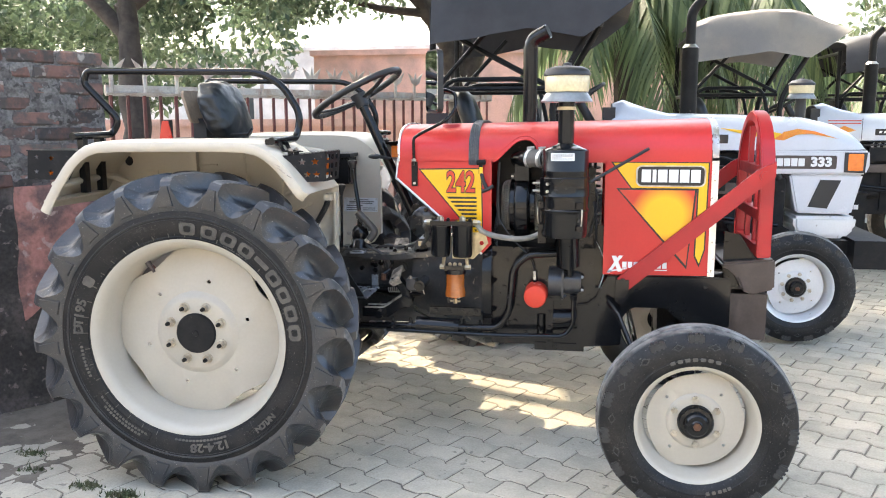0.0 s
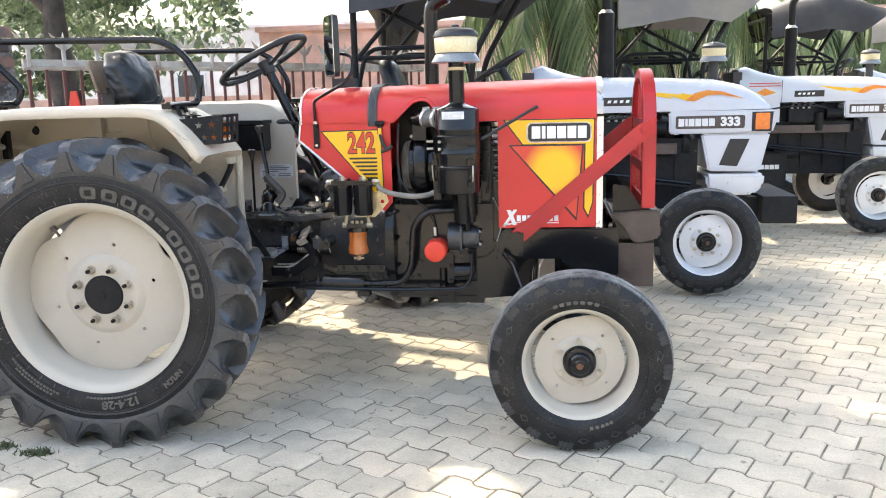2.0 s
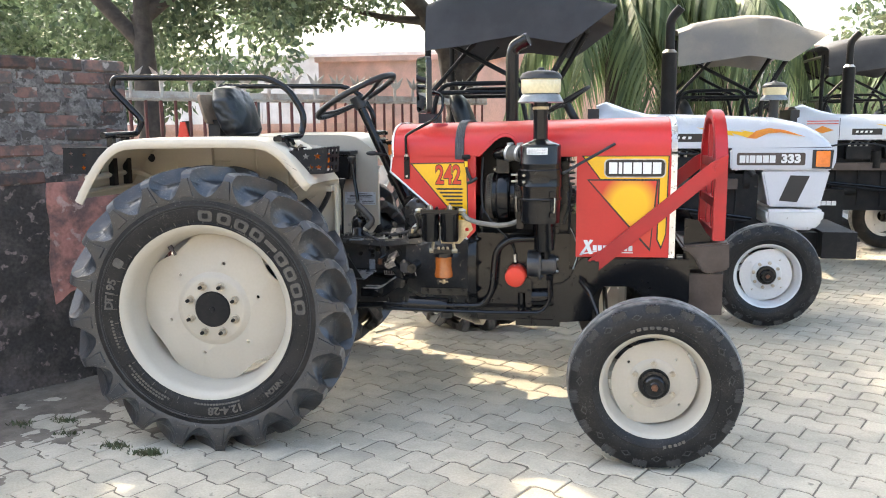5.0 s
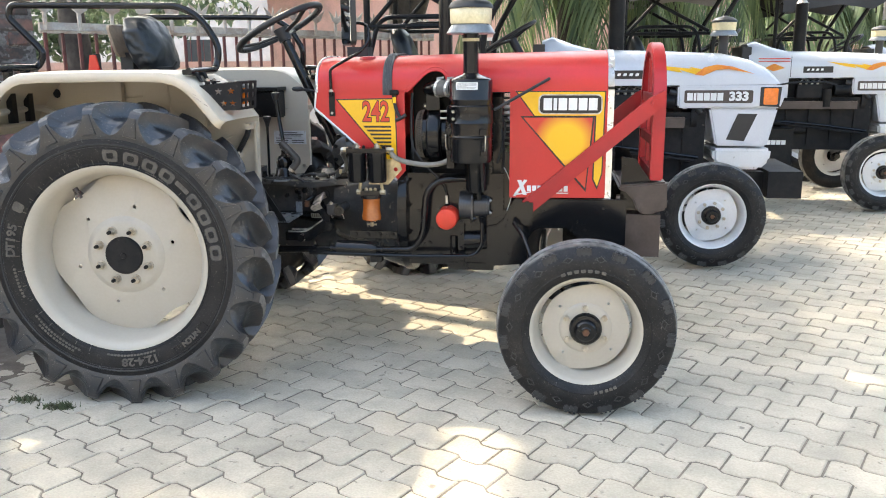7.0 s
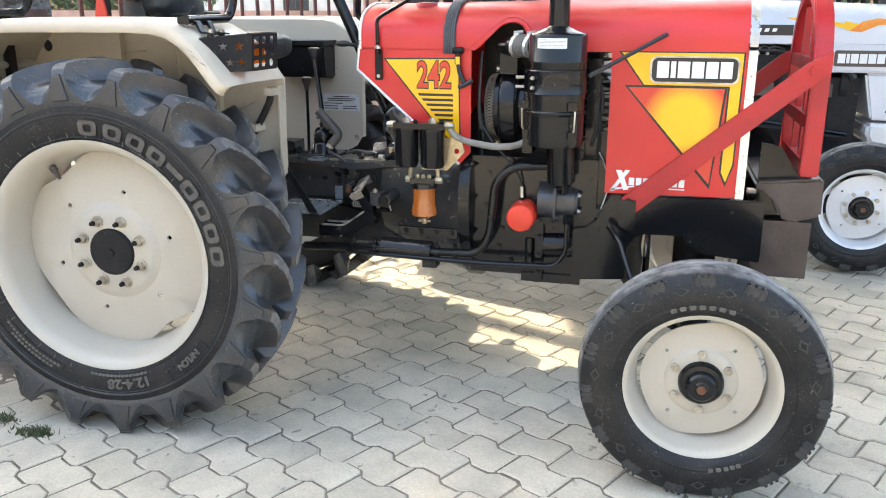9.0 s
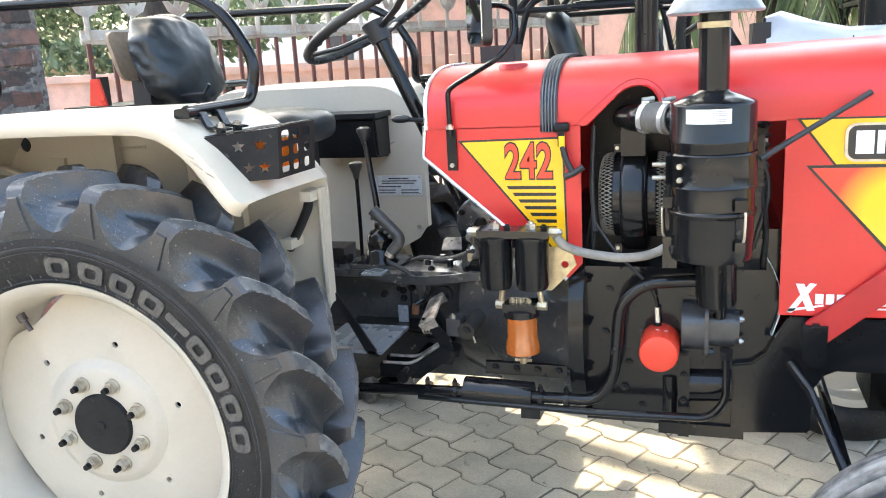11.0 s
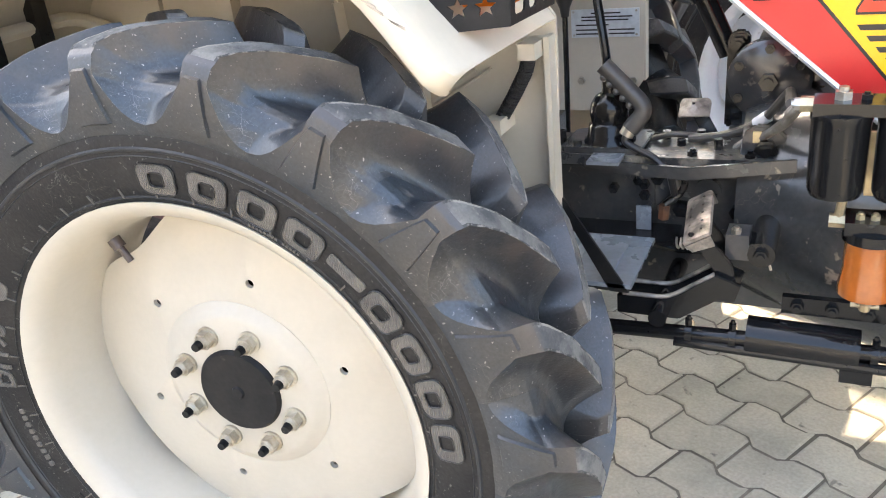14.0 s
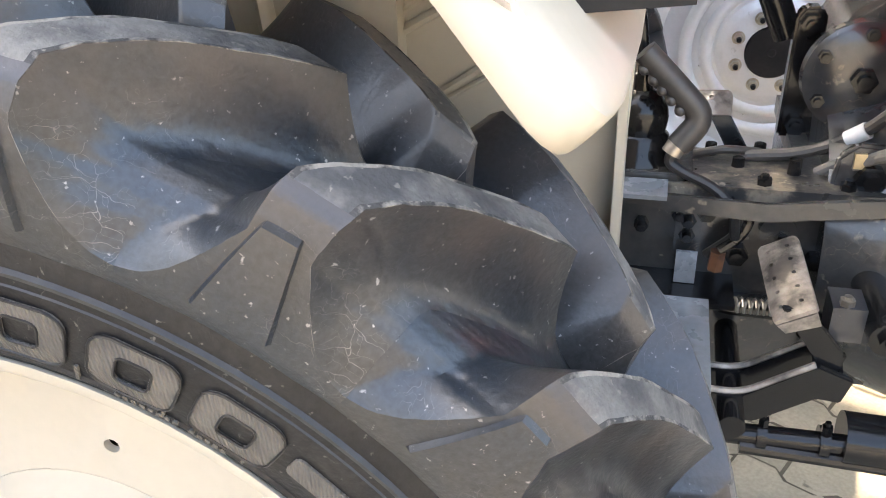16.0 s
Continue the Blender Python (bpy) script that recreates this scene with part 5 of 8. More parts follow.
# steering wheel and column
C = Vector((0.406, 0.86, 1.471))
along, across = Vector((0.376, 0, 0.203)).normalized(), Vector((0, 1, 0))
down = Vector((0.132, 0, -0.285)).normalized()
ring = [C + 0.212 * (math.cos(2 * math.pi * i / 48) * along + math.sin(2 * math.pi * i / 48) * across) - down * 0.02 for i in range(48)]
sw = part("steering_wheel", tube(ring, 0.0145, 12, closed=True), PLASTIC, red, "black steering wheel with finger grips", smooth=60)
for k in range(36):
    a = 2 * math.pi * k / 36
    p = C + 0.206 * (math.cos(a) * along + math.sin(a) * across) - down * 0.012
    part("finger_grip", cushion(p.x, p.y, p.z, 0.010, 0.010, 0.008, 2.0, 4), PLASTIC, sw)
for a in (90, 210, 330):
    d = math.cos(radians(a)) * along + math.sin(radians(a)) * across
    part("spoke", tube([C + d * 0.02 + down * 0.012, C + d * 0.12 + down * 0.004, C + d * 0.207 - down * 0.018], 0.012, 8, flat=0.6), PLASTIC, sw)
part("wheel_boss", rod(C - down * 0.015, C + down * 0.045, 0.036, 0.03, 20), PLASTIC, sw, "black centre boss")
column = part("steering_column", rod(C + down * 0.03, C + down * 0.58, 0.021, n=18), BLACK, red, "black steering column tube")
part("column_sleeve", rod(C + down * 0.40, C + down * 0.46, 0.028, n=18), BLACK, column)
bm = rod(C + down * 0.30 + Vector((0.02, -0.02, 0)), C + down * 0.30 + Vector((-0.06, -0.06, 0.015)), 0.007, n=8)
cushion(0.49, 0.80, 1.21, 0.03, 0.012, 0.012, 2.2, 8, bm)
part("column_stalk", bm, PLASTIC, column)
part("dash_panel", plate([(0.56, 1.05), (0.70, 1.02), (0.70, 1.32), (0.60, 1.30)], [], lambda u, v, w: (u, 1.02 + w, v), 0.05), BLACKMAT, red, bevel=0.004)

# seat
SY = 0.70
seat = part("seat", box(-0.15, 0.2, SY - 0.10, SY + 0.14, 0.98, 1.15), BLACKMAT, red, "black vinyl driver's seat with a plywood back", bevel=0.01)
bm = cushion(-0.165, SY, 1.41, 0.075, 0.160, 0.130, 2.7, 40)
for v in bm.verts:
    v.co.x -= (v.co.z - 1.41) * 0.28
    edge = min(1.0, max(abs(v.co.y - SY) / 0.155, abs(v.co.z - 1.41) / 0.125)) ** 3
    fold = abs(noise.noise(Vector((v.co.x * 8, v.co.y * 26, v.co.z * 26)))) - 0.2
    v.co += Vector((1, 0, 0)) * (0.008 * noise.noise(v.co * 14) + 0.006 * abs(noise.noise(v.co * 24))) + (v.co - Vector((-0.165, SY, 1.41))) * 0.16 * edge * fold
part("backrest", bm, VINYL, seat, "padded black vinyl backrest", smooth=60)
bm = plate(rrect(SY - 0.13, SY + 0.13, 1.36, 1.50, 0.03, 4), [], lambda u, v, w: (-0.275 - (v - 1.41) * 0.28 - w, u, v), 0.012)
part("back_board", bm, PLY, seat, "bare brown plywood back board")
part("back_post", box(-0.29, -0.23, SY - 0.06, SY + 0.06, 1.17, 1.38), PLASTIC, seat, bevel=0.008)
bm = cushion(0.06, SY + 0.03, 1.2, 0.21, 0.2, 0.055, 3.5, 16)
for v in bm.verts:
    v.co += Vector((0, 0, 1)) * 0.008 * noise.noise(v.co * 12)
part("seat_cushion", bm, VINYL, seat, smooth=60)
part("belt_buckle", tube([(-0.12, 0.6, 1.31), (-0.02, 0.6, 1.315), (0.0, 0.6, 1.34)], 0.006, 6), PLASTIC, seat)
bm = plate([(-0.46, 1.29), (-0.40, 1.29), (-0.418, 1.37), (-0.445, 1.37)], [], on_side(0.66), 0.01)
tri_ob = tagged(part("warning_triangle", bm, REDLENS), "red plastic warning triangle on the rear fender", "warning triangle")
part("triangle_bracket", box(-0.44, -0.42, 0.66, 0.70, 1.26, 1.375), PLASTIC, tri_ob)
bm = box(-0.55, -0.33, 0.64, 1.0, 1.25, 1.288)
part("rear_cross_member", bm, BLACKMAT, red)

# platform, gearbox and engine
part("gearbox", box(-0.18, 0.80, 0.64, 0.98, 0.50, 0.70), GREASY, red, "glossy black gearbox housing", bevel=0.02)
part("selector_housing", box(0.27, 0.84, 0.638, 0.735, 0.66, 0.791), GREASY, red, "glossy black selector housing", bevel=0.006)
part("box_pedestal", box(0.670, 0.86, 0.736, 0.98, 0.66, 0.790), GREASY, red, bevel=0.01)
for z in (0.62, 0.765):
    part("casting_rib", box(0.10, 0.80, 0.628, 0.642, z, z + 0.014), GREASY, red)
cover = part("top_cover", box(0.27, 0.84, 0.600, 0.735, 0.791, 0.812), WORNTOP, red, "black top cover with worn paint", bevel=0.004)
for x in (0.33, 0.42, 0.52, 0.62, 0.72, 0.80):
    for y in (0.618, 0.722):
        part("bolt", bolt((x, y, 0.812), (0, 0, 1), 0.010, 0.009), BLACK, cover)
part("axle_trumpet", rod((0, 0.14, 0.588), (0, 0.62, 0.588), 0.075, 0.13, 24), BLACK, red)
part("axle_trumpet", rod((0, far(0.14), 0.588), (0, far(0.62), 0.588), 0.075, 0.13, 24), BLACK, red)
part("brake_drum", rod((0, 0.12, 0.588), (0, 0.2, 0.588), 0.17, n=32), BLACK, red)
bm = rod((0.70, MID, 0.68), (1.02, MID, 0.68), 0.20, 0.305, 40)
part("bell_housing", bm, GREASY, red, "black flared bell housing", smooth=50)
fl = part("bell_flange", rod((1.015, MID, 0.69), (1.052, MID, 0.69), 0.318, n=40), BLACK, red, "thick black housing flange")
for k in range(10):
    a = radians(200 + k * 16)
    part("bolt", bolt((1.015, MID + 0.30 * math.cos(a), 0.69 + 0.30 * math.sin(a)), (-1, 0, 0), 0.010, 0.010), BLACK, fl)
block = part("engine_block", box(1.052, 1.47, 0.525, far(0.525), 0.455, 0.86), BLACK, red, "glossy black engine block", bevel=0.012)
for x, z in ((1.11, 0.80), (1.157, 0.612), (1.147, 0.548), (1.28, 0.83), (1.19, 0.50), (1.44, 0.49), (1.10, 0.69)):
    part("bolt", bolt((x, 0.525, z), (0, -1, 0), 0.011, 0.009), BLACK, block)
part("timing_cover", box(1.47, 1.50, 0.56, far(0.56), 0.50, 0.95), BLACK, block, bevel=0.006)
part("sump_rib", box(1.277, 1.303, 0.495, 0.53, 0.44, 0.66), BLACK, block, bevel=0.004)
for z in (0.475, 0.535, 0.60, 0.652):
    part("bolt", bolt((1.290, 0.495, z), (0, -1, 0), 0.009, 0.009), BLACK, block)
for z in (0.49, 0.60, 0.72, 0.83):
    part("flange_bolt", bolt((1.052, 0.512, z), (1, -0.4, 0), 0.009, 0.012), BLACK, block)
part("side_pocket", rod((1.30, 0.540, 0.565), (1.40, 0.540, 0.570), 0.045, n=24), BLACK, block, smooth=50)
part("oil_boss", rod((1.256, 0.535, 0.49), (1.256, 0.535, 0.585), 0.02, n=16), BLACK, block)
part("lower_flange", box(1.23, 1.43, 0.515, 0.60, 0.435, 0.465), BLACK, block, bevel=0.004)
# finned cylinders over the block
for cx in (1.19, 1.37):
    c = part("cylinder", rod((cx, MID, 0.86), (cx, MID, 1.24), 0.075, n=24), BLACKMAT, red)
    for k in range(13):
        part("cooling_fin", rod((cx, MID, 0.88 + 0.026 * k), (cx, MID, 0.885 + 0.026 * k), 0.115, n=24), BLACKMAT, c)
for x, y0, y1, z0, z1 in ((1.44, 0.58, 0.70, 0.86, 1.18), (1.40, 0.54, 0.62, 0.78, 0.92)):
    part("engine_bracket", box(x - 0.02, x + 0.02, y0, y1, z0, z1), BLACK, red, bevel=0.004)
for pts in ([(1.46, 0.55, 0.80), (1.47, 0.56, 0.95), (1.45, 0.6, 1.1), (1.46, 0.62, 1.2)], [(1.42, 0.6, 1.18), (1.48, 0.58, 1.05), (1.44, 0.57, 0.9)], [(1.08, 0.52, 0.95), (1.07, 0.53, 1.05), (1.075, 0.55, 1.2)]):
    part("loose_cable", tube(rounded(pts, 0.05), 0.006, 8), PLASTIC, red)
# black sheet stands for the shade inside the hood arch
part("arch_shade_sheet", box(1.06, 1.30, 0.66, 0.70, 0.86, 1.30), BLACKMAT, red, "black sheet put in for the shade inside the arch")
# blower
BX, BZ = 1.169, 1.020
bl = part("blower_housing", lathe([(0.09, -0.031), (0.130, -0.031), (0.1365, -0.027), (0.1385, -0.020), (0.1385, 0.020), (0.1365, 0.027), (0.130, 0.031), (0.09, 0.031)], (BX, 0.635, BZ), "x", 56, close=True), BLACK, red, "glossy black cooling blower housing", smooth=50)
part("scroll_outlet", box(BX - 0.028, BX + 0.028, 0.52, 0.62, BZ + 0.11, BZ + 0.20), BLACK, bl, bevel=0.008)
for dz in (0.125, -0.12):
    lug = part("housing_lug", box(BX - 0.047, BX - 0.030, 0.555, 0.562, BZ + dz - 0.010, BZ + dz + 0.010), BLACK, bl, bevel=0.003)
    part("bolt", bolt((BX - 0.040, 0.555, BZ + dz), (0, -1, 0), 0.005, 0.004), STEEL, lug)
for s in (-1, 1):
    part("guard_collar", lathe([(0.102, s * 0.030), (0.106, s * 0.032), (0.106, s * 0.050), (0.102, s * 0.052), (0.09, s * 0.052)], (BX, 0.635, BZ), "x", 40), BLACK, bl, smooth=40)
    bm = bmesh.new()
    shape = [(0.104, 0.052), (0.103, 0.064), (0.100, 0.074), (0.094, 0.081), (0.084, 0.085), (0.068, 0.087)]
    for k in range(64):
        for turn in (-1, 1):
            tube([(BX + s * d, 0.635 + r * math.cos(2 * math.pi * k / 64 + turn * 0.05 * n), BZ + r * math.sin(2 * math.pi * k / 64 + turn * 0.05 * n)) for n, (r, d) in enumerate(shape)], 0.0011, 4, bm)
    part("wire_guard", bm, NUT, bl, "woven wire guard")
part("fan_rotor", rod((1.13, 0.635, 1.012), (1.225, 0.635, 1.012), 0.06, n=20), BLACKMAT, bl)
intake = [(1.285, 0.432, 1.222), (1.235, 0.464, 1.222), (1.185, 0.498, 1.221), (1.150, 0.55, 1.216), (1.14, 0.70, 1.20)]
elbow = part("intake_hose", tube(rounded(intake, 0.04), 0.031, 18), BLACK, red, "glossy black intake elbow with a grey sleeve", smooth=50)
along_hose = (Vector(intake[2]) - Vector(intake[0])).normalized()
sleeve = part("rubber_sleeve", rod(Vector(intake[1]) - along_hose * 0.034, Vector(intake[1]) + along_hose * 0.044, 0.0345, n=28), SLEEVE, elbow, "dull grey rubber sleeve", smooth=50)
for k in range(9):
    p = Vector(intake[1]) + along_hose * (-0.018 + 0.0055 * k)
    part("sleeve_rib", rod(p - along_hose * 0.0012, p + along_hose * 0.0012, 0.0353, n=28), SLEEVE, sleeve, smooth=50)
for d in (-0.020, 0.036):
    p = Vector(intake[1]) + along_hose * d
    lean_on = (along_hose + Vector((0, 0, 0.16))).normalized()
    clip = part("hose_clip", rod(p - lean_on * 0.0055, p + lean_on * 0.0055, 0.0372, n=32), ALU, elbow, "thin bright hose clip", smooth=40)
    part("clip_screw", rod(p + Vector((-0.012, -0.012, 0.0395)), p + Vector((0.014, -0.002, 0.0415)), 0.006, n=10), STEEL, clip)
    part("clip_tail", box(p.x - 0.012, p.x + 0.004, p.y - 0.020, p.y - 0.010, p.z + 0.033, p.z + 0.0375), ALU, clip)

# oil-bath air cleaner with its pre-cleaner
AX, AY = 1.345, 0.375
prof = [(0.03, 1.285), (0.034, 1.280), (0.060, 1.272), (0.081, 1.263), (0.0855, 1.260), (0.087, 1.255), (0.087, 1.186), (0.0885, 1.183), (0.0885, 1.179), (0.087, 1.176), (0.087, 1.040), (0.0905, 1.0375), (0.0925, 1.033), (0.0905, 1.0285), (0.088, 1.026), (0.087, 1.022), (0.0865, 0.945), (0.083, 0.930), (0.05, 0.924)]
ac = part("air_cleaner", lathe(prof, (AX, AY, 0), "z", 48), BLACK, red, "glossy black oil bath air cleaner", smooth=50)
def wrap(u0, u1, z0, z1, r, n=12):
    """A thin curved sheet round the air cleaner."""
    bm = bmesh.new()
    cols = []
    for i in range(n + 1):
        a = (u0 + (u1 - u0) * i / n) / r
        cols.append([bm.verts.new((AX + (r + d) * math.sin(a), AY - (r + d) * math.cos(a), z)) for d, z in ((0, z0), (0.0007, z0), (0.0007, z1), (0, z1))])
    for a, b in zip(cols, cols[1:]):
        for k in range(4):
            bm.faces.new((a[k], b[k], b[(k + 1) % 4], a[(k + 1) % 4]))
    bm.faces.new(cols[0])
    bm.faces.new(cols[-1])
    bmesh.ops.recalc_face_normals(bm, faces=bm.faces)
    return bm


part("paper_label", wrap(-0.055, 0.036, 1.2215, 1.2505, 0.0873), WHITEDECAL, ac, "white paper label", smooth=30)
for z, x0, x1 in ((1.2455, -0.050, 0.030), (1.2415, -0.050, 0.031), (1.2375, -0.050, 0.029), (1.2335, -0.050, -0.008), (1.2295, -0.050, 0.030), (1.2255, -0.050, 0.026)):
    u = x0
    k = 0
    while u < x1:
        w = 0.004 + 0.003 * ((k * 7) % 4) / 3
        part("label_line", wrap(u, min(u + w, x1), z, z + 0.0015, 0.0881, 2), INKGREY, ac, smooth=30)
        u += w + 0.0014
        k += 1
band = part("clamp_band", lathe([(0.087, 1.157), (0.0900, 1.1585), (0.0915, 1.1555), (0.0898, 1.150), (0.0898, 1.092), (0.0915, 1.0885), (0.0905, 1.085), (0.087, 1.0865)], (AX, AY, 0), "z", 56, close=True), BLACK, ac, "wide black mounting clamp", smooth=40)
for a, z0, z1 in ((-62, 1.088, 1.160), (-47, 1.088, 1.154)):
    c, s_ = math.sin(radians(a)), -math.cos(radians(a))
    bm = plate([(0.086, z0), (0.104, z0 + 0.006), (0.104, z1 - 0.006), (0.086, z1)], [], lambda u, v, w, c=c, s_=s_: (AX + u * c - (w - 0.002) * s_, AY + u * s_ + (w - 0.002) * c, v), 0.004)
    part("clamp_flange", bm, BLACK, band, bevel=0.001)
part("stem", rod((AX, AY, 1.268), (AX, AY, 1.445), 0.031, n=24), BLACK, ac)
part("stem_clamp", rod((AX, AY, 1.408), (AX, AY, 1.420), 0.034, n=24), BRASS, ac)
for z in (1.107, 1.135):
    part("clamp_bolt", bolt((AX - 0.062, AY - 0.068, z), (-0.3, -0.9, 0), 0.006, 0.008), NUT, ac)
    part("clamp_stud", rod((AX - 0.088, AY - 0.03, z), (AX - 0.12, AY - 0.035, z), 0.0045, n=8), NUT, ac)
for a in (-75, 40):
    c, s_ = math.sin(radians(a)), -math.cos(radians(a))
    p = Vector((AX + 0.09 * c, AY + 0.09 * s_, 0))
    loop = [(p.x, p.y, 1.052), (p.x + 0.014 * c, p.y + 0.014 * s_, 1.042), (p.x + 0.012 * c, p.y + 0.012 * s_, 0.985), (p.x + 0.004 * c, p.y + 0.004 * s_, 0.968)]
    part("wire_clip", tube(rounded(loop, 0.01), 0.0028, 6), STEEL, ac)
    part("clip_lug", box(p.x - 0.012, p.x + 0.012, p.y - 0.012, p.y + 0.012, 1.042, 1.066), BLACK, ac, bevel=0.003)
    part("clip_lug", box(p.x - 0.010, p.x + 0.010, p.y - 0.010, p.y + 0.010, 0.958, 0.978), BLACK, ac, bevel=0.003)
part("cleaner_bracket", box(1.245, 1.275, 0.375, 0.53, 0.90, 1.06), BLACK, ac, bevel=0.004)
pre = part("pre_cleaner", lathe([(0.032, 1.443), (0.094, 1.436), (0.0965, 1.440), (0.078, 1.470), (0.072, 1.474), (0.03, 1.475)], (AX, AY, 0), "z", 48), SKIRT, ac, "pre-cleaner with a flared blue-grey skirt", smooth=50)
part("bowl", lathe([(0.02, 1.474), (0.079, 1.474), (0.082, 1.482), (0.084, 1.530), (0.082, 1.533), (0.02, 1.533)], (AX, AY, 0), "z", 48), BOWL, ac, "yellowed clear plastic bowl", smooth=40)
part("lid", lathe([(0.088, 1.533), (0.0885, 1.540), (0.078, 1.557), (0.055, 1.566), (0.016, 1.570), (0.014, 1.580), (0.004, 1.582)], (AX, AY, 0), "z", 48), PLASTIC, ac, "domed black lid", smooth=50)
part("lower_duct", rod((1.36, 0.47, 0.80), (1.355, 0.44, 0.93), 0.045, n=24), BLACK, ac)

# lever that leans across the hood side
bm = tube([(1.44, 0.375, 1.139), (1.658, 0.490, 1.26)], 0.0065, 8)
part("prop_rod", bm, PLASTIC, red, "thin black rod leaning on the hood")

# fuel filters
ff = part("filter_head", box(0.822, 0.990, 0.37, 0.43, 0.962, 0.980), BLACK, red, "black twin fuel filter head with brass unions", bevel=0.005)
for x in (0.860, 0.947):
    part("filter_bowl", lathe([(0.01, 0.962), (0.042, 0.962), (0.042, 0.954), (0.0405, 0.950), (0.0395, 0.846), (0.035, 0.836), (0.01, 0.833)], (x, 0.40, 0), "z", 32), BLACK, ff, smooth=50)
    part("filter_bolt", bolt((x, 0.40, 0.980), (0, 0, 1), 0.013, 0.012), STEEL, ff)
    part("bleed_screw", bolt((x + 0.03, 0.40, 0.980), (0, 0, 1), 0.008, 0.007), BLACKMAT, ff)
for x, d in ((0.822, -1), (0.990, 1)):
    u = part("union", rod((x, 0.40, 0.972), (x + d * 0.018, 0.40, 0.972), 0.012, n=6), BRASS, ff)
    part("banjo_bolt", bolt((x + d * 0.018, 0.40, 0.972), (d, 0, 0), 0.010, 0.008), STEEL, ff)
part("bracket_plate", plate([(0.80 + 0.10, 0.92), (1.03, 0.93), (1.045, 0.885), (1.01, 0.845), (0.985, 0.82), (0.90, 0.82)], [circle(1.018, 0.885, 0.009, 12)], on_side(0.445), 0.006), BRASS, red, "yellow passivated filter bracket")
sed = part("water_trap_head", box(0.878, 0.958, 0.37, 0.43, 0.782, 0.802), BLACK, red, "black water trap head", bevel=0.005)
for x, d in ((0.878, -1), (0.958, 1)):
    part("union", rod((x, 0.40, 0.793), (x + d * 0.022, 0.40, 0.793), 0.011, n=6), BRASS, sed)
    part("union_pipe", rod((x + d * 0.01, 0.40, 0.793), (x + d * 0.004, 0.40, 0.838), 0.007, n=8), BRASS, sed)
for x in (0.898, 0.918, 0.938):
    part("brass_screw", bolt((x, 0.39, 0.802), (0, 0, 1), 0.007, 0.007), BRASS, sed)
part("amber_bowl", lathe([(0.01, 0.783), (0.041, 0.783), (0.041, 0.772), (0.038, 0.767), (0.037, 0.72), (0.042, 0.692), (0.042, 0.677), (0.030, 0.668), (0.01, 0.666)], (0.918, 0.40, 0), "z", 32), AMBER, sed, "amber plastic fuel bowl", smooth=50)
part("bowl_collar", lathe([(0.0425, 0.784), (0.0425, 0.768), (0.03, 0.768), (0.03, 0.784)], (0.918, 0.40, 0), "z", 32), BLACK, sed)
bm = rod((0.918, 0.40, 0.668), (0.918, 0.40, 0.645), 0.008, n=8)
rod((0.898, 0.40, 0.653), (0.938, 0.40, 0.653), 0.004, n=6, bm=bm)
part("drain_screw", bm, BRASS, sed)
part("braided_hose", tube(rounded([(1.005, 0.40, 0.964), (1.02, 0.405, 0.940), (1.06, 0.42, 0.920), (1.15, 0.43, 0.905), (1.22, 0.45, 0.91), (1.275, 0.46, 0.945)], 0.05, 5), 0.0108, 12), HOSE, red, "grey braided fuel hose")
part("fuel_pipe", tube(rounded([(0.804, 0.40, 0.972), (0.79, 0.41, 0.955), (0.785, 0.50, 0.92), (0.755, 0.62, 0.862), (0.715, 0.642, 0.828), (0.705, 0.66, 0.812)], 0.03, 5), 0.0075, 10), SLEEVE, red, "grey rubber fuel hose")
part("fuel_pipe", tube(rounded([(0.804, 0.415, 0.967), (0.79, 0.45, 0.935), (0.775, 0.56, 0.89), (0.74, 0.64, 0.845), (0.712, 0.652, 0.835), (0.69, 0.67, 0.812)], 0.03, 5), 0.0075, 10), SLEEVE, red, "grey rubber fuel hose")

# pump, cap, pipes
cap = part("oil_filter", lathe([(0.002, -0.104), (0.036, -0.104), (0.0425, -0.1015), (0.0455, -0.096), (0.0465, -0.02), (0.0475, -0.014), (0.0475, -0.004), (0.045, 0.0), (0.02, 0.0)], (1.234, 0.533, 0.674), "y", 40), CAP, red, "bright red spin-on oil filter", smooth=40)
for z, w in ((0.7085, 0.026), (0.7035, 0.030)):
    part("printed_line", plate(rrect(1.239 - w / 2, 1.239 + w / 2, z, z + 0.002, 0.0005, 2), [], lambda u, v, w: (u, 0.475 + (0.7095 - v) * 0.9, 0.674 + math.sqrt(max(0.0, 0.0468 ** 2 - (u - 1.234) ** 2)) + w), 0.0006), WHITEDECAL, cap, smooth=0)
part("filter_seat", rod((1.234, 0.545, 0.674), (1.234, 0.530, 0.674), 0.055, n=28), BLACK, red)
sensor = part("oil_sensor", rod((1.228, 0.505, 0.728), (1.226, 0.508, 0.765), 0.007, n=10), STEEL, red, "small pressure sensor with its wire")
part("sensor_nut", bolt((1.228, 0.505, 0.722), (0, 0, 1), 0.010, 0.008), BLACK, sensor)
part("sensor_wire", tube(rounded([(1.226, 0.508, 0.765), (1.22, 0.50, 0.80), (1.20, 0.49, 0.835), (1.13, 0.50, 0.90), (1.08, 0.52, 0.97)], 0.04), 0.0035, 6), PLASTIC, sensor)
pump = part("hydraulic_pump", rod((1.284, 0.527, 0.722), (1.336, 0.527, 0.722), 0.0615, n=32), PUMPPAINT, red, "dusty black gear pump with bolted flanges", smooth=40)
fl = part("pump_flange", plate(rrect(0.462, 0.590, 0.655, 0.790, 0.03, 5), [], lambda u, v, w: (1.336 + w, u, v), 0.009), PUMPPAINT, pump, bevel=0.002)
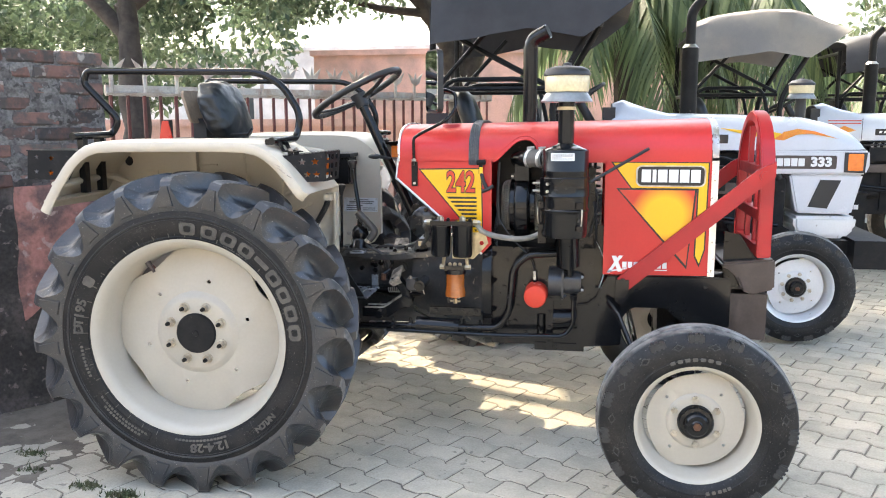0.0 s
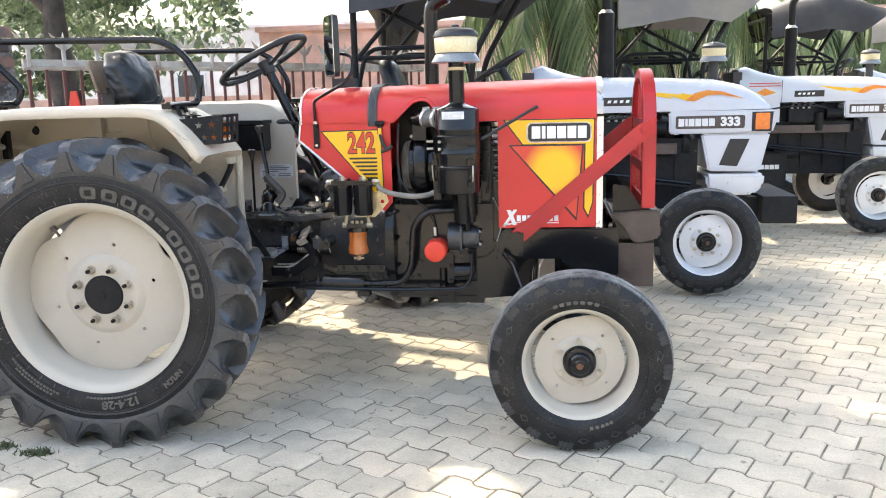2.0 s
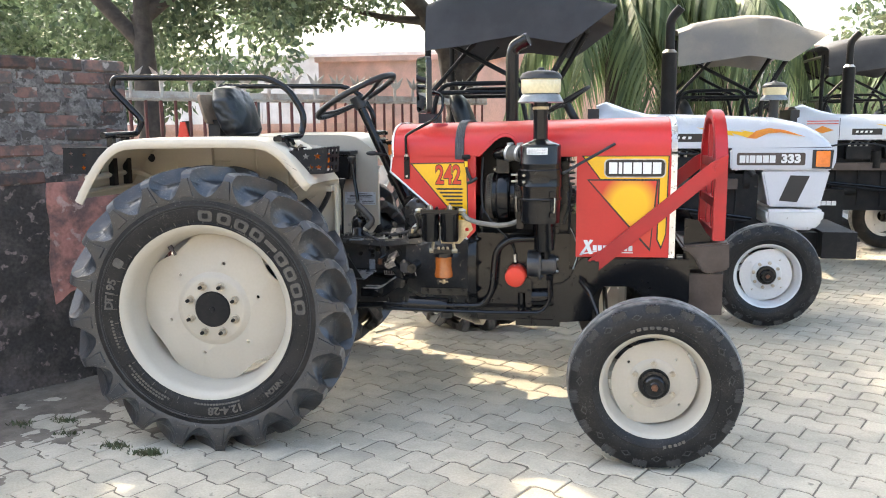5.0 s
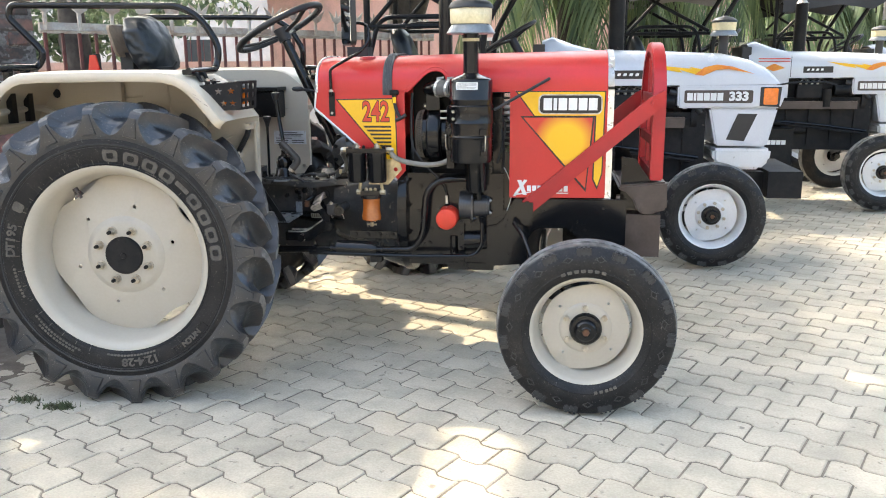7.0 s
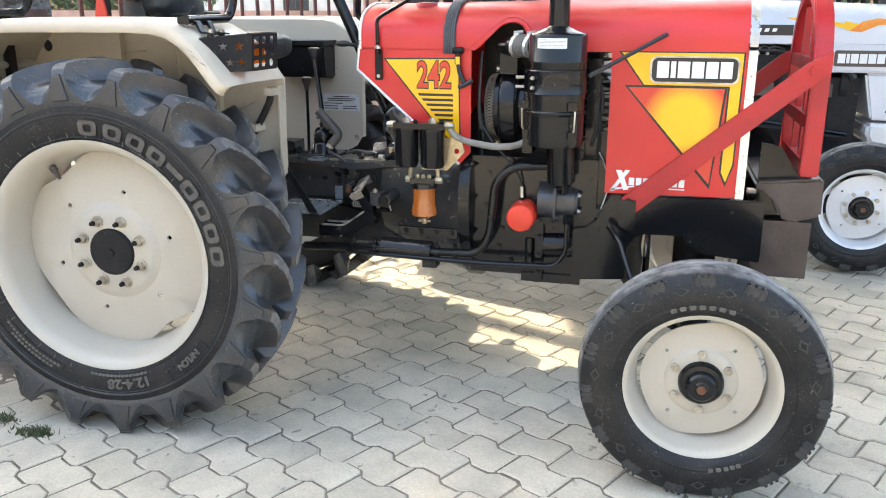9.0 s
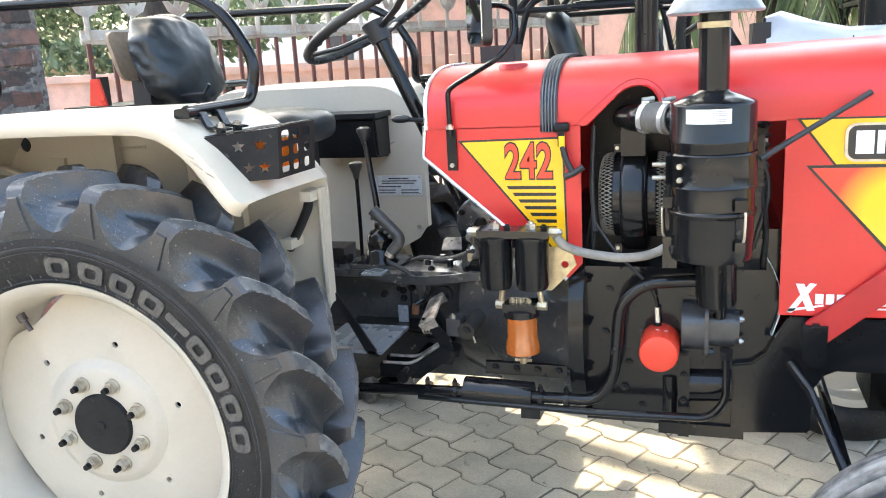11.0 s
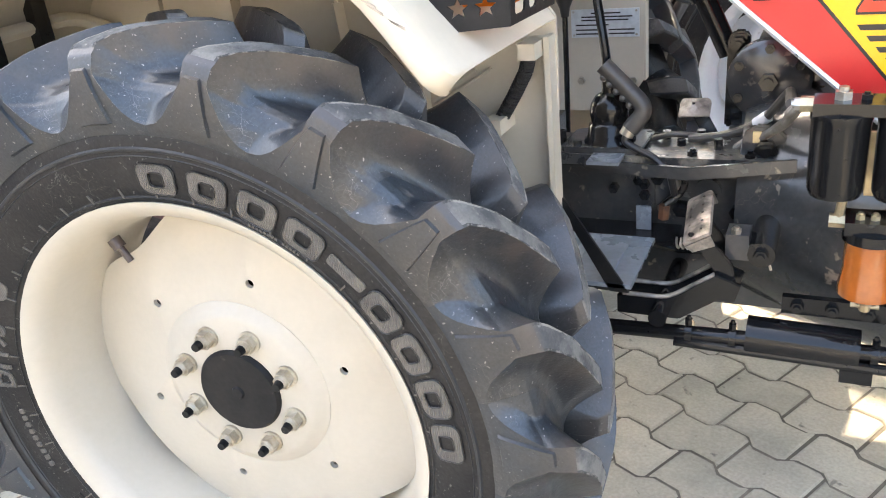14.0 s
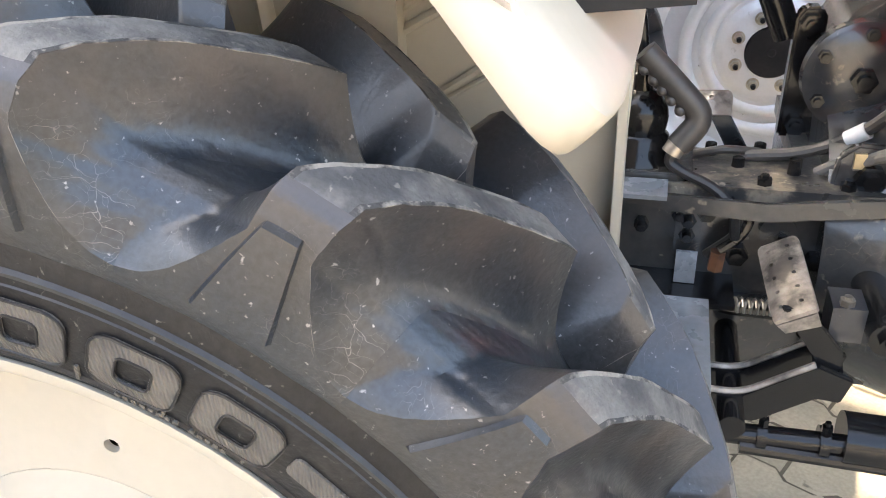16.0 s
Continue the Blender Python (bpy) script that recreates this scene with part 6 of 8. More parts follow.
for y, z in ((0.474, 0.672), (0.474, 0.774), (0.578, 0.774)):
    part("bolt", bolt((1.345, y, z), (1, 0, 0), 0.009, 0.010), BLACK, fl)
part("pump_body", plate(rrect(0.480, 0.575, 0.676, 0.766, 0.032, 6), [], lambda u, v, w: (1.345 + w, u, v), 0.058), PUMPPAINT, pump, bevel=0.003)
part("pump_end", plate(rrect(0.486, 0.57, 0.682, 0.760, 0.03, 6), [], lambda u, v, w: (1.403 + w, u, v), 0.010), PUMPPAINT, pump, bevel=0.003)
for y, z in ((0.497, 0.694), (0.497, 0.748)):
    part("bolt", bolt((1.413, y, z), (1, 0, 0), 0.007, 0.007), STEEL, pump)
part("pump_foot", box(1.286, 1.33, 0.50, 0.54, 0.645, 0.70), BLACK, pump, bevel=0.008)
bm = bmesh.new()
ring = []
for x, z in ((1.385, 0.640), (1.415, 0.641), (1.445, 0.650), (1.468, 0.672), (1.487, 0.705), (1.499, 0.745), (1.503, 0.785), (1.497, 0.825), (1.484, 0.86), (1.470, 0.885)):
    ring.append([bm.verts.new((x + d * 0.35, y, z - d * 0.3)) for y, d in ((0.531, 0.0), (0.531, 0.006), (0.640, 0.006), (0.640, 0.0))])
for a, b in zip(ring, ring[1:]):
    for k in range(4):
        bm.faces.new((a[k], b[k], b[(k + 1) % 4], a[(k + 1) % 4]))
bm.faces.new(ring[0])
bm.faces.new(ring[-1])
bmesh.ops.recalc_face_normals(bm, faces=bm.faces)
part("fan_shroud", bm, PLATE, red, "curved bare metal fan shroud", smooth=50)
part("pump_nut", rod((1.385, 0.465, 0.662), (1.385, 0.462, 0.682), 0.016, n=6), BLACK, pump)
pipe = [(1.368, 0.485, 0.755), (1.368, 0.472, 0.850), (1.20, 0.465, 0.838), (1.143, 0.465, 0.785), (1.128, 0.465, 0.60), (1.085, 0.465, 0.531), (0.72, 0.465, 0.528), (0.45, 0.47, 0.515)]
part("pressure_pipe", tube(rounded(pipe, 0.05, 6), 0.0145, 12), BLACK, red, "bent black steel hydraulic pipe")
pipe = [(1.385, 0.465, 0.67), (1.387, 0.458, 0.56), (1.350, 0.455, 0.512), (1.09, 0.452, 0.506), (0.62, 0.455, 0.512)]
part("return_pipe", tube(rounded(pipe, 0.05, 6), 0.0095, 10), BLACK, red, "thin black steel pipe")
cyl = part("steering_cylinder", rod((0.742, 0.478, 0.530), (0.922, 0.478, 0.526), 0.035, n=28), BLACK, red, "black cylinder under the bell housing")
part("end_block", box(0.895, 0.945, 0.45, 0.50, 0.475, 0.515), BLACK, cyl, bevel=0.006)
bar = part("mounting_bar", box(0.795, 1.008, 0.495, 0.51, 0.572, 0.604), BLACK, red, bevel=0.003)
for x in (0.82, 0.875, 0.93, 0.985):
    part("bolt", bolt((x, 0.495, 0.588), (0, -1, 0), 0.011, 0.010), BLACK, bar)
for x in (0.645, 0.72, 0.945, 1.01):
    b = part("hose_clamp", rod((x - 0.006, 0.467, 0.528), (x + 0.006, 0.467, 0.528), 0.021, n=16), BLACK, red)
    part("clamp_bolt", bolt((x, 0.46, 0.547), (0, 0, 1), 0.007, 0.012), BLACK, b)

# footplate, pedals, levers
part("footplate", box(0.38, 0.566, 0.354, 0.552, 0.662, 0.670), FOOTPLATE, red, "worn black steel footplate with sky sheen in its colour", bevel=0.002)
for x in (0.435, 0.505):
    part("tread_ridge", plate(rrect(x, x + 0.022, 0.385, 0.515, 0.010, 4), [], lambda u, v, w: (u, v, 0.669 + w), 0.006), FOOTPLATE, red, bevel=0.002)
part("footplate_side", plate([(0.44, 0.82), (0.455, 0.82), (0.562, 0.655), (0.53, 0.655)], [], on_side(0.36), 0.006), BLACKMAT, red)
part("footplate_back", box(0.38, 0.60, 0.553, 0.640, 0.655, 0.663), BLACK, red)
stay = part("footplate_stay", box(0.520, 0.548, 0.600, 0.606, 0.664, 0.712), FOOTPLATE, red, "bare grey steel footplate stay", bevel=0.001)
for z in (0.728, 0.750):
    part("stay_bolt", bolt((0.532, 0.640, z), (0, -1, 0), 0.011, 0.022), BLACK, stay)
part("copper_union", rod((0.572, 0.60, 0.690), (0.574, 0.60, 0.718), 0.011, n=6), RUSTY, red, "reddish copper pipe union")
part("union_pipe", tube(rounded([(0.574, 0.60, 0.718), (0.60, 0.61, 0.735), (0.612, 0.615, 0.765), (0.592, 0.625, 0.795)], 0.02), 0.007, 8), BLACK, red)
PAD, PAD_L, PAD_S = Vector((0.648, 0.512, 0.736)), Vector((-0.10, 0.97, 0.20)).normalized(), Vector((0.85, -0.06, 0.52)).normalized()
PAD_N = PAD_L.cross(PAD_S).normalized()
if PAD_N.z < 0:
    PAD_N = -PAD_N
bm = plate(rrect(-0.068, 0.068, -0.026, 0.026, 0.006, 3), [circle(-0.05 + 0.025 * i, -0.012 + 0.024 * j, 0.003, 6) for i in range(5) for j in range(2)], lambda u, v, w: PAD + PAD_L * u + PAD_S * v + PAD_N * (w - 10.0 * v * v), 0.006)
ped = part("brake_pedal", bm, PEDALMET, red, "drilled steel brake pedal pad")
for u in (-0.066, 0.066):
    part("pad_lip", plate([(-0.024, -0.006), (0.024, -0.006), (0.020, -0.028), (-0.020, -0.022)], [], lambda a, b, w, u=u: PAD + PAD_L * (u + w - 0.002) + PAD_S * a + PAD_N * b, 0.004), PEDALMET, ped)
part("pedal_neck", plate([(0.640, 0.728), (0.672, 0.728), (0.715, 0.676), (0.722, 0.640), (0.690, 0.640), (0.682, 0.668)], [], lambda u, v, w: (u, 0.452 + w, v), 0.010), BLACK, ped, bevel=0.002)
part("pedal_neck", plate([(0.632, 0.735), (0.664, 0.735), (0.702, 0.680), (0.706, 0.645), (0.676, 0.645), (0.670, 0.672)], [], lambda u, v, w: (u, 0.520 + w, v), 0.010), BLACK, ped, bevel=0.002)
for y in (0.440, 0.492):
    arm_loop = [(0.52, 0.604), (0.61, 0.604), (0.690, 0.660), (0.732, 0.644), (0.722, 0.610), (0.695, 0.612), (0.63, 0.566), (0.52, 0.566)]
    arm_ob = part("pedal_arm", plate(arm_loop, [], lambda u, v, w, y=y: (u, y + w, v), 0.010), BLACK, ped, bevel=0.002)
    # paler strip along the arm's upper edge
    part("pale_edge", tube(rounded([(0.53, y + 0.005, 0.605), (0.61, y + 0.005, 0.605), (0.688, y + 0.005, 0.659)], 0.02), 0.0045, 6), PEDALMET, arm_ob)
sp = part("pedal_spring_block", box(0.700, 0.738, 0.475, 0.525, 0.676, 0.722), PUMPPAINT, ped, "blue-grey steel adjuster block", bevel=0.005)
part("adjuster_bolt", bolt((0.716, 0.485, 0.722), (0, 0, 1), 0.009, 0.008), STEEL, sp)
part("adjuster_wire", tube(rounded([(0.735, 0.48, 0.70), (0.765, 0.478, 0.695), (0.775, 0.48, 0.66)], 0.02), 0.0022, 6), STEEL, sp)
part("pedal_pivot", rod((0.76, 0.45, 0.70), (0.76, 0.62, 0.70), 0.022, n=18), BLACK, red)
part("pivot_bolt", bolt((0.76, 0.45, 0.70), (0, -1, 0), 0.012, 0.01), BLACK, red)
part("long_lever", plate([(0.43, 0.800), (0.50, 0.788), (0.62, 0.782), (0.80, 0.806), (0.80, 0.828), (0.62, 0.806), (0.50, 0.810), (0.43, 0.812)], [], on_side(0.574), 0.008), GREASY, red, "flat black steel lever")


def lever(name, pts, r, knob, label):
    ob = part(name, tube(rounded(pts, 0.04), r, 10), BLACK, red, label)
    if knob:
        p = Vector(pts[-1])
        part("knob", lathe([(0.008, -0.03), (0.011, -0.012), (0.0205, 0.010), (0.0195, 0.018), (0.012, 0.022)], p, "z", 20), PLASTIC, ob, smooth=50)
    return ob


lever("gear_lever", [(0.456, 0.661, 0.83), (0.453, 0.664, 0.98), (0.432, 0.683, 1.08), (0.418, 0.692, 1.178)], 0.0085, True, "bent black gear lever with a knob")
lever("range_lever", [(0.31, 0.85, 0.69), (0.318, 0.84, 0.90), (0.323, 0.828, 1.062)], 0.006, True, "short black lever with a knob")
part("lever_boot", lathe([(0.050, 0.812), (0.050, 0.826), (0.043, 0.833), (0.040, 0.856), (0.0345, 0.862), (0.036, 0.868), (0.0375, 0.882), (0.035, 0.897), (0.026, 0.912), (0.014, 0.919), (0.013, 0.940), (0.009, 0.942)], (0.456, 0.661, 0), "z", 28), BLACK, red, "glossy black domed lever socket", smooth=50)
part("quadrant_block", box(0.27, 0.345, 0.65, 0.735, 0.812, 0.86), BLACK, red, bevel=0.012)
bm = tube(rounded([(0.456, 0.622, 0.979), (0.497, 0.622, 0.938), (0.537, 0.620, 0.897), (0.507, 0.610, 0.860)], 0.022, 6), 0.0165, 12)
for k in range(5):
    q = Vector((0.458, 0.620, 0.957)).lerp(Vector((0.506, 0.618, 0.906)), k / 4)
    cushion(q.x, q.y, q.z, 0.0075, 0.012, 0.0075, 2.4, 6, bm)
hb = part("hand_brake", bm, GRIP, red, "black pistol-grip hand brake lever", smooth=50)
part("grip_collar", rod((0.508, 0.611, 0.865), (0.500, 0.608, 0.850), 0.0135, n=14), STEEL, hb)
part("brake_cable", tube(rounded([(0.502, 0.609, 0.855), (0.497, 0.607, 0.838), (0.522, 0.604, 0.824), (0.555, 0.592, 0.815), (0.585, 0.585, 0.79), (0.592, 0.60, 0.74)], 0.03), 0.007, 8), PLASTIC, hb)
arm_ob = part("box_arm", plate([(0.650, 0.81), (0.694, 0.81), (0.692, 0.985), (0.684, 0.998), (0.662, 0.998), (0.652, 0.985)], [], on_side(0.835), 0.03), BLACK, red, bevel=0.004)
sb = part("steering_box", plate([(0.69, 0.81), (0.87, 0.81), (0.87, 1.06), (0.76, 1.03), (0.715, 1.0), (0.694, 0.95), (0.686, 0.89)], [], on_side(0.95), 0.19), GREASY, red, "black cast steering box with worn paint", bevel=0.008)
part("round_cover", lathe([(0.002, -0.022), (0.066, -0.022), (0.074, -0.016), (0.076, 0.0), (0.05, 0.0)], (0.735, 0.752, 0.922), "y", 40), GREASY, sb, "round bolted cover", smooth=40)
for k in range(6):
    a = radians(30 + 60 * k)
    part("bolt", bolt((0.735 + 0.060 * math.cos(a), 0.730, 0.922 + 0.060 * math.sin(a)), (0, -1, 0), 0.009, 0.010), BLACK, sb)
part("bolt", bolt((0.735, 0.730, 0.922), (0, -1, 0), 0.017, 0.014), BLACK, sb)
for x, z in ((0.672, 0.975), (0.672, 0.83)):
    part("bolt", bolt((x, 0.805, z), (0, -1, 0), 0.015, 0.012), BLACK, arm_ob)
part("box_foot", box(0.664, 0.88, 0.745, 0.98, 0.79, 0.818), WORNTOP, sb, bevel=0.004)
bm = plate(rrect(-0.034, 0.034, -0.024, 0.024, 0.008, 3), [circle(0, 0.004, 0.004, 8)], lambda u, v, w: Vector((0.563, 0.985, 0.802)) + Vector((1, 0, 0.04)) * u + Vector((0, 0.75, 0.66)) * v + Vector((-0.1, -0.62, 0.76)) * (w - 0.016 * (u / 0.034) ** 2), 0.004)
cl = part("clutch_pedal", bm, PEDALMET, red, "curved clutch pedal pad on a flat strap arm")
part("pedal_strap", plate([(0.550, 0.797), (0.585, 0.797), (0.650, 0.695), (0.613, 0.695)], [], lambda u, v, w: (u, 0.988 - (0.80 - v) * 0.3 + w, v), 0.008), BLACK, cl, bevel=0.002)
pv = part("pivot_plate", plate([(0.70, 0.80), (0.705, 0.85), (0.725, 0.868), (0.76, 0.866), (0.78, 0.845), (0.782, 0.79), (0.76, 0.772), (0.72, 0.775)], [], on_side(0.646), 0.016), GREASY, red, "black rounded pivot plate", bevel=0.004)
part("pivot_nut", bolt((0.745, 0.630, 0.825), (0, -1, 0), 0.020, 0.014), BLACK, pv)
part("washer_tab", box(0.722, 0.736, 0.624, 0.630, 0.838, 0.858), BRASS, pv, bevel=0.002)
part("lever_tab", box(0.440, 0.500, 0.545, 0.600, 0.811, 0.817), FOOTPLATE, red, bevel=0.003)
# wiring and fittings over the gearbox
for pts, r in (([(0.60, 0.70, 0.818), (0.66, 0.695, 0.825), (0.71, 0.69, 0.845), (0.742, 0.676, 0.872), (0.778, 0.64, 0.93), (0.79, 0.44, 0.96)], 0.0085),
               ([(0.53, 0.70, 0.815), (0.57, 0.69, 0.83), (0.62, 0.71, 0.82)], 0.006),
               ([(0.56, 0.62, 0.70), (0.60, 0.615, 0.74), (0.585, 0.62, 0.78), (0.54, 0.63, 0.795)], 0.0075)):
    part("loose_cable", tube(rounded(pts, 0.05), r, 10), GRIP, red, "dusty black sheathed cable")
for x, z, s in ((0.52, 0.755, 0.011), (0.555, 0.76, 0.013), (0.60, 0.70, 0.016), (0.655, 0.735, 0.012), (0.70, 0.70, 0.013), (0.80, 0.66, 0.012), (0.84, 0.74, 0.011), (0.47, 0.735, 0.010), (0.575, 0.645, 0.012)):
    part("housing_bolt", bolt((x, 0.638, z), (0, -1, 0), s, 0.016), BLACK, red)
for x, y, h in ((0.36, 0.66, 0.03), (0.40, 0.63, 0.02), (0.555, 0.715, 0.018), (0.59, 0.675, 0.014), (0.66, 0.66, 0.022), (0.62, 0.718, 0.02)):
    part("cover_stud", rod((x, y, 0.81), (x, y, 0.81 + h), 0.009, 0.008, 10), BLACK, cover)
part("lever_gate", plate(rrect(0.37, 0.53, 0.604, 0.732, 0.02, 3), [], lambda u, v, w: (u, v, 0.812 + w), 0.012), GREASY, red, "black lever base plate", bevel=0.002)
part("pull_rod", tube([(0.45, 0.605, 0.655), (0.60, 0.60, 0.63), (0.83, 0.58, 0.64)], 0.009, 8), BLACK, red)
part("round_plug", rod((0.648, 0.622, 0.741), (0.648, 0.645, 0.741), 0.024, n=20), GREASY, red)
part("wall_bracket", box(0.515, 0.55, 0.622, 0.640, 0.70, 0.77), GREASY, red, bevel=0.003)
part("brake_spring", tube([(0.60 + 0.0012 * i, 0.57 + 0.010 * math.cos(i * 0.9), 0.655 + 0.010 * math.sin(i * 0.9)) for i in range(84)], 0.0022, 5), STEEL, red, "coiled return spring")
part("cross_shaft", rod((0.60, 0.40, 0.585), (0.60, 0.62, 0.585), 0.016, n=16), BLACK, red)
part("hose_band", rod((0.722, 0.686, 0.854), (0.742, 0.676, 0.872), 0.0115, n=14), WHITEDECAL, red, "white tape band on a hose")
# toolbox and data plate on the far fender
tb = part("toolbox", plate([(far(0.356), 1.05), (far(0.356), 1.195), (1.09, 1.190), (1.105, 1.06)], [], lambda u, v, w: (0.03 + w, u, v), 0.255), BLACKMAT, red, "black sheet toolbox on the far fender", bevel=0.008)
part("toolbox_lid", box(0.02, 0.295, 1.076, far(0.356), 1.192, 1.209), BLACKMAT, tb, bevel=0.004)
dp = part("data_plate", plate([(0.218, 0.912), (0.392, 0.912), (0.392, 0.982), (0.218, 0.982)], [], lambda u, v, w: (u, far(0.362) - 0.001 - w, v), 0.002), PLATE, red, "stamped aluminium data plate", smooth=0)
for z, x0, x1 in ((0.970, 0.27, 0.345), (0.961, 0.245, 0.375), (0.953, 0.245, 0.365), (0.941, 0.23, 0.315), (0.929, 0.23, 0.295), (0.929, 0.315, 0.38), (0.919, 0.23, 0.295), (0.919, 0.315, 0.38)):
    part("stamped_line", plate([(x0, z), (x1, z), (x1, z + 0.0035), (x0, z + 0.0035)], [], lambda u, v, w: (u, far(0.362) - 0.0032 - w, v), 0.0005), INK, dp, smooth=0)
for x, z in ((0.225, 0.918), (0.385, 0.918), (0.225, 0.976), (0.385, 0.976)):
    part("rivet", rod((x, far(0.362) - 0.003, z), (x, far(0.362) - 0.005, z), 0.003, n=8), STEEL, dp)
for x, z in ((0.24, 0.80), (0.375, 0.80)):
    part("panel_bolt", bolt((x, far(0.362), z), (0, -1, 0), 0.010, 0.008), STEEL, fend_far)

# front frame, axle and bumper
FRAME = [(1.40, 0.455), (1.575, 0.47), (1.578, 0.58), (1.60, 0.615), (1.625, 0.628), (1.745, 0.63), (1.775, 0.60), (1.82, 0.575), (1.99, 0.56), (1.99, 0.758), (1.52, 0.755), (1.50, 0.72), (1.475, 0.665), (1.44, 0.638), (1.40, 0.632)]
for y in (0.505, far(0.505) + 0.02):
    part("frame_rail", plate(FRAME, [], on_side(y + 0.02), 0.02), BLACK, red, "black steel front frame rail", bevel=0.004)
part("frame_cross", box(1.45, 1.97, 0.53, far(0.53), 0.64, 0.70), BLACK, red, bevel=0.006)
part("front_axle", tube([(1.80, 0.16, 0.40), (1.80, 0.35, 0.45), (1.80, MID, 0.50), (1.80, far(0.35), 0.45), (1.80, far(0.16), 0.40)], 0.045, 8), BLACK, red, "black front axle beam")
part("axle_pivot", box(1.73, 1.87, MID - 0.1, MID + 0.1, 0.46, 0.64), BLACK, red, bevel=0.01)
for y in (0.15, far(0.15)):
    part("king_pin", rod((1.80, y, 0.28), (1.80, y, 0.47), 0.032, n=18), BLACK, red)
part("steering_arm", tube([(1.80, 0.16, 0.42), (1.68, 0.22, 0.46), (1.63, 0.28, 0.47)], 0.014, 8), BLACK, red)
part("drag_link", tube([(1.63, 0.28, 0.47), (1.56, 0.40, 0.62), (1.52, 0.46, 0.66)], 0.010, 8), BLACK, red)
part("track_rod", tube([(1.64, 0.25, 0.45), (1.64, far(0.25), 0.45)], 0.013, 8), BLACK, red)
bm = plate([(1.955, 0.795), (1.96, 0.812), (2.158, 0.830), (2.162, 0.71), (2.08, 0.685), (2.04, 0.70), (2.02, 0.75), (1.985, 0.785)], [], lambda u, v, w: (u, 0.55 + w, v), 0.52)
part("bumper_casting", bm, BROWNIRON, red, "dark brown cast front bumper", bevel=0.008)
part("weight_box", box(1.985, 2.14, 0.57, 1.05, 0.50, 0.685), BROWNIRON, red, "dark brown ballast box", bevel=0.01)
part("front_plate", plate([(1.97, 0.70), (2.10, 0.70), (2.10, 0.81), (2.03, 0.92), (1.97, 0.93)], [], on_side(0.60), 0.008), BLACK, red)
part("front_plate", plate([(1.97, 0.70), (2.10, 0.70), (2.10, 0.81), (2.03, 0.92), (1.97, 0.93)], [], on_side(1.03), 0.008), BLACK, red)

# red front guard
GX0, GX1 = 2.082, 2.135
def arch_path(half, top, foot, n=16):
    r = half
    pts = [(MID - half, foot), (MID - half, top - r)]
    pts += [(MID - r * math.cos(math.pi * i / n), top - r + r * math.sin(math.pi * i / n)) for i in range(1, n)]
    return pts + [(MID + half, top - r), (MID + half, foot)]


outer, inner_ = arch_path(0.262, 1.405, 0.838), arch_path(0.222, 1.365, 0.838)
bm = plate(outer + inner_[::-1], [], lambda u, v, w: (GX0 + w, u, v), GX1 - GX0)
guard = part("front_guard", bm, RED2, red, "red arched steel front guard", bevel=0.004)
for y in (-0.08, 0.08):
    part("guard_bar", box(2.095, 2.115, MID + y - 0.012, MID + y + 0.012, 0.86, 1.34), RED2, guard, bevel=0.003)
for z in (0.862, 1.0, 1.17):
    part("guard_cross_bar", box(2.086, 2.128, MID - 0.222, MID + 0.222, z - 0.02, z + 0.02), RED2, guard, bevel=0.003)
for y0, y1 in ((0.485, 0.497), (far(0.497), far(0.485))):
    c = [(1.553, 0.705), (1.595, 0.70), (2.128, 1.155), (2.128, 1.215), (2.06, 1.18), (1.585, 0.775), (1.553, 0.75)]
    br = part("guard_brace", plate(c, [], lambda u, v, w, y0=y0: (u, y0 + w, v), 0.012), RED2, red, "flat red diagonal brace", bevel=0.002)
    yy = y0 if y0 < MID else y1
    d = -1 if y0 < MID else 1
    part("bolt", bolt((2.085, yy, 1.160), (0, d, 0), 0.018, 0.010), RED2, br)
    part("bolt", bolt((1.575, yy, 0.738), (0, d, 0), 0.014, 0.010), BLACK, br)
    part("brace_foot", box(1.548, 1.60, min(y0, y1) - 0.004, max(y0, y1) + 0.01, 0.645, 0.745), BLACK, br, bevel=0.004)
    part("foot_bolt", bolt((2.105, 0.548 if y0 < MID else far(0.548), 0.865), (0, d, 0), 0.020, 0.012), RED2, br)

# exhaust
ex = rounded([(1.168, 0.95, 1.34), (1.168, 0.95, 1.715), (1.245, 0.93, 1.75)], 0.11, 10)
pipe_ob = part("exhaust_pipe", tube(ex, 0.032, 20), BLACK, red, "black upright exhaust pipe with a bent end")
part("pipe_mouth", rod(ex[-1] - (ex[-1] - ex[-2]).normalized() * 0.004, ex[-1] + (ex[-1] - ex[-2]).normalized() * 0.002, 0.028, n=16), IRON, pipe_ob)


# the white tractors standing behind
WM = 3.1
wfar = lambda y: 2 * WM - y


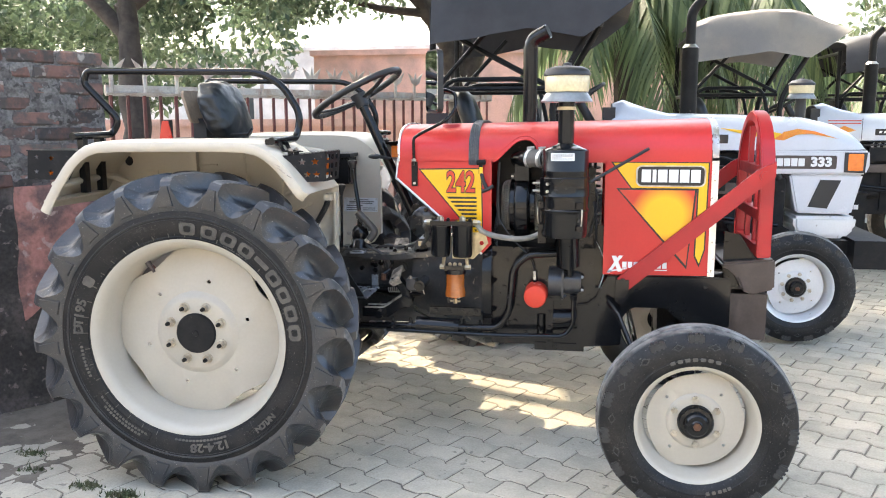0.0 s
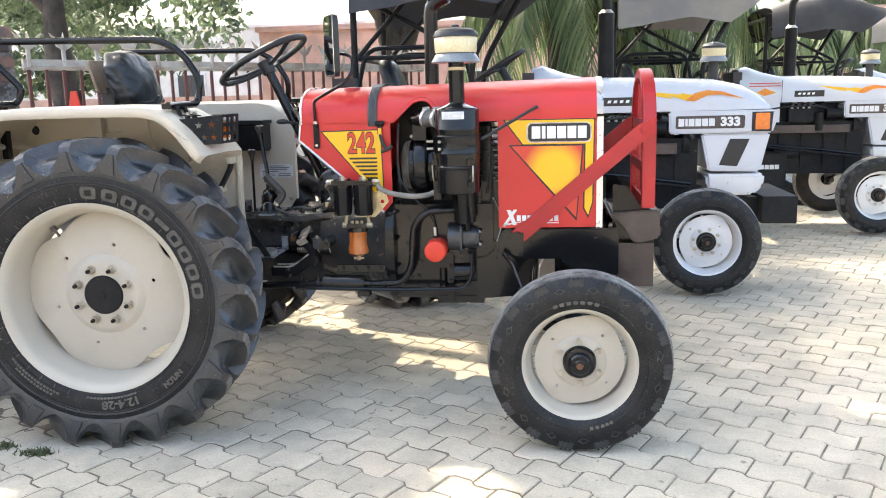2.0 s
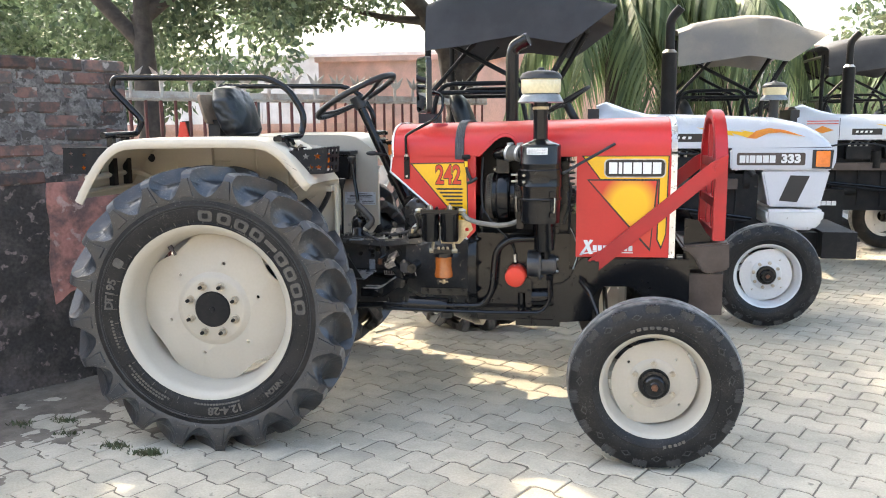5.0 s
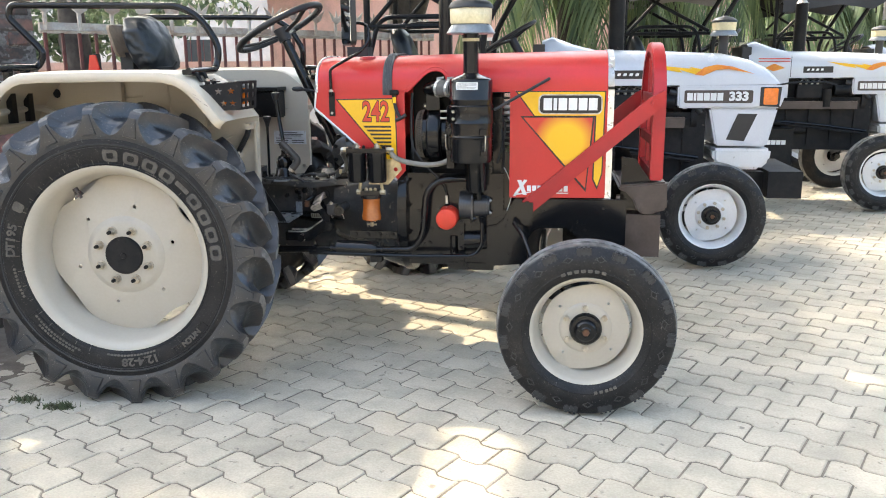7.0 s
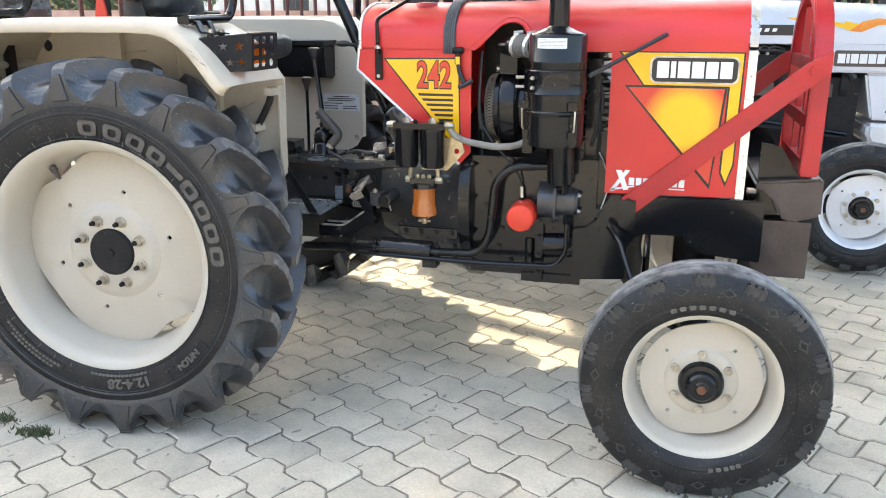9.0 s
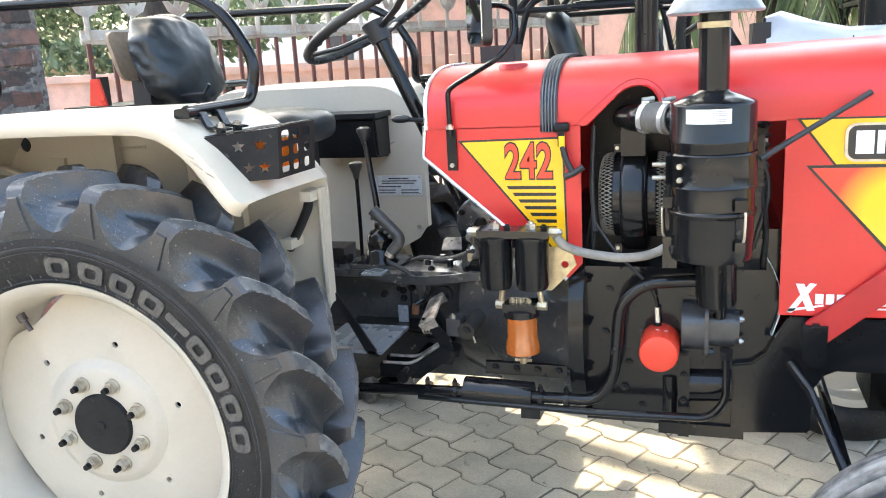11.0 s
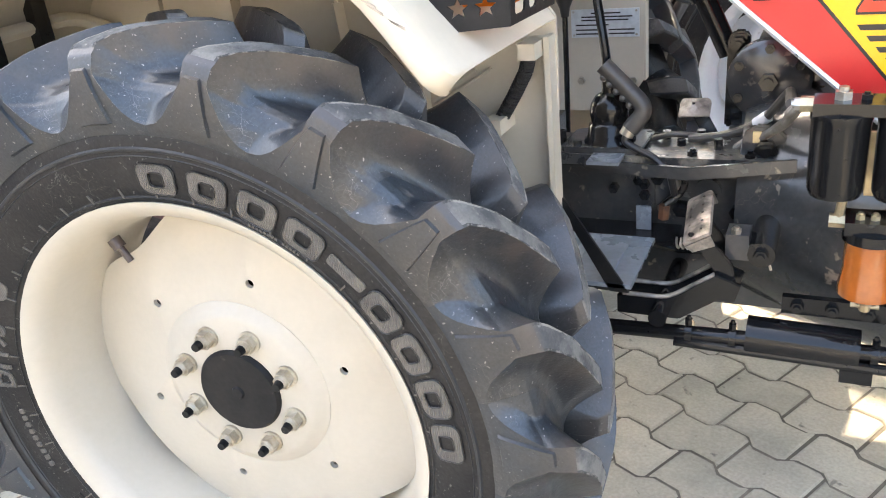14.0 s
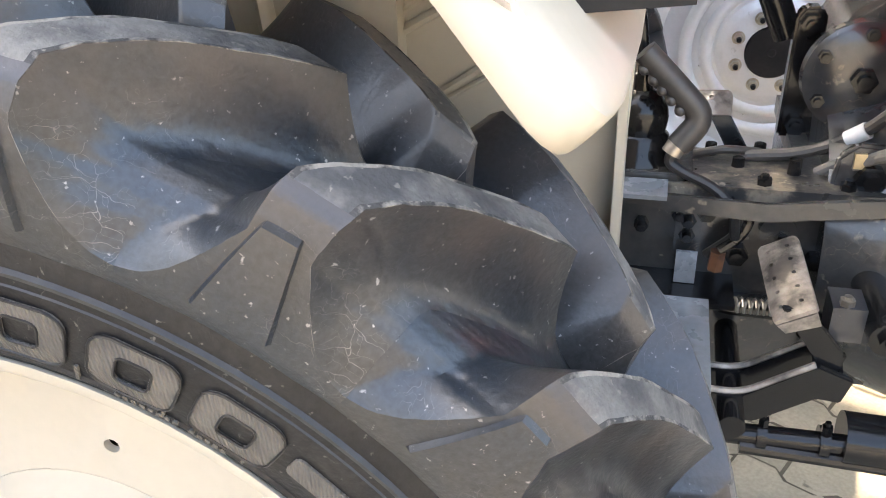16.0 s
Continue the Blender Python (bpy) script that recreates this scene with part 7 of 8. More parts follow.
def white_tractor():
    wt = thing("tractor", (1.8, WM, 0), "white tractor with flame decals and silver front wheels", "tractor", "white tractors in a row")
    front_wheel(wt, (2.69, 2.40, 0.352), -1, SILVER, 3)
    front_wheel(wt, (2.69, wfar(2.40), 0.352), 1, SILVER, 0)
    rear_wheel(wt, (0.777, 2.12, 0.588), -1, 0, False, SILVER)
    for r in (0.185, 0.245):
        part("pressed_ring", lathe([(r - 0.02, 0.020), (r - 0.008, 0.006), (r + 0.008, 0.006), (r + 0.02, 0.020)], (0.777, 2.12, 0.588), "y", 56, caps=False), SILVER, wt, smooth=60)
    rear_wheel(wt, (0.777, wfar(2.12), 0.588), 1, 8, False, SILVER)
    # hood
    bm = bmesh.new()
    rows = []
    for x, top, low, half in ((1.58, 1.47, 1.16, 0.26), (1.65, 1.495, 1.16, 0.265), (1.80, 1.44, 1.16, 0.27), (1.95, 1.402, 1.16, 0.272), (2.4, 1.392, 1.162, 0.272), (2.8, 1.372, 1.164, 0.268), (2.98, 1.330, 1.165, 0.26), (3.08, 1.280, 1.166, 0.25), (3.145, 1.215, 1.168, 0.24), (3.165, 1.172, 1.168, 0.235)):
        ring = [(-half, low)]
        for i in range(13):
            a = math.pi / 2 * i / 12
            ring.append((-half * math.cos(a) ** 0.55, low + (top - low) * (0.1 + 0.9 * math.sin(a) ** 0.7)))
        ring += [(-a, b) for a, b in ring[-2::-1]]
        rows.append([bm.verts.new((x, WM + a, b)) for a, b in ring])
    for a, b in zip(rows, rows[1:]):
        for i in range(len(a) - 1):
            bm.faces.new((a[i], a[i + 1], b[i + 1], b[i]))
    bm.faces.new(rows[-1])
    bmesh.ops.recalc_face_normals(bm, faces=bm.faces)
    bmesh.ops.solidify(bm, geom=bm.faces[:], thickness=0.005)
    hd = part("hood", bm, WHITE, wt, "glossy white tapered hood", smooth=50)
    dec = lambda name, loop, mat, k=0: part(name, plate(loop, [], on_side(2.8285 - 0.0008 * k), 0.0008), mat, hd, smooth=0)
    dec("flame_decal", [(2.26, 1.305), (2.42, 1.262), (2.52, 1.245), (2.50, 1.265), (2.60, 1.235), (2.68, 1.235), (2.71, 1.255), (2.64, 1.270), (2.56, 1.285), (2.58, 1.272), (2.45, 1.285)], YELLOW)
    dec("flame_decal", [(2.60, 1.232), (2.66, 1.225), (2.74, 1.262), (2.82, 1.268), (2.99, 1.235), (2.84, 1.285), (2.74, 1.298), (2.66, 1.28), (2.64, 1.262)], ORANGEDECAL, 1)
    dec("name_strip", [(2.06, 1.205), (2.32, 1.205), (2.32, 1.262), (2.06, 1.262)], INK)
    for x in (2.09, 2.13, 2.17, 2.21):
        dec("strip_mark", [(x, 1.225), (x + 0.022, 1.225), (x + 0.028, 1.243), (x + 0.006, 1.243)], WHITEDECAL, 1)
    dec("hood_seam", [(1.948, 1.165), (1.953, 1.165), (1.953, 1.36), (1.948, 1.36)], INK)
    for z in (1.33, 1.305):
        dec("cowl_stripe", [(1.66, z), (1.94, z), (1.94, z + 0.008), (1.66, z + 0.008)], REDDECAL)
    dec("cowl_leaf", [(1.72, 1.25), (1.80, 1.22), (1.90, 1.25), (1.80, 1.29)], ORANGEDECAL)
    part("cowl_panel", box(1.66, 1.94, 2.832, 2.845, 0.98, 1.17), WHITE, wt, bevel=0.004)
    # nose
    nose = part("nose_panel", plate([(2.50, 1.012), (3.165, 1.012), (3.185, 1.07), (3.18, 1.162), (2.495, 1.162)], [], lambda u, v, w: (u, 2.815 + w, v), 2 * (WM - 2.815)), WHITE, wt, "white nose panel with side lamp", bevel=0.012)
    part("lamp_surround", plate([(3.03, 1.025), (3.155, 1.02), (3.165, 1.15), (3.03, 1.15)], [], on_side(2.8145), 0.004), PLASTIC, nose, smooth=0)
    part("side_lamp", plate(rrect(3.052, 3.142, 1.035, 1.142, 0.008, 3), [], on_side(2.8105), 0.006), ORANGELENS, nose, "orange side lamp")
    nb = part("name_badge", plate(rrect(2.54, 2.985, 1.045, 1.13, 0.012, 3), [], on_side(2.8145), 0.003), BROWNIRON, nose, "dark badge plate with light lettering", smooth=0)
    plain_letters(2.555, 2.795, 1.062, 1.112, 6, 2.8115, WHITEDECAL, nose, (1,))
    digits("number", "333", 0.078, lambda u, v, w: Vector((2.893 + u, 2.8105 - w, 1.087 + v)), WHITEDECAL, nose, 0.0008, 1.1, 0.004)
    mask = part("grille_mask", plate([(2.71, 1.01), (3.158, 1.01), (3.10, 0.752), (2.765, 0.758)], [], lambda u, v, w: (u, 2.835 + w, v), 2 * (WM - 2.835)), WHITE, wt, "white tapered grille mask", bevel=0.012)
    part("vent_mesh", plate([(2.832, 0.80), (2.95, 0.79), (3.025, 0.972), (2.90, 0.975)], [], on_side(2.8345), 0.003), PLASTIC, mask, "black vent mesh", smooth=0)
    part("chin", plate([(2.745, 0.742), (3.13, 0.742), (3.12, 0.66), (3.06, 0.60), (2.80, 0.60), (2.75, 0.66)], [], lambda u, v, w: (u, 2.80 + w, v), 2 * (WM - 2.80)), SILVER, wt, "silver front support", bevel=0.02)
    bp = part("front_bumper", box(3.10, 3.32, 2.72, wfar(2.72), 0.42, 0.60), IRON, wt, "black box-section front bumper", bevel=0.012)
    part("bumper_arm", box(2.70, 3.12, 2.85, 2.95, 0.46, 0.58), BLACKMAT, bp)
    # chassis and engine
    part("engine_block", box(1.85, 2.70, 2.88, wfar(2.88), 0.50, 0.98), IRON, wt, bevel=0.02)
    part("engine_head", box(1.95, 2.55, 2.93, wfar(2.93), 0.98, 1.14), IRON, wt, bevel=0.02)
    part("gearbox", box(0.65, 1.85, 2.88, wfar(2.88), 0.48, 0.86), IRON, wt, bevel=0.03)
    part("side_rail", box(1.75, 2.55, 2.80, 2.84, 0.88, 0.95), BROWNIRON, wt, "dark brown side rail", bevel=0.006)
    for x in (1.95, 2.15, 2.35, 2.55):
        part("casting_rib", box(x, x + 0.025, 2.865, 2.885, 0.54, 0.94), IRON, wt, bevel=0.004)
    inj = part("injection_pump", box(2.02, 2.24, 2.82, 2.89, 0.98, 1.10), IRON, wt, "black injection pump with fuel pipes", bevel=0.012)
    for x in (2.05, 2.10, 2.15, 2.20):
        part("pump_union", rod((x, 2.845, 1.10), (x, 2.845, 1.13), 0.011, n=8), STEEL, inj)
        part("fuel_line", tube(rounded([(x, 2.845, 1.12), (x + 0.02, 2.85, 1.15), (x + 0.10, 2.93, 1.13)], 0.03), 0.004, 6), STEEL, inj)
    part("starter_motor", rod((1.90, 2.84, 0.70), (2.12, 2.84, 0.70), 0.05, n=20), IRON, wt)
    part("fan_pulley", rod((2.60, 2.95, 0.95), (2.64, 2.95, 0.95), 0.10, n=24), IRON, wt)
    part("radiator_hose", tube(rounded([(2.45, 2.86, 1.12), (2.58, 2.85, 1.08), (2.66, 2.86, 0.98)], 0.06), 0.025, 10), PLASTIC, wt)
    part("wire_loom", tube(rounded([(1.75, 2.83, 1.08), (1.98, 2.82, 1.12), (2.28, 2.83, 1.125), (2.45, 2.84, 1.06)], 0.06), 0.009, 6), PLASTIC, wt)
    part("brake_rod", tube([(1.45, 2.78, 0.80), (2.62, 2.79, 0.66)], 0.010, 8), IRON, wt)
    part("alternator", rod((2.35, 2.86, 1.05), (2.48, 2.86, 1.05), 0.055, n=20), BLACKMAT, wt)
    part("filter_can", rod((2.28, 2.83, 0.90), (2.28, 2.83, 1.06), 0.045, n=20), BLACKMAT, wt)
    part("steel_pipe", tube(rounded([(1.7, 2.80, 0.78), (2.2, 2.79, 0.74), (2.65, 2.80, 0.68)], 0.1), 0.012, 8), BLACK, wt)
    part("front_axle", tube([(2.67, 2.5, 0.40), (2.67, 2.8, 0.47), (2.67, WM, 0.50), (2.67, wfar(2.8), 0.47), (2.67, wfar(2.5), 0.40)], 0.045, 8), BLACK, wt)
    for y in (2.5, wfar(2.5)):
        part("king_pin", rod((2.67, y, 0.30), (2.67, y, 0.48), 0.03, n=14), BLACK, wt)
    bb = part("battery_box", box(1.60, 1.96, 2.60, 2.86, 0.39, 0.70), IRON, wt, "black battery box with light lettering", bevel=0.01)
    plain_letters(1.66, 1.90, 0.57, 0.61, 6, 2.5995, WHITEDECAL, bb, (1,))
    part("box_lid", box(1.59, 1.97, 2.59, 2.87, 0.70, 0.712), BLACKMAT, bb, bevel=0.003)
    # fenders
    for fy in (lambda y: y, wfar):
        bm = bmesh.new()
        rws = []
        for i in range(17):
            a = radians(160 - 130 * i / 16)
            r = 0.76 if 3 < i < 13 else 0.74
            rws.append([bm.verts.new((0.777 + r * math.cos(a), fy(y), 0.60 + min(0.70, r * math.sin(a)))) for y in (2.04, 2.08, 2.62)])
        for a, b in zip(rws, rws[1:]):
            for i in range(2):
                bm.faces.new((a[i], a[i + 1], b[i + 1], b[i]))
        bmesh.ops.solidify(bm, geom=bm.faces[:], thickness=0.006)
        part("fender", bm, WHITE, wt)
    # steering, seat, exhaust, air intake
    C2 = Vector((1.35, WM, 1.50))
    al, ac2, dn = Vector((0.85, 0, 0.5)).normalized(), Vector((0, 1, 0)), Vector((0.5, 0, -0.85)).normalized()
    st = part("steering_wheel", tube([C2 + 0.2 * (math.cos(2 * math.pi * i / 36) * al + math.sin(2 * math.pi * i / 36) * ac2) for i in range(36)], 0.014, 8, closed=True), PLASTIC, wt, "black steering wheel")
    for k in range(3):
        d = math.cos(2.1 * k) * al + math.sin(2.1 * k) * ac2
        part("spoke", tube([C2 + dn * 0.03, C2 + d * 0.2], 0.009, 6), PLASTIC, st)
    part("steering_column", rod(C2 + dn * 0.02, C2 + dn * 0.45, 0.03, n=12), PLASTIC, wt)
    part("dash", box(1.52, 1.60, 2.86, wfar(2.86), 1.15, 1.44), PLASTIC, wt, bevel=0.02)
    bm = cushion(0.60, WM, 1.38, 0.07, 0.2, 0.19, 3, 12)
    for v in bm.verts:
        v.co.x -= (v.co.z - 1.38) * 0.35
    part("seat_back", bm, VINYL, wt, "black seat back", smooth=60)
    part("seat_cushion", cushion(0.80, WM, 1.13, 0.2, 0.2, 0.06, 3, 10), VINYL, wt, smooth=60)
    mf = part("muffler", rod((2.10, 3.19, 1.36), (2.10, 3.19, 1.84), 0.056, n=24), BLACKMAT, wt, "upright black muffler")
    part("muffler_cap", rod((2.10, 3.19, 1.84), (2.10, 3.19, 1.865), 0.056, 0.034, 24), STEEL, mf)
    part("tail_pipe", tube(rounded([(2.10, 3.19, 1.85), (2.10, 3.19, 2.08), (2.17, 3.17, 2.16)], 0.08, 6), 0.033, 14), BLACKMAT, mf)
    st2 = part("intake_stem", rod((2.86, 3.30, 1.30), (2.86, 3.30, 1.50), 0.034, n=18), PLASTIC, wt)
    pc = part("pre_cleaner", lathe([(0.032, 1.500), (0.094, 1.494), (0.096, 1.50), (0.078, 1.53), (0.03, 1.532)], (2.86, 3.30, 0), "z", 36), SKIRT, st2, "pre-cleaner with a yellowed bowl", smooth=50)
    part("bowl", lathe([(0.02, 1.532), (0.08, 1.532), (0.084, 1.585), (0.02, 1.588)], (2.86, 3.30, 0), "z", 36), BOWL, st2)
    part("lid", lathe([(0.088, 1.588), (0.086, 1.60), (0.06, 1.62), (0.02, 1.627), (0.012, 1.635), (0.003, 1.636)], (2.86, 3.30, 0), "z", 36), PLASTIC, st2)
    # tubular canopy frame
    for y in (2.60, wfar(2.60)):
        part("frame_post", tube(rounded([(0.42, y, 1.25), (0.42, y, 2.08)], 0.05), 0.022, 10), BLACKMAT, wt, "black tubular frame post")
        part("frame_post", tube(rounded([(1.25, y, 1.0), (1.18, y, 1.5), (1.50, y, 2.05)], 0.15), 0.022, 10), BLACKMAT, wt)
        part("frame_bar", tube([(0.42, y, 1.56), (1.17, y, 1.56)], 0.016, 8), BLACKMAT, wt)
        part("frame_bar", tube(rounded([(0.42, y, 1.30), (0.50, y, 1.62), (1.05, y, 1.62), (1.12, y, 1.30)], 0.1), 0.016, 8), BLACKMAT, wt)
        part("frame_brace", tube([(0.44, y, 1.56), (0.80, y, 1.95)], 0.016, 8), BLACKMAT, wt)
        part("frame_brace", tube([(0.46, y, 1.95), (1.16, y, 1.58)], 0.016, 8), BLACKMAT, wt)
    for x, z in ((0.42, 2.06), (1.50, 2.05), (0.42, 1.56)):
        part("cross_tube", tube([(x, 2.60, z), (x, wfar(2.60), z)], 0.018, 8), BLACKMAT, wt)
    return wt


def canopy(wt, dx, dy, mat, label, seed):
    """A cloth roof with sagging side flaps."""
    rnd = random.Random(seed)
    prof = [(0.36, 2.16), (0.55, 2.22), (0.8, 2.255), (1.05, 2.275), (1.25, 2.27), (1.45, 2.22), (1.62, 2.15), (1.78, 2.10)]
    low = [(0.37, 1.83), (0.55, 1.85), (0.8, 1.885), (1.05, 1.915), (1.25, 1.885), (1.42, 1.855), (1.56, 1.94), (1.78, 2.085)]
    ys = [(2.40, 0), (2.42, 1), (2.46, 2), (2.56, 3), (2.8, 4), (WM, 5), (wfar(2.8), 4), (wfar(2.56), 3), (wfar(2.46), 2), (wfar(2.42), 1), (wfar(2.40), 0)]
    bm = bmesh.new()
    cols = []
    n = 32
    for i in range(n + 1):
        x = 0.44 + 1.26 * i / n
        zt = np.interp(x, [p[0] * 0.89 + 0.115 for p in prof], [p[1] for p in prof])
        zl = np.interp(x, [p[0] * 0.89 + 0.115 for p in low], [p[1] for p in low])
        col = []
        for y, k in ys:
            t = (0, 0.45, 0.9, 1, 1.06, 1.08)[k]
            z = zl + (zt - zl) * t if k < 3 else zt + (t - 1) * 0.5
            wv = 0.012 * math.sin(x * 9 + 3 * t + seed) * (1 - min(1, t)) + 0.01 * noise.noise((x * 4 + seed, y * 3, z * 6))
            col.append(bm.verts.new((x + dx, y + dy + wv, z + 0.008 * noise.noise((x * 5, y * 5, seed)))))
        cols.append(col)
    for a, b in zip(cols, cols[1:]):
        for i in range(len(ys) - 1):
            bm.faces.new((a[i], a[i + 1], b[i + 1], b[i]))
    bmesh.ops.recalc_face_normals(bm, faces=bm.faces)
    bmesh.ops.solidify(bm, geom=bm.faces[:], thickness=0.004)
    part("canopy", bm, mat, wt, label, smooth=60)


white = white_tractor()
STEP = (1.86, 2.27)
row = [white]
for k in (1, 2, 3):
    row.append(copy_thing(white, pose(1.8 + STEP[0] * k, WM + STEP[1] * k, 0)))
for k, (ob, mat, label) in enumerate(zip(row, (BLACKCLOTH, GREYCLOTH, BLACKCLOTH, GREYCLOTH), ("black cloth canopy", "sun-faded grey cloth canopy", "black cloth canopy", "grey cloth canopy"))):
    canopy(ob, STEP[0] * k, STEP[1] * k, mat, label, k + 1)


# ground: one sheet, with pavers laid on it
bm = bmesh.new()
bmesh.ops.create_grid(bm, x_segments=2, y_segments=2, size=400)
for v in bm.verts:
    v.co.z = -0.005
ground = tagged(part("ground", bm, JOINT, smooth=0), "sandy ground that fills the joints between pavers", "ground", kind="structure")
# the boundary wall: stained plaster below, bare bricks above
WALL_END, WALL_DIR = Vector((-0.944, 1.004)), Vector((-0.545, -0.838)).normalized()
WALL_N = Vector((WALL_DIR.y, -WALL_DIR.x))
if WALL_N.dot(Vector((1, -1))) < 0:
    WALL_N = -WALL_N


def wall_at(s, d, z):
    p = WALL_END + WALL_DIR * s + WALL_N * d
    return (p.x, p.y, z)


def wall_box(s0, s1, d0, d1, z0, z1):
    bm = bmesh.new()
    v = [bm.verts.new(wall_at(s, d, z)) for z in (z0, z1) for d in (d0, d1) for s in (s0, s1)]
    for f in ((0, 2, 3, 1), (4, 5, 7, 6), (0, 1, 5, 4), (2, 6, 7, 3), (0, 4, 6, 2), (1, 3, 7, 5)):
        bm.faces.new([v[i] for i in f])
    bmesh.ops.recalc_face_normals(bm, faces=bm.faces)
    return bm


bm = wall_box(0, 6.0, -0.24, -0.012, 0.0, 1.62)
wall = tagged(part("wall_west", bm, MORTAR, smooth=0), "old brick boundary wall with stained pink plaster below", "wall", kind="structure")
part("plaster", wall_box(2.4, 6.0, -0.2, 0.004, -0.01, 1.09), PLASTER, wall)
bm = wall_box(-0.004, 2.4, -0.2, 0.004, -0.01, 1.10)
bmesh.ops.subdivide_edges(bm, edges=bm.edges[:], cuts=90, use_grid_fill=True)
for v in bm.verts:
    v.co += Vector((WALL_N.x, WALL_N.y, 0)) * (0.009 * noise.noise(v.co * 5) + 0.008 * noise.noise(v.co * 15) + 0.006 * abs(noise.noise(v.co * 31)))
    if v.co.z > 1.05:
        v.co.z += 0.03 * noise.noise(v.co * 6)
part("plaster", bm, PLASTER, wall, "peeling pink plaster stained black", smooth=60)
bm = wall_box(0.0, 0.46, 0.006, 0.020, 0.44, 1.07)
bmesh.ops.subdivide_edges(bm, edges=bm.edges[:], cuts=24, use_grid_fill=True)
for v in bm.verts:
    s = (Vector((v.co.x, v.co.y)) - WALL_END).dot(WALL_DIR)
    if s > 0.05:
        v.co += Vector((WALL_DIR.x, WALL_DIR.y, 0)) * 0.016 * noise.noise(v.co * 9)
    if v.co.z < 0.5:
        v.co.z += 0.08 * noise.noise(v.co * 8)
PINKPLASTER = material("pink_plaster", (0.40, 0.19, 0.16), 0.9, spots=(0.13, 0.09, 0.085), amount=0.9, scale=7, lift=(0.44, 0.6), specks=(0.44, 0.33, 0.3), speck_scale=13, speck_cut=0.6, grain_amount=0.15, fine=60, bump=0.5)
part("pink_patch", bm, PINKPLASTER, wall, "patch of clean pink plaster")
rng = random.Random(11)
brick_mesh = []
for k in range(4):
    bm = box(-0.108, 0.108, -0.055, 0.055, -0.030, 0.030)
    bmesh.ops.bevel(bm, geom=bm.edges[:], offset=0.008, segments=1, affect="EDGES")
    for v in bm.verts:
        v.co += Vector((rng.uniform(-1, 1), rng.uniform(-1, 1), rng.uniform(-1, 1))) * 0.004
    me = bpy.data.meshes.new("brick")
    bm.to_mesh(me)
    bm.free()
    me.materials.append(BRICK)
    brick_mesh.append(me)
bm = wall_box(0.0, 1.5, -0.02, 0.006, 1.06, 1.69)
bmesh.ops.subdivide_edges(bm, edges=bm.edges[:], cuts=110, use_grid_fill=True)
for v in bm.verts:
    n3 = noise.noise(v.co * 7) + 0.6 * noise.noise(v.co * 17 + Vector((3, 1, 5))) + 0.35 * noise.noise(v.co * 40) + 0.25 * noise.noise(v.co * 85)
    v.co += Vector((WALL_N.x, WALL_N.y, 0)) * 0.012 * (n3 - 0.52)
part("mortar_smear", bm, MORTAR, wall, "grey mortar smeared over the bricks", smooth=60)
turn = math.atan2(WALL_DIR.y, WALL_DIR.x)
for row_i in range(9):
    z = 1.094 + row_i * 0.072
    s = 0.105 - (0.11 if row_i % 2 else 0.0)
    while s < 3.0:
        if not (row_i == 8 and (rng.random() < 0.25)):
            x, y, _ = wall_at(max(s, 0.07), -0.05 + rng.uniform(-0.006, 0.008), 0)
            share("brick", brick_mesh[rng.randrange(4)], Matrix.Translation((x, y, z)) @ Matrix.Rotation(turn + rng.uniform(-0.02, 0.02), 4, "Z") @ Matrix.Diagonal((0.5 if s < 0.05 else 1, 1, 1, 1)), wall)
        s += 0.226 + rng.uniform(-0.004, 0.006)

# gate of upright bars with spear heads
G0, G1 = Vector((-1.37, 1.71)), Vector((0.55, 4.74))
gdir = (G1 - G0).normalized()
glen = (G1 - G0).length
gate = tagged(part("gate", tube([(G0.x, G0.y, 1.53), (G1.x, G1.y, 1.53)], 0.02, 4, flat=1.0), GATEPAINT), "faded steel gate with spear heads and rusty red bars", "gate")


def gp(s, z, d=0.0):
    p = G0 + gdir * s + Vector((gdir.y, -gdir.x)) * d
    return Vector((p.x, p.y, z))


bm = bmesh.new()
for z0, z1 in ((1.515, 1.575), (0.95, 1.0), (0.12, 0.18)):
    bm2 = bmesh.new()
    v = [bm2.verts.new(gp(s, z, d)) for z in (z0, z1) for d in (-0.012, 0.012) for s in (0, glen)]
    for f in ((0, 2, 3, 1), (4, 5, 7, 6), (0, 1, 5, 4), (2, 6, 7, 3), (0, 4, 6, 2), (1, 3, 7, 5)):
        bm2.faces.new([v[i] for i in f])
    bmesh.ops.recalc_face_normals(bm2, faces=bm2.faces)
    part("gate_rail", bm2, GATEPAINT, gate)
n = int(glen / 0.212)
for k in range(n + 1):
    s = 0.03 + k * 0.212
    part("spear_post", tube([gp(s, 1.53, 0.02), gp(s, 1.655, 0.02)], 0.013, 6), GATEPAINT, gate)
    part("gate_bar", tube([gp(s, 0.1), gp(s, 1.54)], 0.012, 6), GATERED, gate)
    bm = bmesh.new()
    for pts in ([(0, 1.62), (0.016, 1.67), (0, 1.735), (-0.016, 1.67)], [(0, 1.625), (0.045, 1.65), (0.085, 1.73), (0.03, 1.69), (0, 1.655)], [(0, 1.625), (-0.045, 1.65), (-0.085, 1.73), (-0.03, 1.69), (0, 1.655)]):
        plate([(a, b) for a, b in pts], [], lambda u, v, w, s=s: gp(s + u, v, 0.03 + w), 0.006, bm)
    part("spear_head", bm, GATEPAINT, gate)
    part("gate_bar", tube([gp(s + 0.106, 0.1), gp(s + 0.106, 1.54)], 0.011, 6), GATERED, gate)


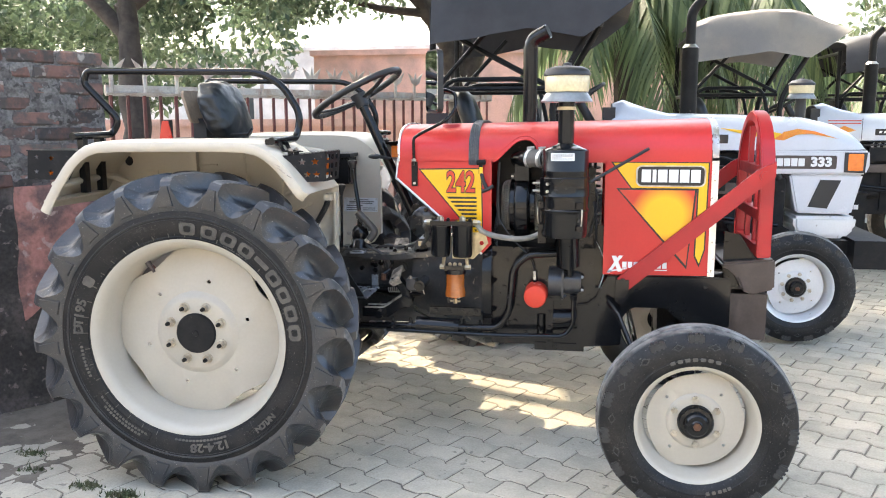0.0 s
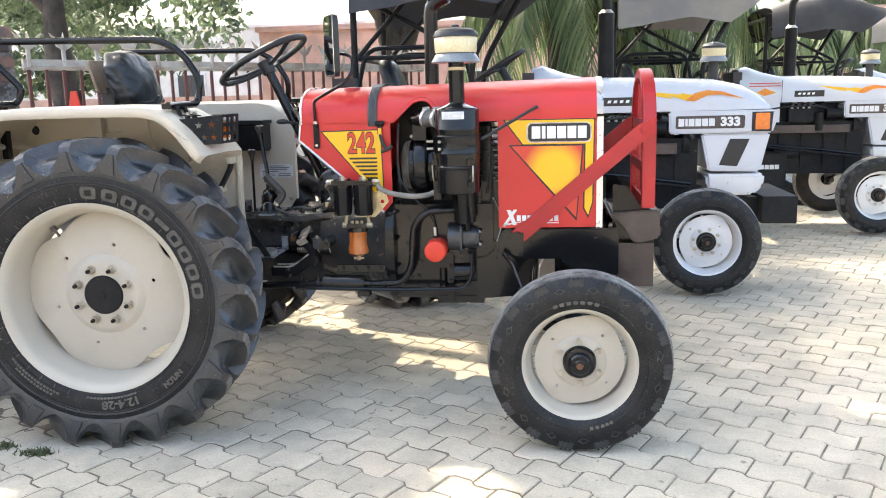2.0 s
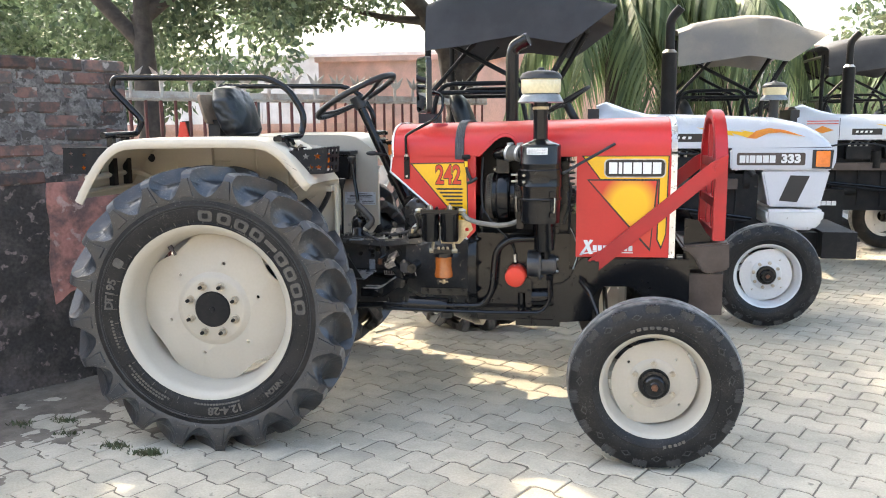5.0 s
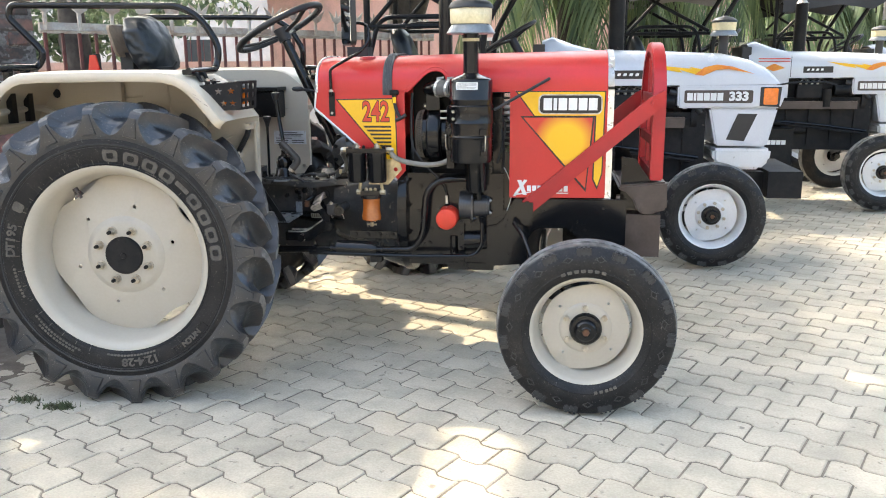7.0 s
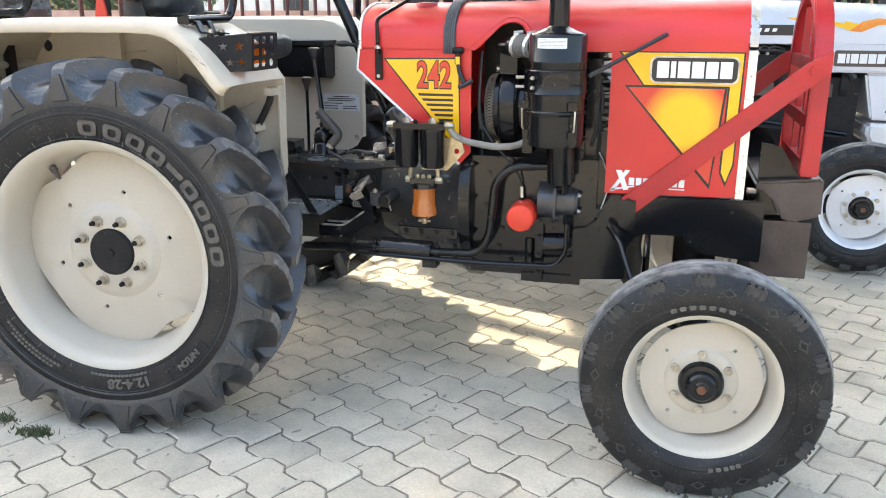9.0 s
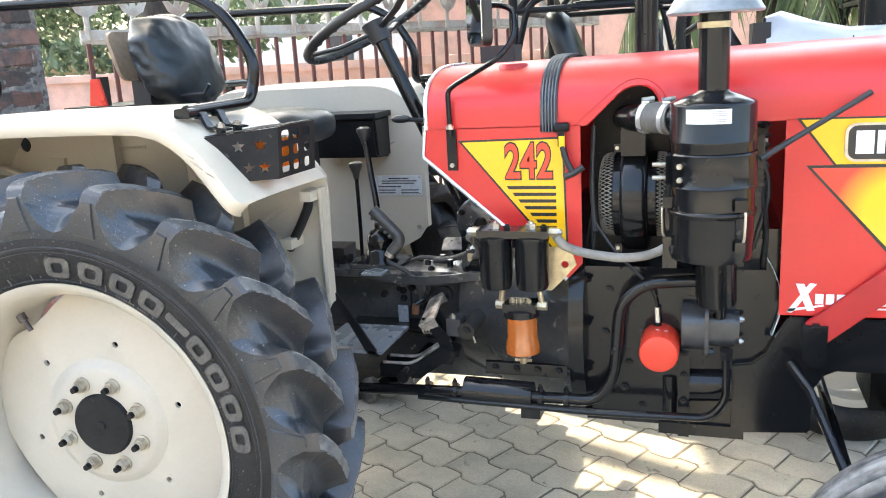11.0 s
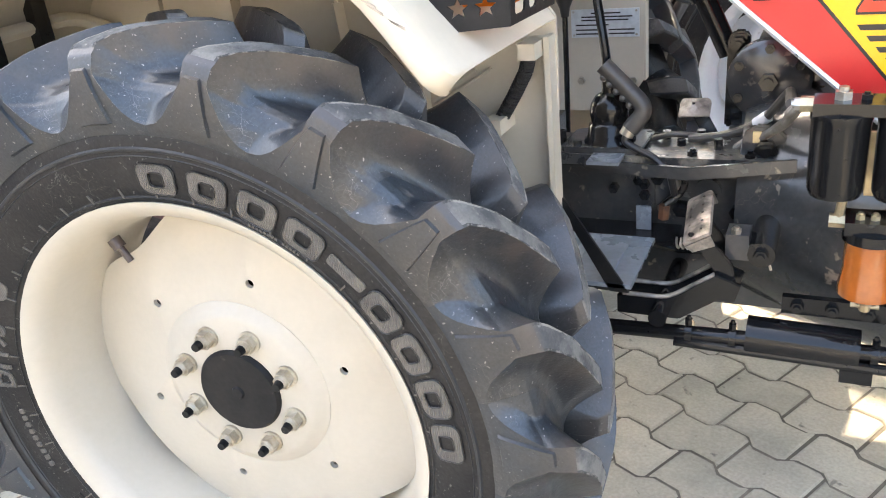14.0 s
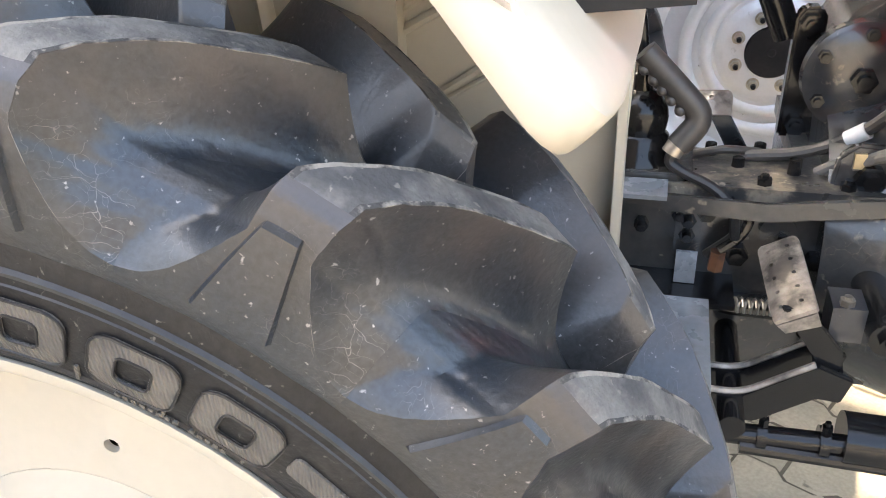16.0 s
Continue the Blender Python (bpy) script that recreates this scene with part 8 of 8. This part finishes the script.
# buildings beyond
def building(name, x0, x1, y0, y1, h, mat, label, windows, parapet=0.0):
    ob = thing(name, ((x0 + x1) / 2, (y0 + y1) / 2, 0), label, "building")
    part("wall", box(x0, x1, y0, y1, -0.01, h), mat, ob)
    part("roof", box(x0 - 0.06, x1 + 0.06, y0 - 0.06, y1 + 0.06, h, h + 0.10), mat, ob)
    for x, z, w, hh in windows:
        fr = part("window", box(x - w / 2 - 0.06, x + w / 2 + 0.06, y0 - 0.05, y0 + 0.02, z - hh / 2 - 0.06, z + hh / 2 + 0.06), OFFWHITE, ob)
        part("pane", box(x - w / 2, x + w / 2, y0 - 0.07, y0 - 0.045, z - hh / 2, z + hh / 2), WINDOWDARK, fr)
        for k in range(1, 4):
            xx = x - w / 2 + w * k / 4
            part("window_bar", box(xx - 0.008, xx + 0.008, y0 - 0.085, y0 - 0.07, z - hh / 2, z + hh / 2), GATERED, fr)
    return ob


building("house", -3.9, 9.5, 13.0, 20.0, 2.55, PINK, "single-storey pink rendered house", [(0.3, 1.35, 0.5, 0.7), (4.8, 1.9, 0.45, 0.55), (7.0, 1.9, 0.45, 0.55)])
building("house", -14.5, -3.0, 21.0, 28.0, 3.3, OFFWHITE, "weathered white flat-roofed house", [(-8.9, 1.5, 0.8, 1.0), (-5.0, 1.6, 0.8, 1.0)])
building("house", 12.5, 30.0, 19.0, 28.0, 4.2, OFFWHITE, "weathered white house with a flat roof", [(15.0, 2.2, 0.8, 1.0), (18.0, 2.2, 0.8, 1.0)])
# added out of view behind the camera, to darken reflections in the black paint
building("house", -14.0, 18.0, -17.0, -11.5, 4.2, UNSEENWALL, "long unseen building added behind the camera to darken reflections", [])
building("garden_wall", -9.5, -0.6, 8.6, 8.85, 1.25, PINK, "low stained pink garden wall", [])
pl = tagged(part("pole", rod((7.35, 11.3, 0), (7.35, 11.3, 7.0), 0.11, 0.09, 16), OFFWHITE), "tall pale concrete utility pole", "pole")
part("pole_band", rod((7.35, 11.3, 3.0), (7.35, 11.3, 3.06), 0.115, n=16), STEEL, pl)


# trees
def leaves(blobs, count, size, seed, drop=(), droop=0.4):
    """Many small bent leaves in uneven clumps."""
    r = np.random.RandomState(seed)
    w = np.array([b[3] * b[4] * b[5] for b in blobs]) ** 0.7
    pick = r.choice(len(blobs), count, p=w / w.sum())
    B = np.array(blobs)[pick]
    d = r.normal(size=(count, 3))
    d /= np.linalg.norm(d, axis=1)[:, None]
    rad = r.uniform(0.15, 1, count) ** 0.5
    P = B[:, :3] + d * B[:, 3:6] * rad[:, None]
    # leave out leaves that would shade the chosen ground spots
    for gx, gy, gr in drop:
        h = P[:, 2:3]
        foot = P[:, :2] + h * np.array([[-SUN_TO.x / SUN_TO.z, -SUN_TO.y / SUN_TO.z]])
        P = P[np.hypot(foot[:, 0] - gx, (foot[:, 1] - gy)) > gr]
    n = len(P)
    a = r.normal(size=(n, 3))
    a[:, 2] -= droop
    a /= np.linalg.norm(a, axis=1)[:, None]
    b = np.cross(a, r.normal(size=(n, 3)))
    b /= np.linalg.norm(b, axis=1)[:, None]
    c = np.cross(a, b)
    L = size * r.uniform(0.6, 1.3, n)[:, None]
    V = np.stack([P, P + a * L * 0.5 + b * L * 0.26 + c * L * 0.06, P + a * L + c * L * -0.05, P + a * L * 0.5 - b * L * 0.26 + c * L * 0.06], 1).reshape(-1, 3)
    F = np.arange(4 * n).reshape(-1, 4)
    F = np.concatenate([F[:, [0, 1, 2]], F[:, [0, 2, 3]]])
    return V, F


def mesh_part(name, V, F, mat, parent, label=""):
    me = bpy.data.meshes.new(name)
    me.from_pydata(V.tolist(), [], F.tolist())
    me.materials.append(mat)
    ob = new(name, me)
    ob.parent = parent
    if parent.type == "EMPTY":
        ob.matrix_parent_inverse = Matrix.Translation(parent.location).inverted()
    return tagged(ob, label) if label else ob


def tree(loc, limbs, blobs, count, size, seed, label, drop=()):
    ob = thing("tree", loc, label, "tree")
    for k, (pts, r0, r1) in enumerate(limbs):
        bm = tube(rounded(pts, 0.5, 5), r0, 10, taper=r1)
        for v in bm.verts:
            v.co += Vector((1, 1, 0.3)) * r0 * 0.3 * noise.noise(v.co * 6)
        part("trunk" if k == 0 else "limb", bm, BARK, ob, smooth=60)
    V, F = leaves(blobs, count, size, seed, drop)
    mesh_part("crown", V, F, LEAF, ob)
    return ob


def clumps(centre, spread, n, size, seed):
    r = random.Random(seed)
    return [(centre[0] + r.uniform(-1, 1) * spread[0], centre[1] + r.uniform(-1, 1) * spread[1], centre[2] + r.uniform(-1, 1) * spread[2], size * r.uniform(0.6, 1.3), size * r.uniform(0.6, 1.3), size * r.uniform(0.4, 0.8)) for _ in range(n)]


# ground spots (x, y, radius) kept sunny by openings in the unseen crowns
GAPS = ((0.75, 1.75, 0.2), (1.15, 0.95, 0.2), (0.05, 2.0, 0.3), (0.4, 1.8, 0.36), (0.75, 1.5, 0.34), (1.08, 1.2, 0.3), (1.33, 0.85, 0.2), (1.40, 0.0, 0.07), (1.40, -0.18, 0.12), (1.48, -0.34, 0.15), (1.36, -0.48, 0.14), (1.42, -0.68, 0.18), (2.36, 0.68, 0.07), (2.48, 0.60, 0.09), (2.62, 0.58, 0.10), (0.31, 0.46, 0.07), (0.29, 0.35, 0.05), (-0.16, -0.45, 0.07), (-0.05, -0.53, 0.05), (3.0, 0.5, 0.1))
tree((-2.25, 3.3, 0), [
    ([(-2.13, 3.3, -0.05), (-2.1, 3.3, 1.2), (-2.2, 3.4, 2.4), (-2.05, 3.6, 4.2), (-1.6, 3.8, 5.6)], 0.12, 0.05),
    ([(-2.16, 3.38, 2.0), (-2.8, 3.3, 2.7), (-3.8, 3.2, 3.6)], 0.07, 0.03),
    ([(-2.25, 3.4, 2.2), (-1.7, 3.7, 2.75), (-0.9, 4.1, 3.2), (0.2, 4.6, 3.9)], 0.08, 0.02),
    ([(-2.1, 3.6, 3.8), (-2.6, 2.8, 4.9), (-3.0, 2.0, 5.6)], 0.07, 0.02)],
    # clumps above 5 m are out of view, placed to shade the yard
    clumps((-2.6, 4.2, 2.75), (2.0, 0.7, 0.42), 34, 0.42, 3) + clumps((-3.6, 4.9, 2.45), (1.3, 0.5, 0.5), 24, 0.42, 4) + clumps((-0.6, 4.8, 2.85), (1.3, 0.7, 0.3), 16, 0.4, 8) + clumps((-2.4, 2.6, 5.4), (2.6, 3.8, 0.6), 46, 0.75, 5) + clumps((-1.5, 2.55, 5.5), (0.8, 0.8, 0.3), 26, 0.5, 77) + clumps((-2.5, 3.4, 5.9), (3.1, 3.2, 0.35), 150, 0.6, 79),
    125000, 0.085, 2, "broad-leaved tree with a grey-brown trunk", GAPS)
tree((0.0, 6.2, 0), [
    ([(0.0, 6.2, -0.05), (0.05, 6.2, 1.2), (0.0, 6.15, 2.1), (-0.45, 6.0, 2.75), (-1.2, 5.8, 3.3)], 0.17, 0.07),
    ([(0.03, 6.2, 1.5), (0.3, 6.2, 2.4), (0.7, 6.3, 3.8), (1.2, 6.0, 5.4)], 0.12, 0.04),
    ([(-0.2, 6.05, 2.45), (-0.8, 5.9, 2.5), (-1.6, 5.7, 2.75)], 0.05, 0.02)],
    # the clumps at 5.5 m are unseen too, added for their shade
    clumps((-1.0, 6.0, 2.95), (1.6, 0.6, 0.38), 30, 0.42, 13) + clumps((1.4, 2.4, 5.6), (2.9, 3.8, 0.5), 60, 0.75, 17) + clumps((-0.1, 1.9, 5.5), (0.75, 0.5, 0.25), 18, 0.5, 78) + clumps((4.6, 2.0, 5.6), (2.2, 3.8, 0.5), 40, 0.8, 19),
    43000, 0.09, 6, "leafy tree with a leaning trunk and low branches", GAPS)
# added tree: its crown hangs out of view to shade the ground
tree((9.6, 10.6, 0), [([(9.6, 10.6, -0.05), (9.5, 10.4, 2.2), (8.6, 9.5, 4.6), (7.0, 8.0, 5.8)], 0.2, 0.06)], clumps((6.2, 4.6, 6.0), (3.4, 4.6, 0.5), 80, 0.8, 31) + clumps((3.4, 2.2, 6.4), (2.6, 3.0, 0.35), 70, 0.75, 37), 40000, 0.13, 15, "added spreading tree whose unseen crown shades the yard", GAPS)
tree((11.0, 15.5, 0), [([(11.0, 15.5, 0), (11.0, 15.5, 2.0), (11.3, 15.4, 4.0)], 0.2, 0.08)], clumps((10.2, 15.5, 4.0), (3.2, 1.2, 0.9), 26, 0.9, 23), 9000, 0.2, 9, "distant broad-leaved tree with a dense crown")
tree((-9.0, 12.0, 0), [([(-9.0, 12.0, 0), (-9.0, 12.0, 2.0), (-8.7, 12.0, 4.0)], 0.2, 0.08)], clumps((-8.0, 11.0, 2.9), (4.0, 1.5, 1.3), 40, 0.9, 29), 12000, 0.2, 12, "dense tree beyond the gate")


def palm(loc, height, fronds, seed, length=2.0, label="palm with long drooping fronds"):
    r = random.Random(seed)
    ob = thing("palm", loc, label, "palm")
    x, y, _ = loc
    part("trunk", tube([(x, y, -0.05), (x + 0.05, y, height * 0.5), (x, y, height)], 0.14, 10, taper=0.10), BARK, ob)
    for k in range(fronds):
        a = 2 * math.pi * k / fronds + r.uniform(-0.2, 0.2)
        L = length * r.uniform(0.8, 1.15)
        up = r.uniform(0.1, 0.7)
        spine = []
        for i in range(15):
            t = i / 14
            spine.append(Vector((x + math.cos(a) * L * (t - 0.25 * t * t), y + math.sin(a) * L * (t - 0.25 * t * t), height + up * t * L * 0.7 - 1.15 * L * t * t)))
        bm = tube(spine, 0.014, 5, taper=0.003)
        side = Vector((-math.sin(a), math.cos(a), 0))
        for i in range(1, 14):
            for j in range(3):
                p = spine[i].lerp(spine[i + 1], j / 3) if i < 14 else spine[i]
                fwd = (spine[i + 1] - spine[i]).normalized()
                ll = L * 0.42 * (1 - 0.6 * abs(i / 14 - 0.4)) * r.uniform(0.8, 1.1)
                for s in (-1, 1):
                    d = (side * s * 0.6 + fwd * 0.5 + Vector((0, 0, -0.8 - r.uniform(0, 0.7)))).normalized()
                    w = fwd * 0.034
                    q = p + d * ll * 0.5 + Vector((0, 0, 0.03))
                    v = [bm.verts.new(c) for c in (p - w * 0.6, p + w * 0.6, q + w, q - w, p + d * ll + Vector((0, 0, -0.12 * ll)))]
                    bm.faces.new(v[:4])
                    bm.faces.new((v[3], v[2], v[4]))
        part("frond", bm, FROND, ob, smooth=0)
    return ob


palm((1.75, 6.3, 0), 2.75, 16, 2, 1.7)
palm((3.1, 8.2, 0), 2.9, 14, 5, 1.9)
palm((2.4, 7.7, 0), 3.2, 12, 7, 1.7)
palm((5.6, 10.2, 0), 2.4, 14, 9, 1.9)

# weeds by the wall
for k, (x, y, n) in enumerate(((-0.24, -0.17, 260), (-0.42, -0.12, 150), (-0.82, 0.12, 120), (-0.72, -0.02, 60), (-1.0, 0.05, 90))):
    r = np.random.RandomState(40 + k)
    P = np.c_[x + r.normal(0, 0.032, n), y + r.normal(0, 0.016, n), np.zeros(n)]
    d = np.c_[r.normal(0, 0.5, n), r.normal(0, 0.5, n), np.ones(n)]
    L = r.uniform(0.006, 0.024, n)[:, None]
    b = np.c_[r.normal(0, 1, n), r.normal(0, 1, n), np.zeros(n)] * 0.003
    V = np.stack([P - b, P + b, P + d * L], 1).reshape(-1, 3)
    me = bpy.data.meshes.new("weed")
    me.from_pydata(V.tolist(), [], np.arange(3 * n).reshape(-1, 3).tolist())
    me.materials.append(DRYGRASS)
    tagged(new("weed", me), "small green weed growing between pavers", "weed", kind="stuff")

# soil washed over the pavers along the foot of the wall
NX, NY = 190, 190
grid_v, grid_f, cell = [], [], {}
for i in range(NX):
    for j in range(NY):
        x, y = -2.3 + i * 0.0135, -1.15 + j * 0.0135
        d = (Vector((x, y)) - WALL_END).dot(WALL_N)
        s = (Vector((x, y)) - WALL_END).dot(WALL_DIR)
        if d < -0.02 or s < -0.45 or d > 1.1:
            continue
        p3 = Vector((x, y, 0.0))
        z = 0.0045 * (1 - d / 0.52) + 0.003 * max(0.0, 1 - d / 0.15) - 0.006 * max(0.0, -s - 0.1) / 0.3 + 0.0062 * noise.noise(p3 * 5) + 0.0032 * noise.noise(p3 * 14) + 0.0016 * noise.noise(p3 * 45)
        cell[i, j] = len(grid_v)
        grid_v.append((x, y, max(-0.02, min(z, 0.007))))
for (i, j), k in cell.items():
    if (i + 1, j + 1) in cell and (i + 1, j) in cell and (i, j + 1) in cell:
        f = (k, cell[i + 1, j], cell[i + 1, j + 1], cell[i, j + 1])
        if max(grid_v[q][2] for q in f) > -0.0035:
            grid_f.append(f)
me = bpy.data.meshes.new("soil")
me.from_pydata(grid_v, [], grid_f)
me.materials.append(DIRT)
me.polygons.foreach_set("use_smooth", [True] * len(me.polygons))
tagged(new("soil", me), "dusty brown soil washed over the pavers", "soil", kind="stuff")

# pavers: wavy-edged blocks in running bond
PU, PV, PANG = 0.1925, 0.1365, radians(-27.2)
pu, pv = Vector((math.cos(PANG), math.sin(PANG))), Vector((-math.sin(PANG), math.cos(PANG)))


LAID = Vector((0.5054, 1.065)) - pv * PV / 2  # a corner between two pavers


def wave(u):
    t = (u / PU) % 1.0
    return 0.0135 * (np.interp(t, [0, 0.075, 0.425, 0.575, 0.925, 1], [0, 1, 1, -1, -1, 0]))


def paver_loop(shift, gap=0.0038):
    us = [gap + (PU - 2 * gap) * i for i in (0, 0.075, 0.25, 0.425, 0.5, 0.575, 0.75, 0.925, 1)]
    low = [(u, wave(u + shift) + gap) for u in us]
    return low + [(u, PV + wave(u + shift) - gap) for u in us[::-1]]


def paver_mesh(shift):
    loop = paver_loop(shift)
    m = len(loop)
    cx, cy = PU / 2, PV / 2
    V = [(x, y, -0.05) for x, y in loop] + [(x, y, -0.003) for x, y in loop] + [(x + (cx - x) * 0.05, y + (cy - y) * 0.07, 0.0) for x, y in loop]
    F = []
    for k in (0, m):
        F += [(k + i, k + (i + 1) % m, k + m + (i + 1) % m, k + m + i) for i in range(m)]
    F.append(tuple(2 * m + i for i in range(m)))
    return V, F


pm = []
for shift in (0.0, PU / 2):
    V, F = paver_mesh(shift)
    me = bpy.data.meshes.new("paver")
    me.from_pydata(V, [], F)
    me.materials.append(PAVER)
    pm.append((me, np.array(V), F))
rng = random.Random(21)
rest_v, rest_f, base_i = [], [], 0
near_pavers = []
for j in range(-70, 110):
    for i in range(-60, 60):
        sh = 0.5 if j % 2 else 0.0
        o = LAID + pu * ((i + sh) * PU) + pv * (j * PV)
        if not (-3.2 < o.x < 10.5 and -4.2 < o.y < 11.0):
            continue
        if (Vector((o.x, o.y)) - WALL_END).dot(WALL_N) < 0.0 and o.x < 0.5 and o.y < 8.2 and (o - G0).dot(Vector((gdir.y, -gdir.x))) < 0:
            continue
        k = 1 if sh else 0
        tilt = (rng.uniform(-1, 1) * 0.010, rng.uniform(-1, 1) * 0.010, rng.uniform(-1, 1) * 0.006)
        m = Matrix.Translation((o.x, o.y, rng.uniform(-0.0025, 0.001))) @ Euler((tilt[0], tilt[1], PANG + tilt[2])).to_matrix().to_4x4()
        if 0.45 < o.x < 2.1 and -0.6 < o.y < 1.6 and len(near_pavers) < 300:
            near_pavers.append((k, m))
        else:
            me, V, F = pm[k]
            M = np.array(m)
            rest_v.append(V @ M[:3, :3].T + M[:3, 3])
            rest_f += [tuple(base_i + q for q in f) for f in F]
            base_i += len(V)
for k, m in near_pavers:
    share("paver", pm[k][0], m, ground)
V = np.concatenate(rest_v)
me = bpy.data.meshes.new("paver_field")
me.from_pydata(V.tolist(), [], rest_f)
PAVERFIELD = material("grey_concrete_paver_field", (0.52, 0.469, 0.368), 0.88, spots=(0.34, 0.31, 0.25), amount=0.75, scale=4, fine=120, bump=0.5, lift=(0.4, 0.66), specks=(0.2, 0.18, 0.15), speck_scale=22, speck_cut=0.66, spec=0.3, island=0.08)
me.materials.append(PAVERFIELD)
pf = new("paver_field", me)
pf.parent = ground
tagged(pf, "field of wavy grey concrete pavers", kind="stuff")
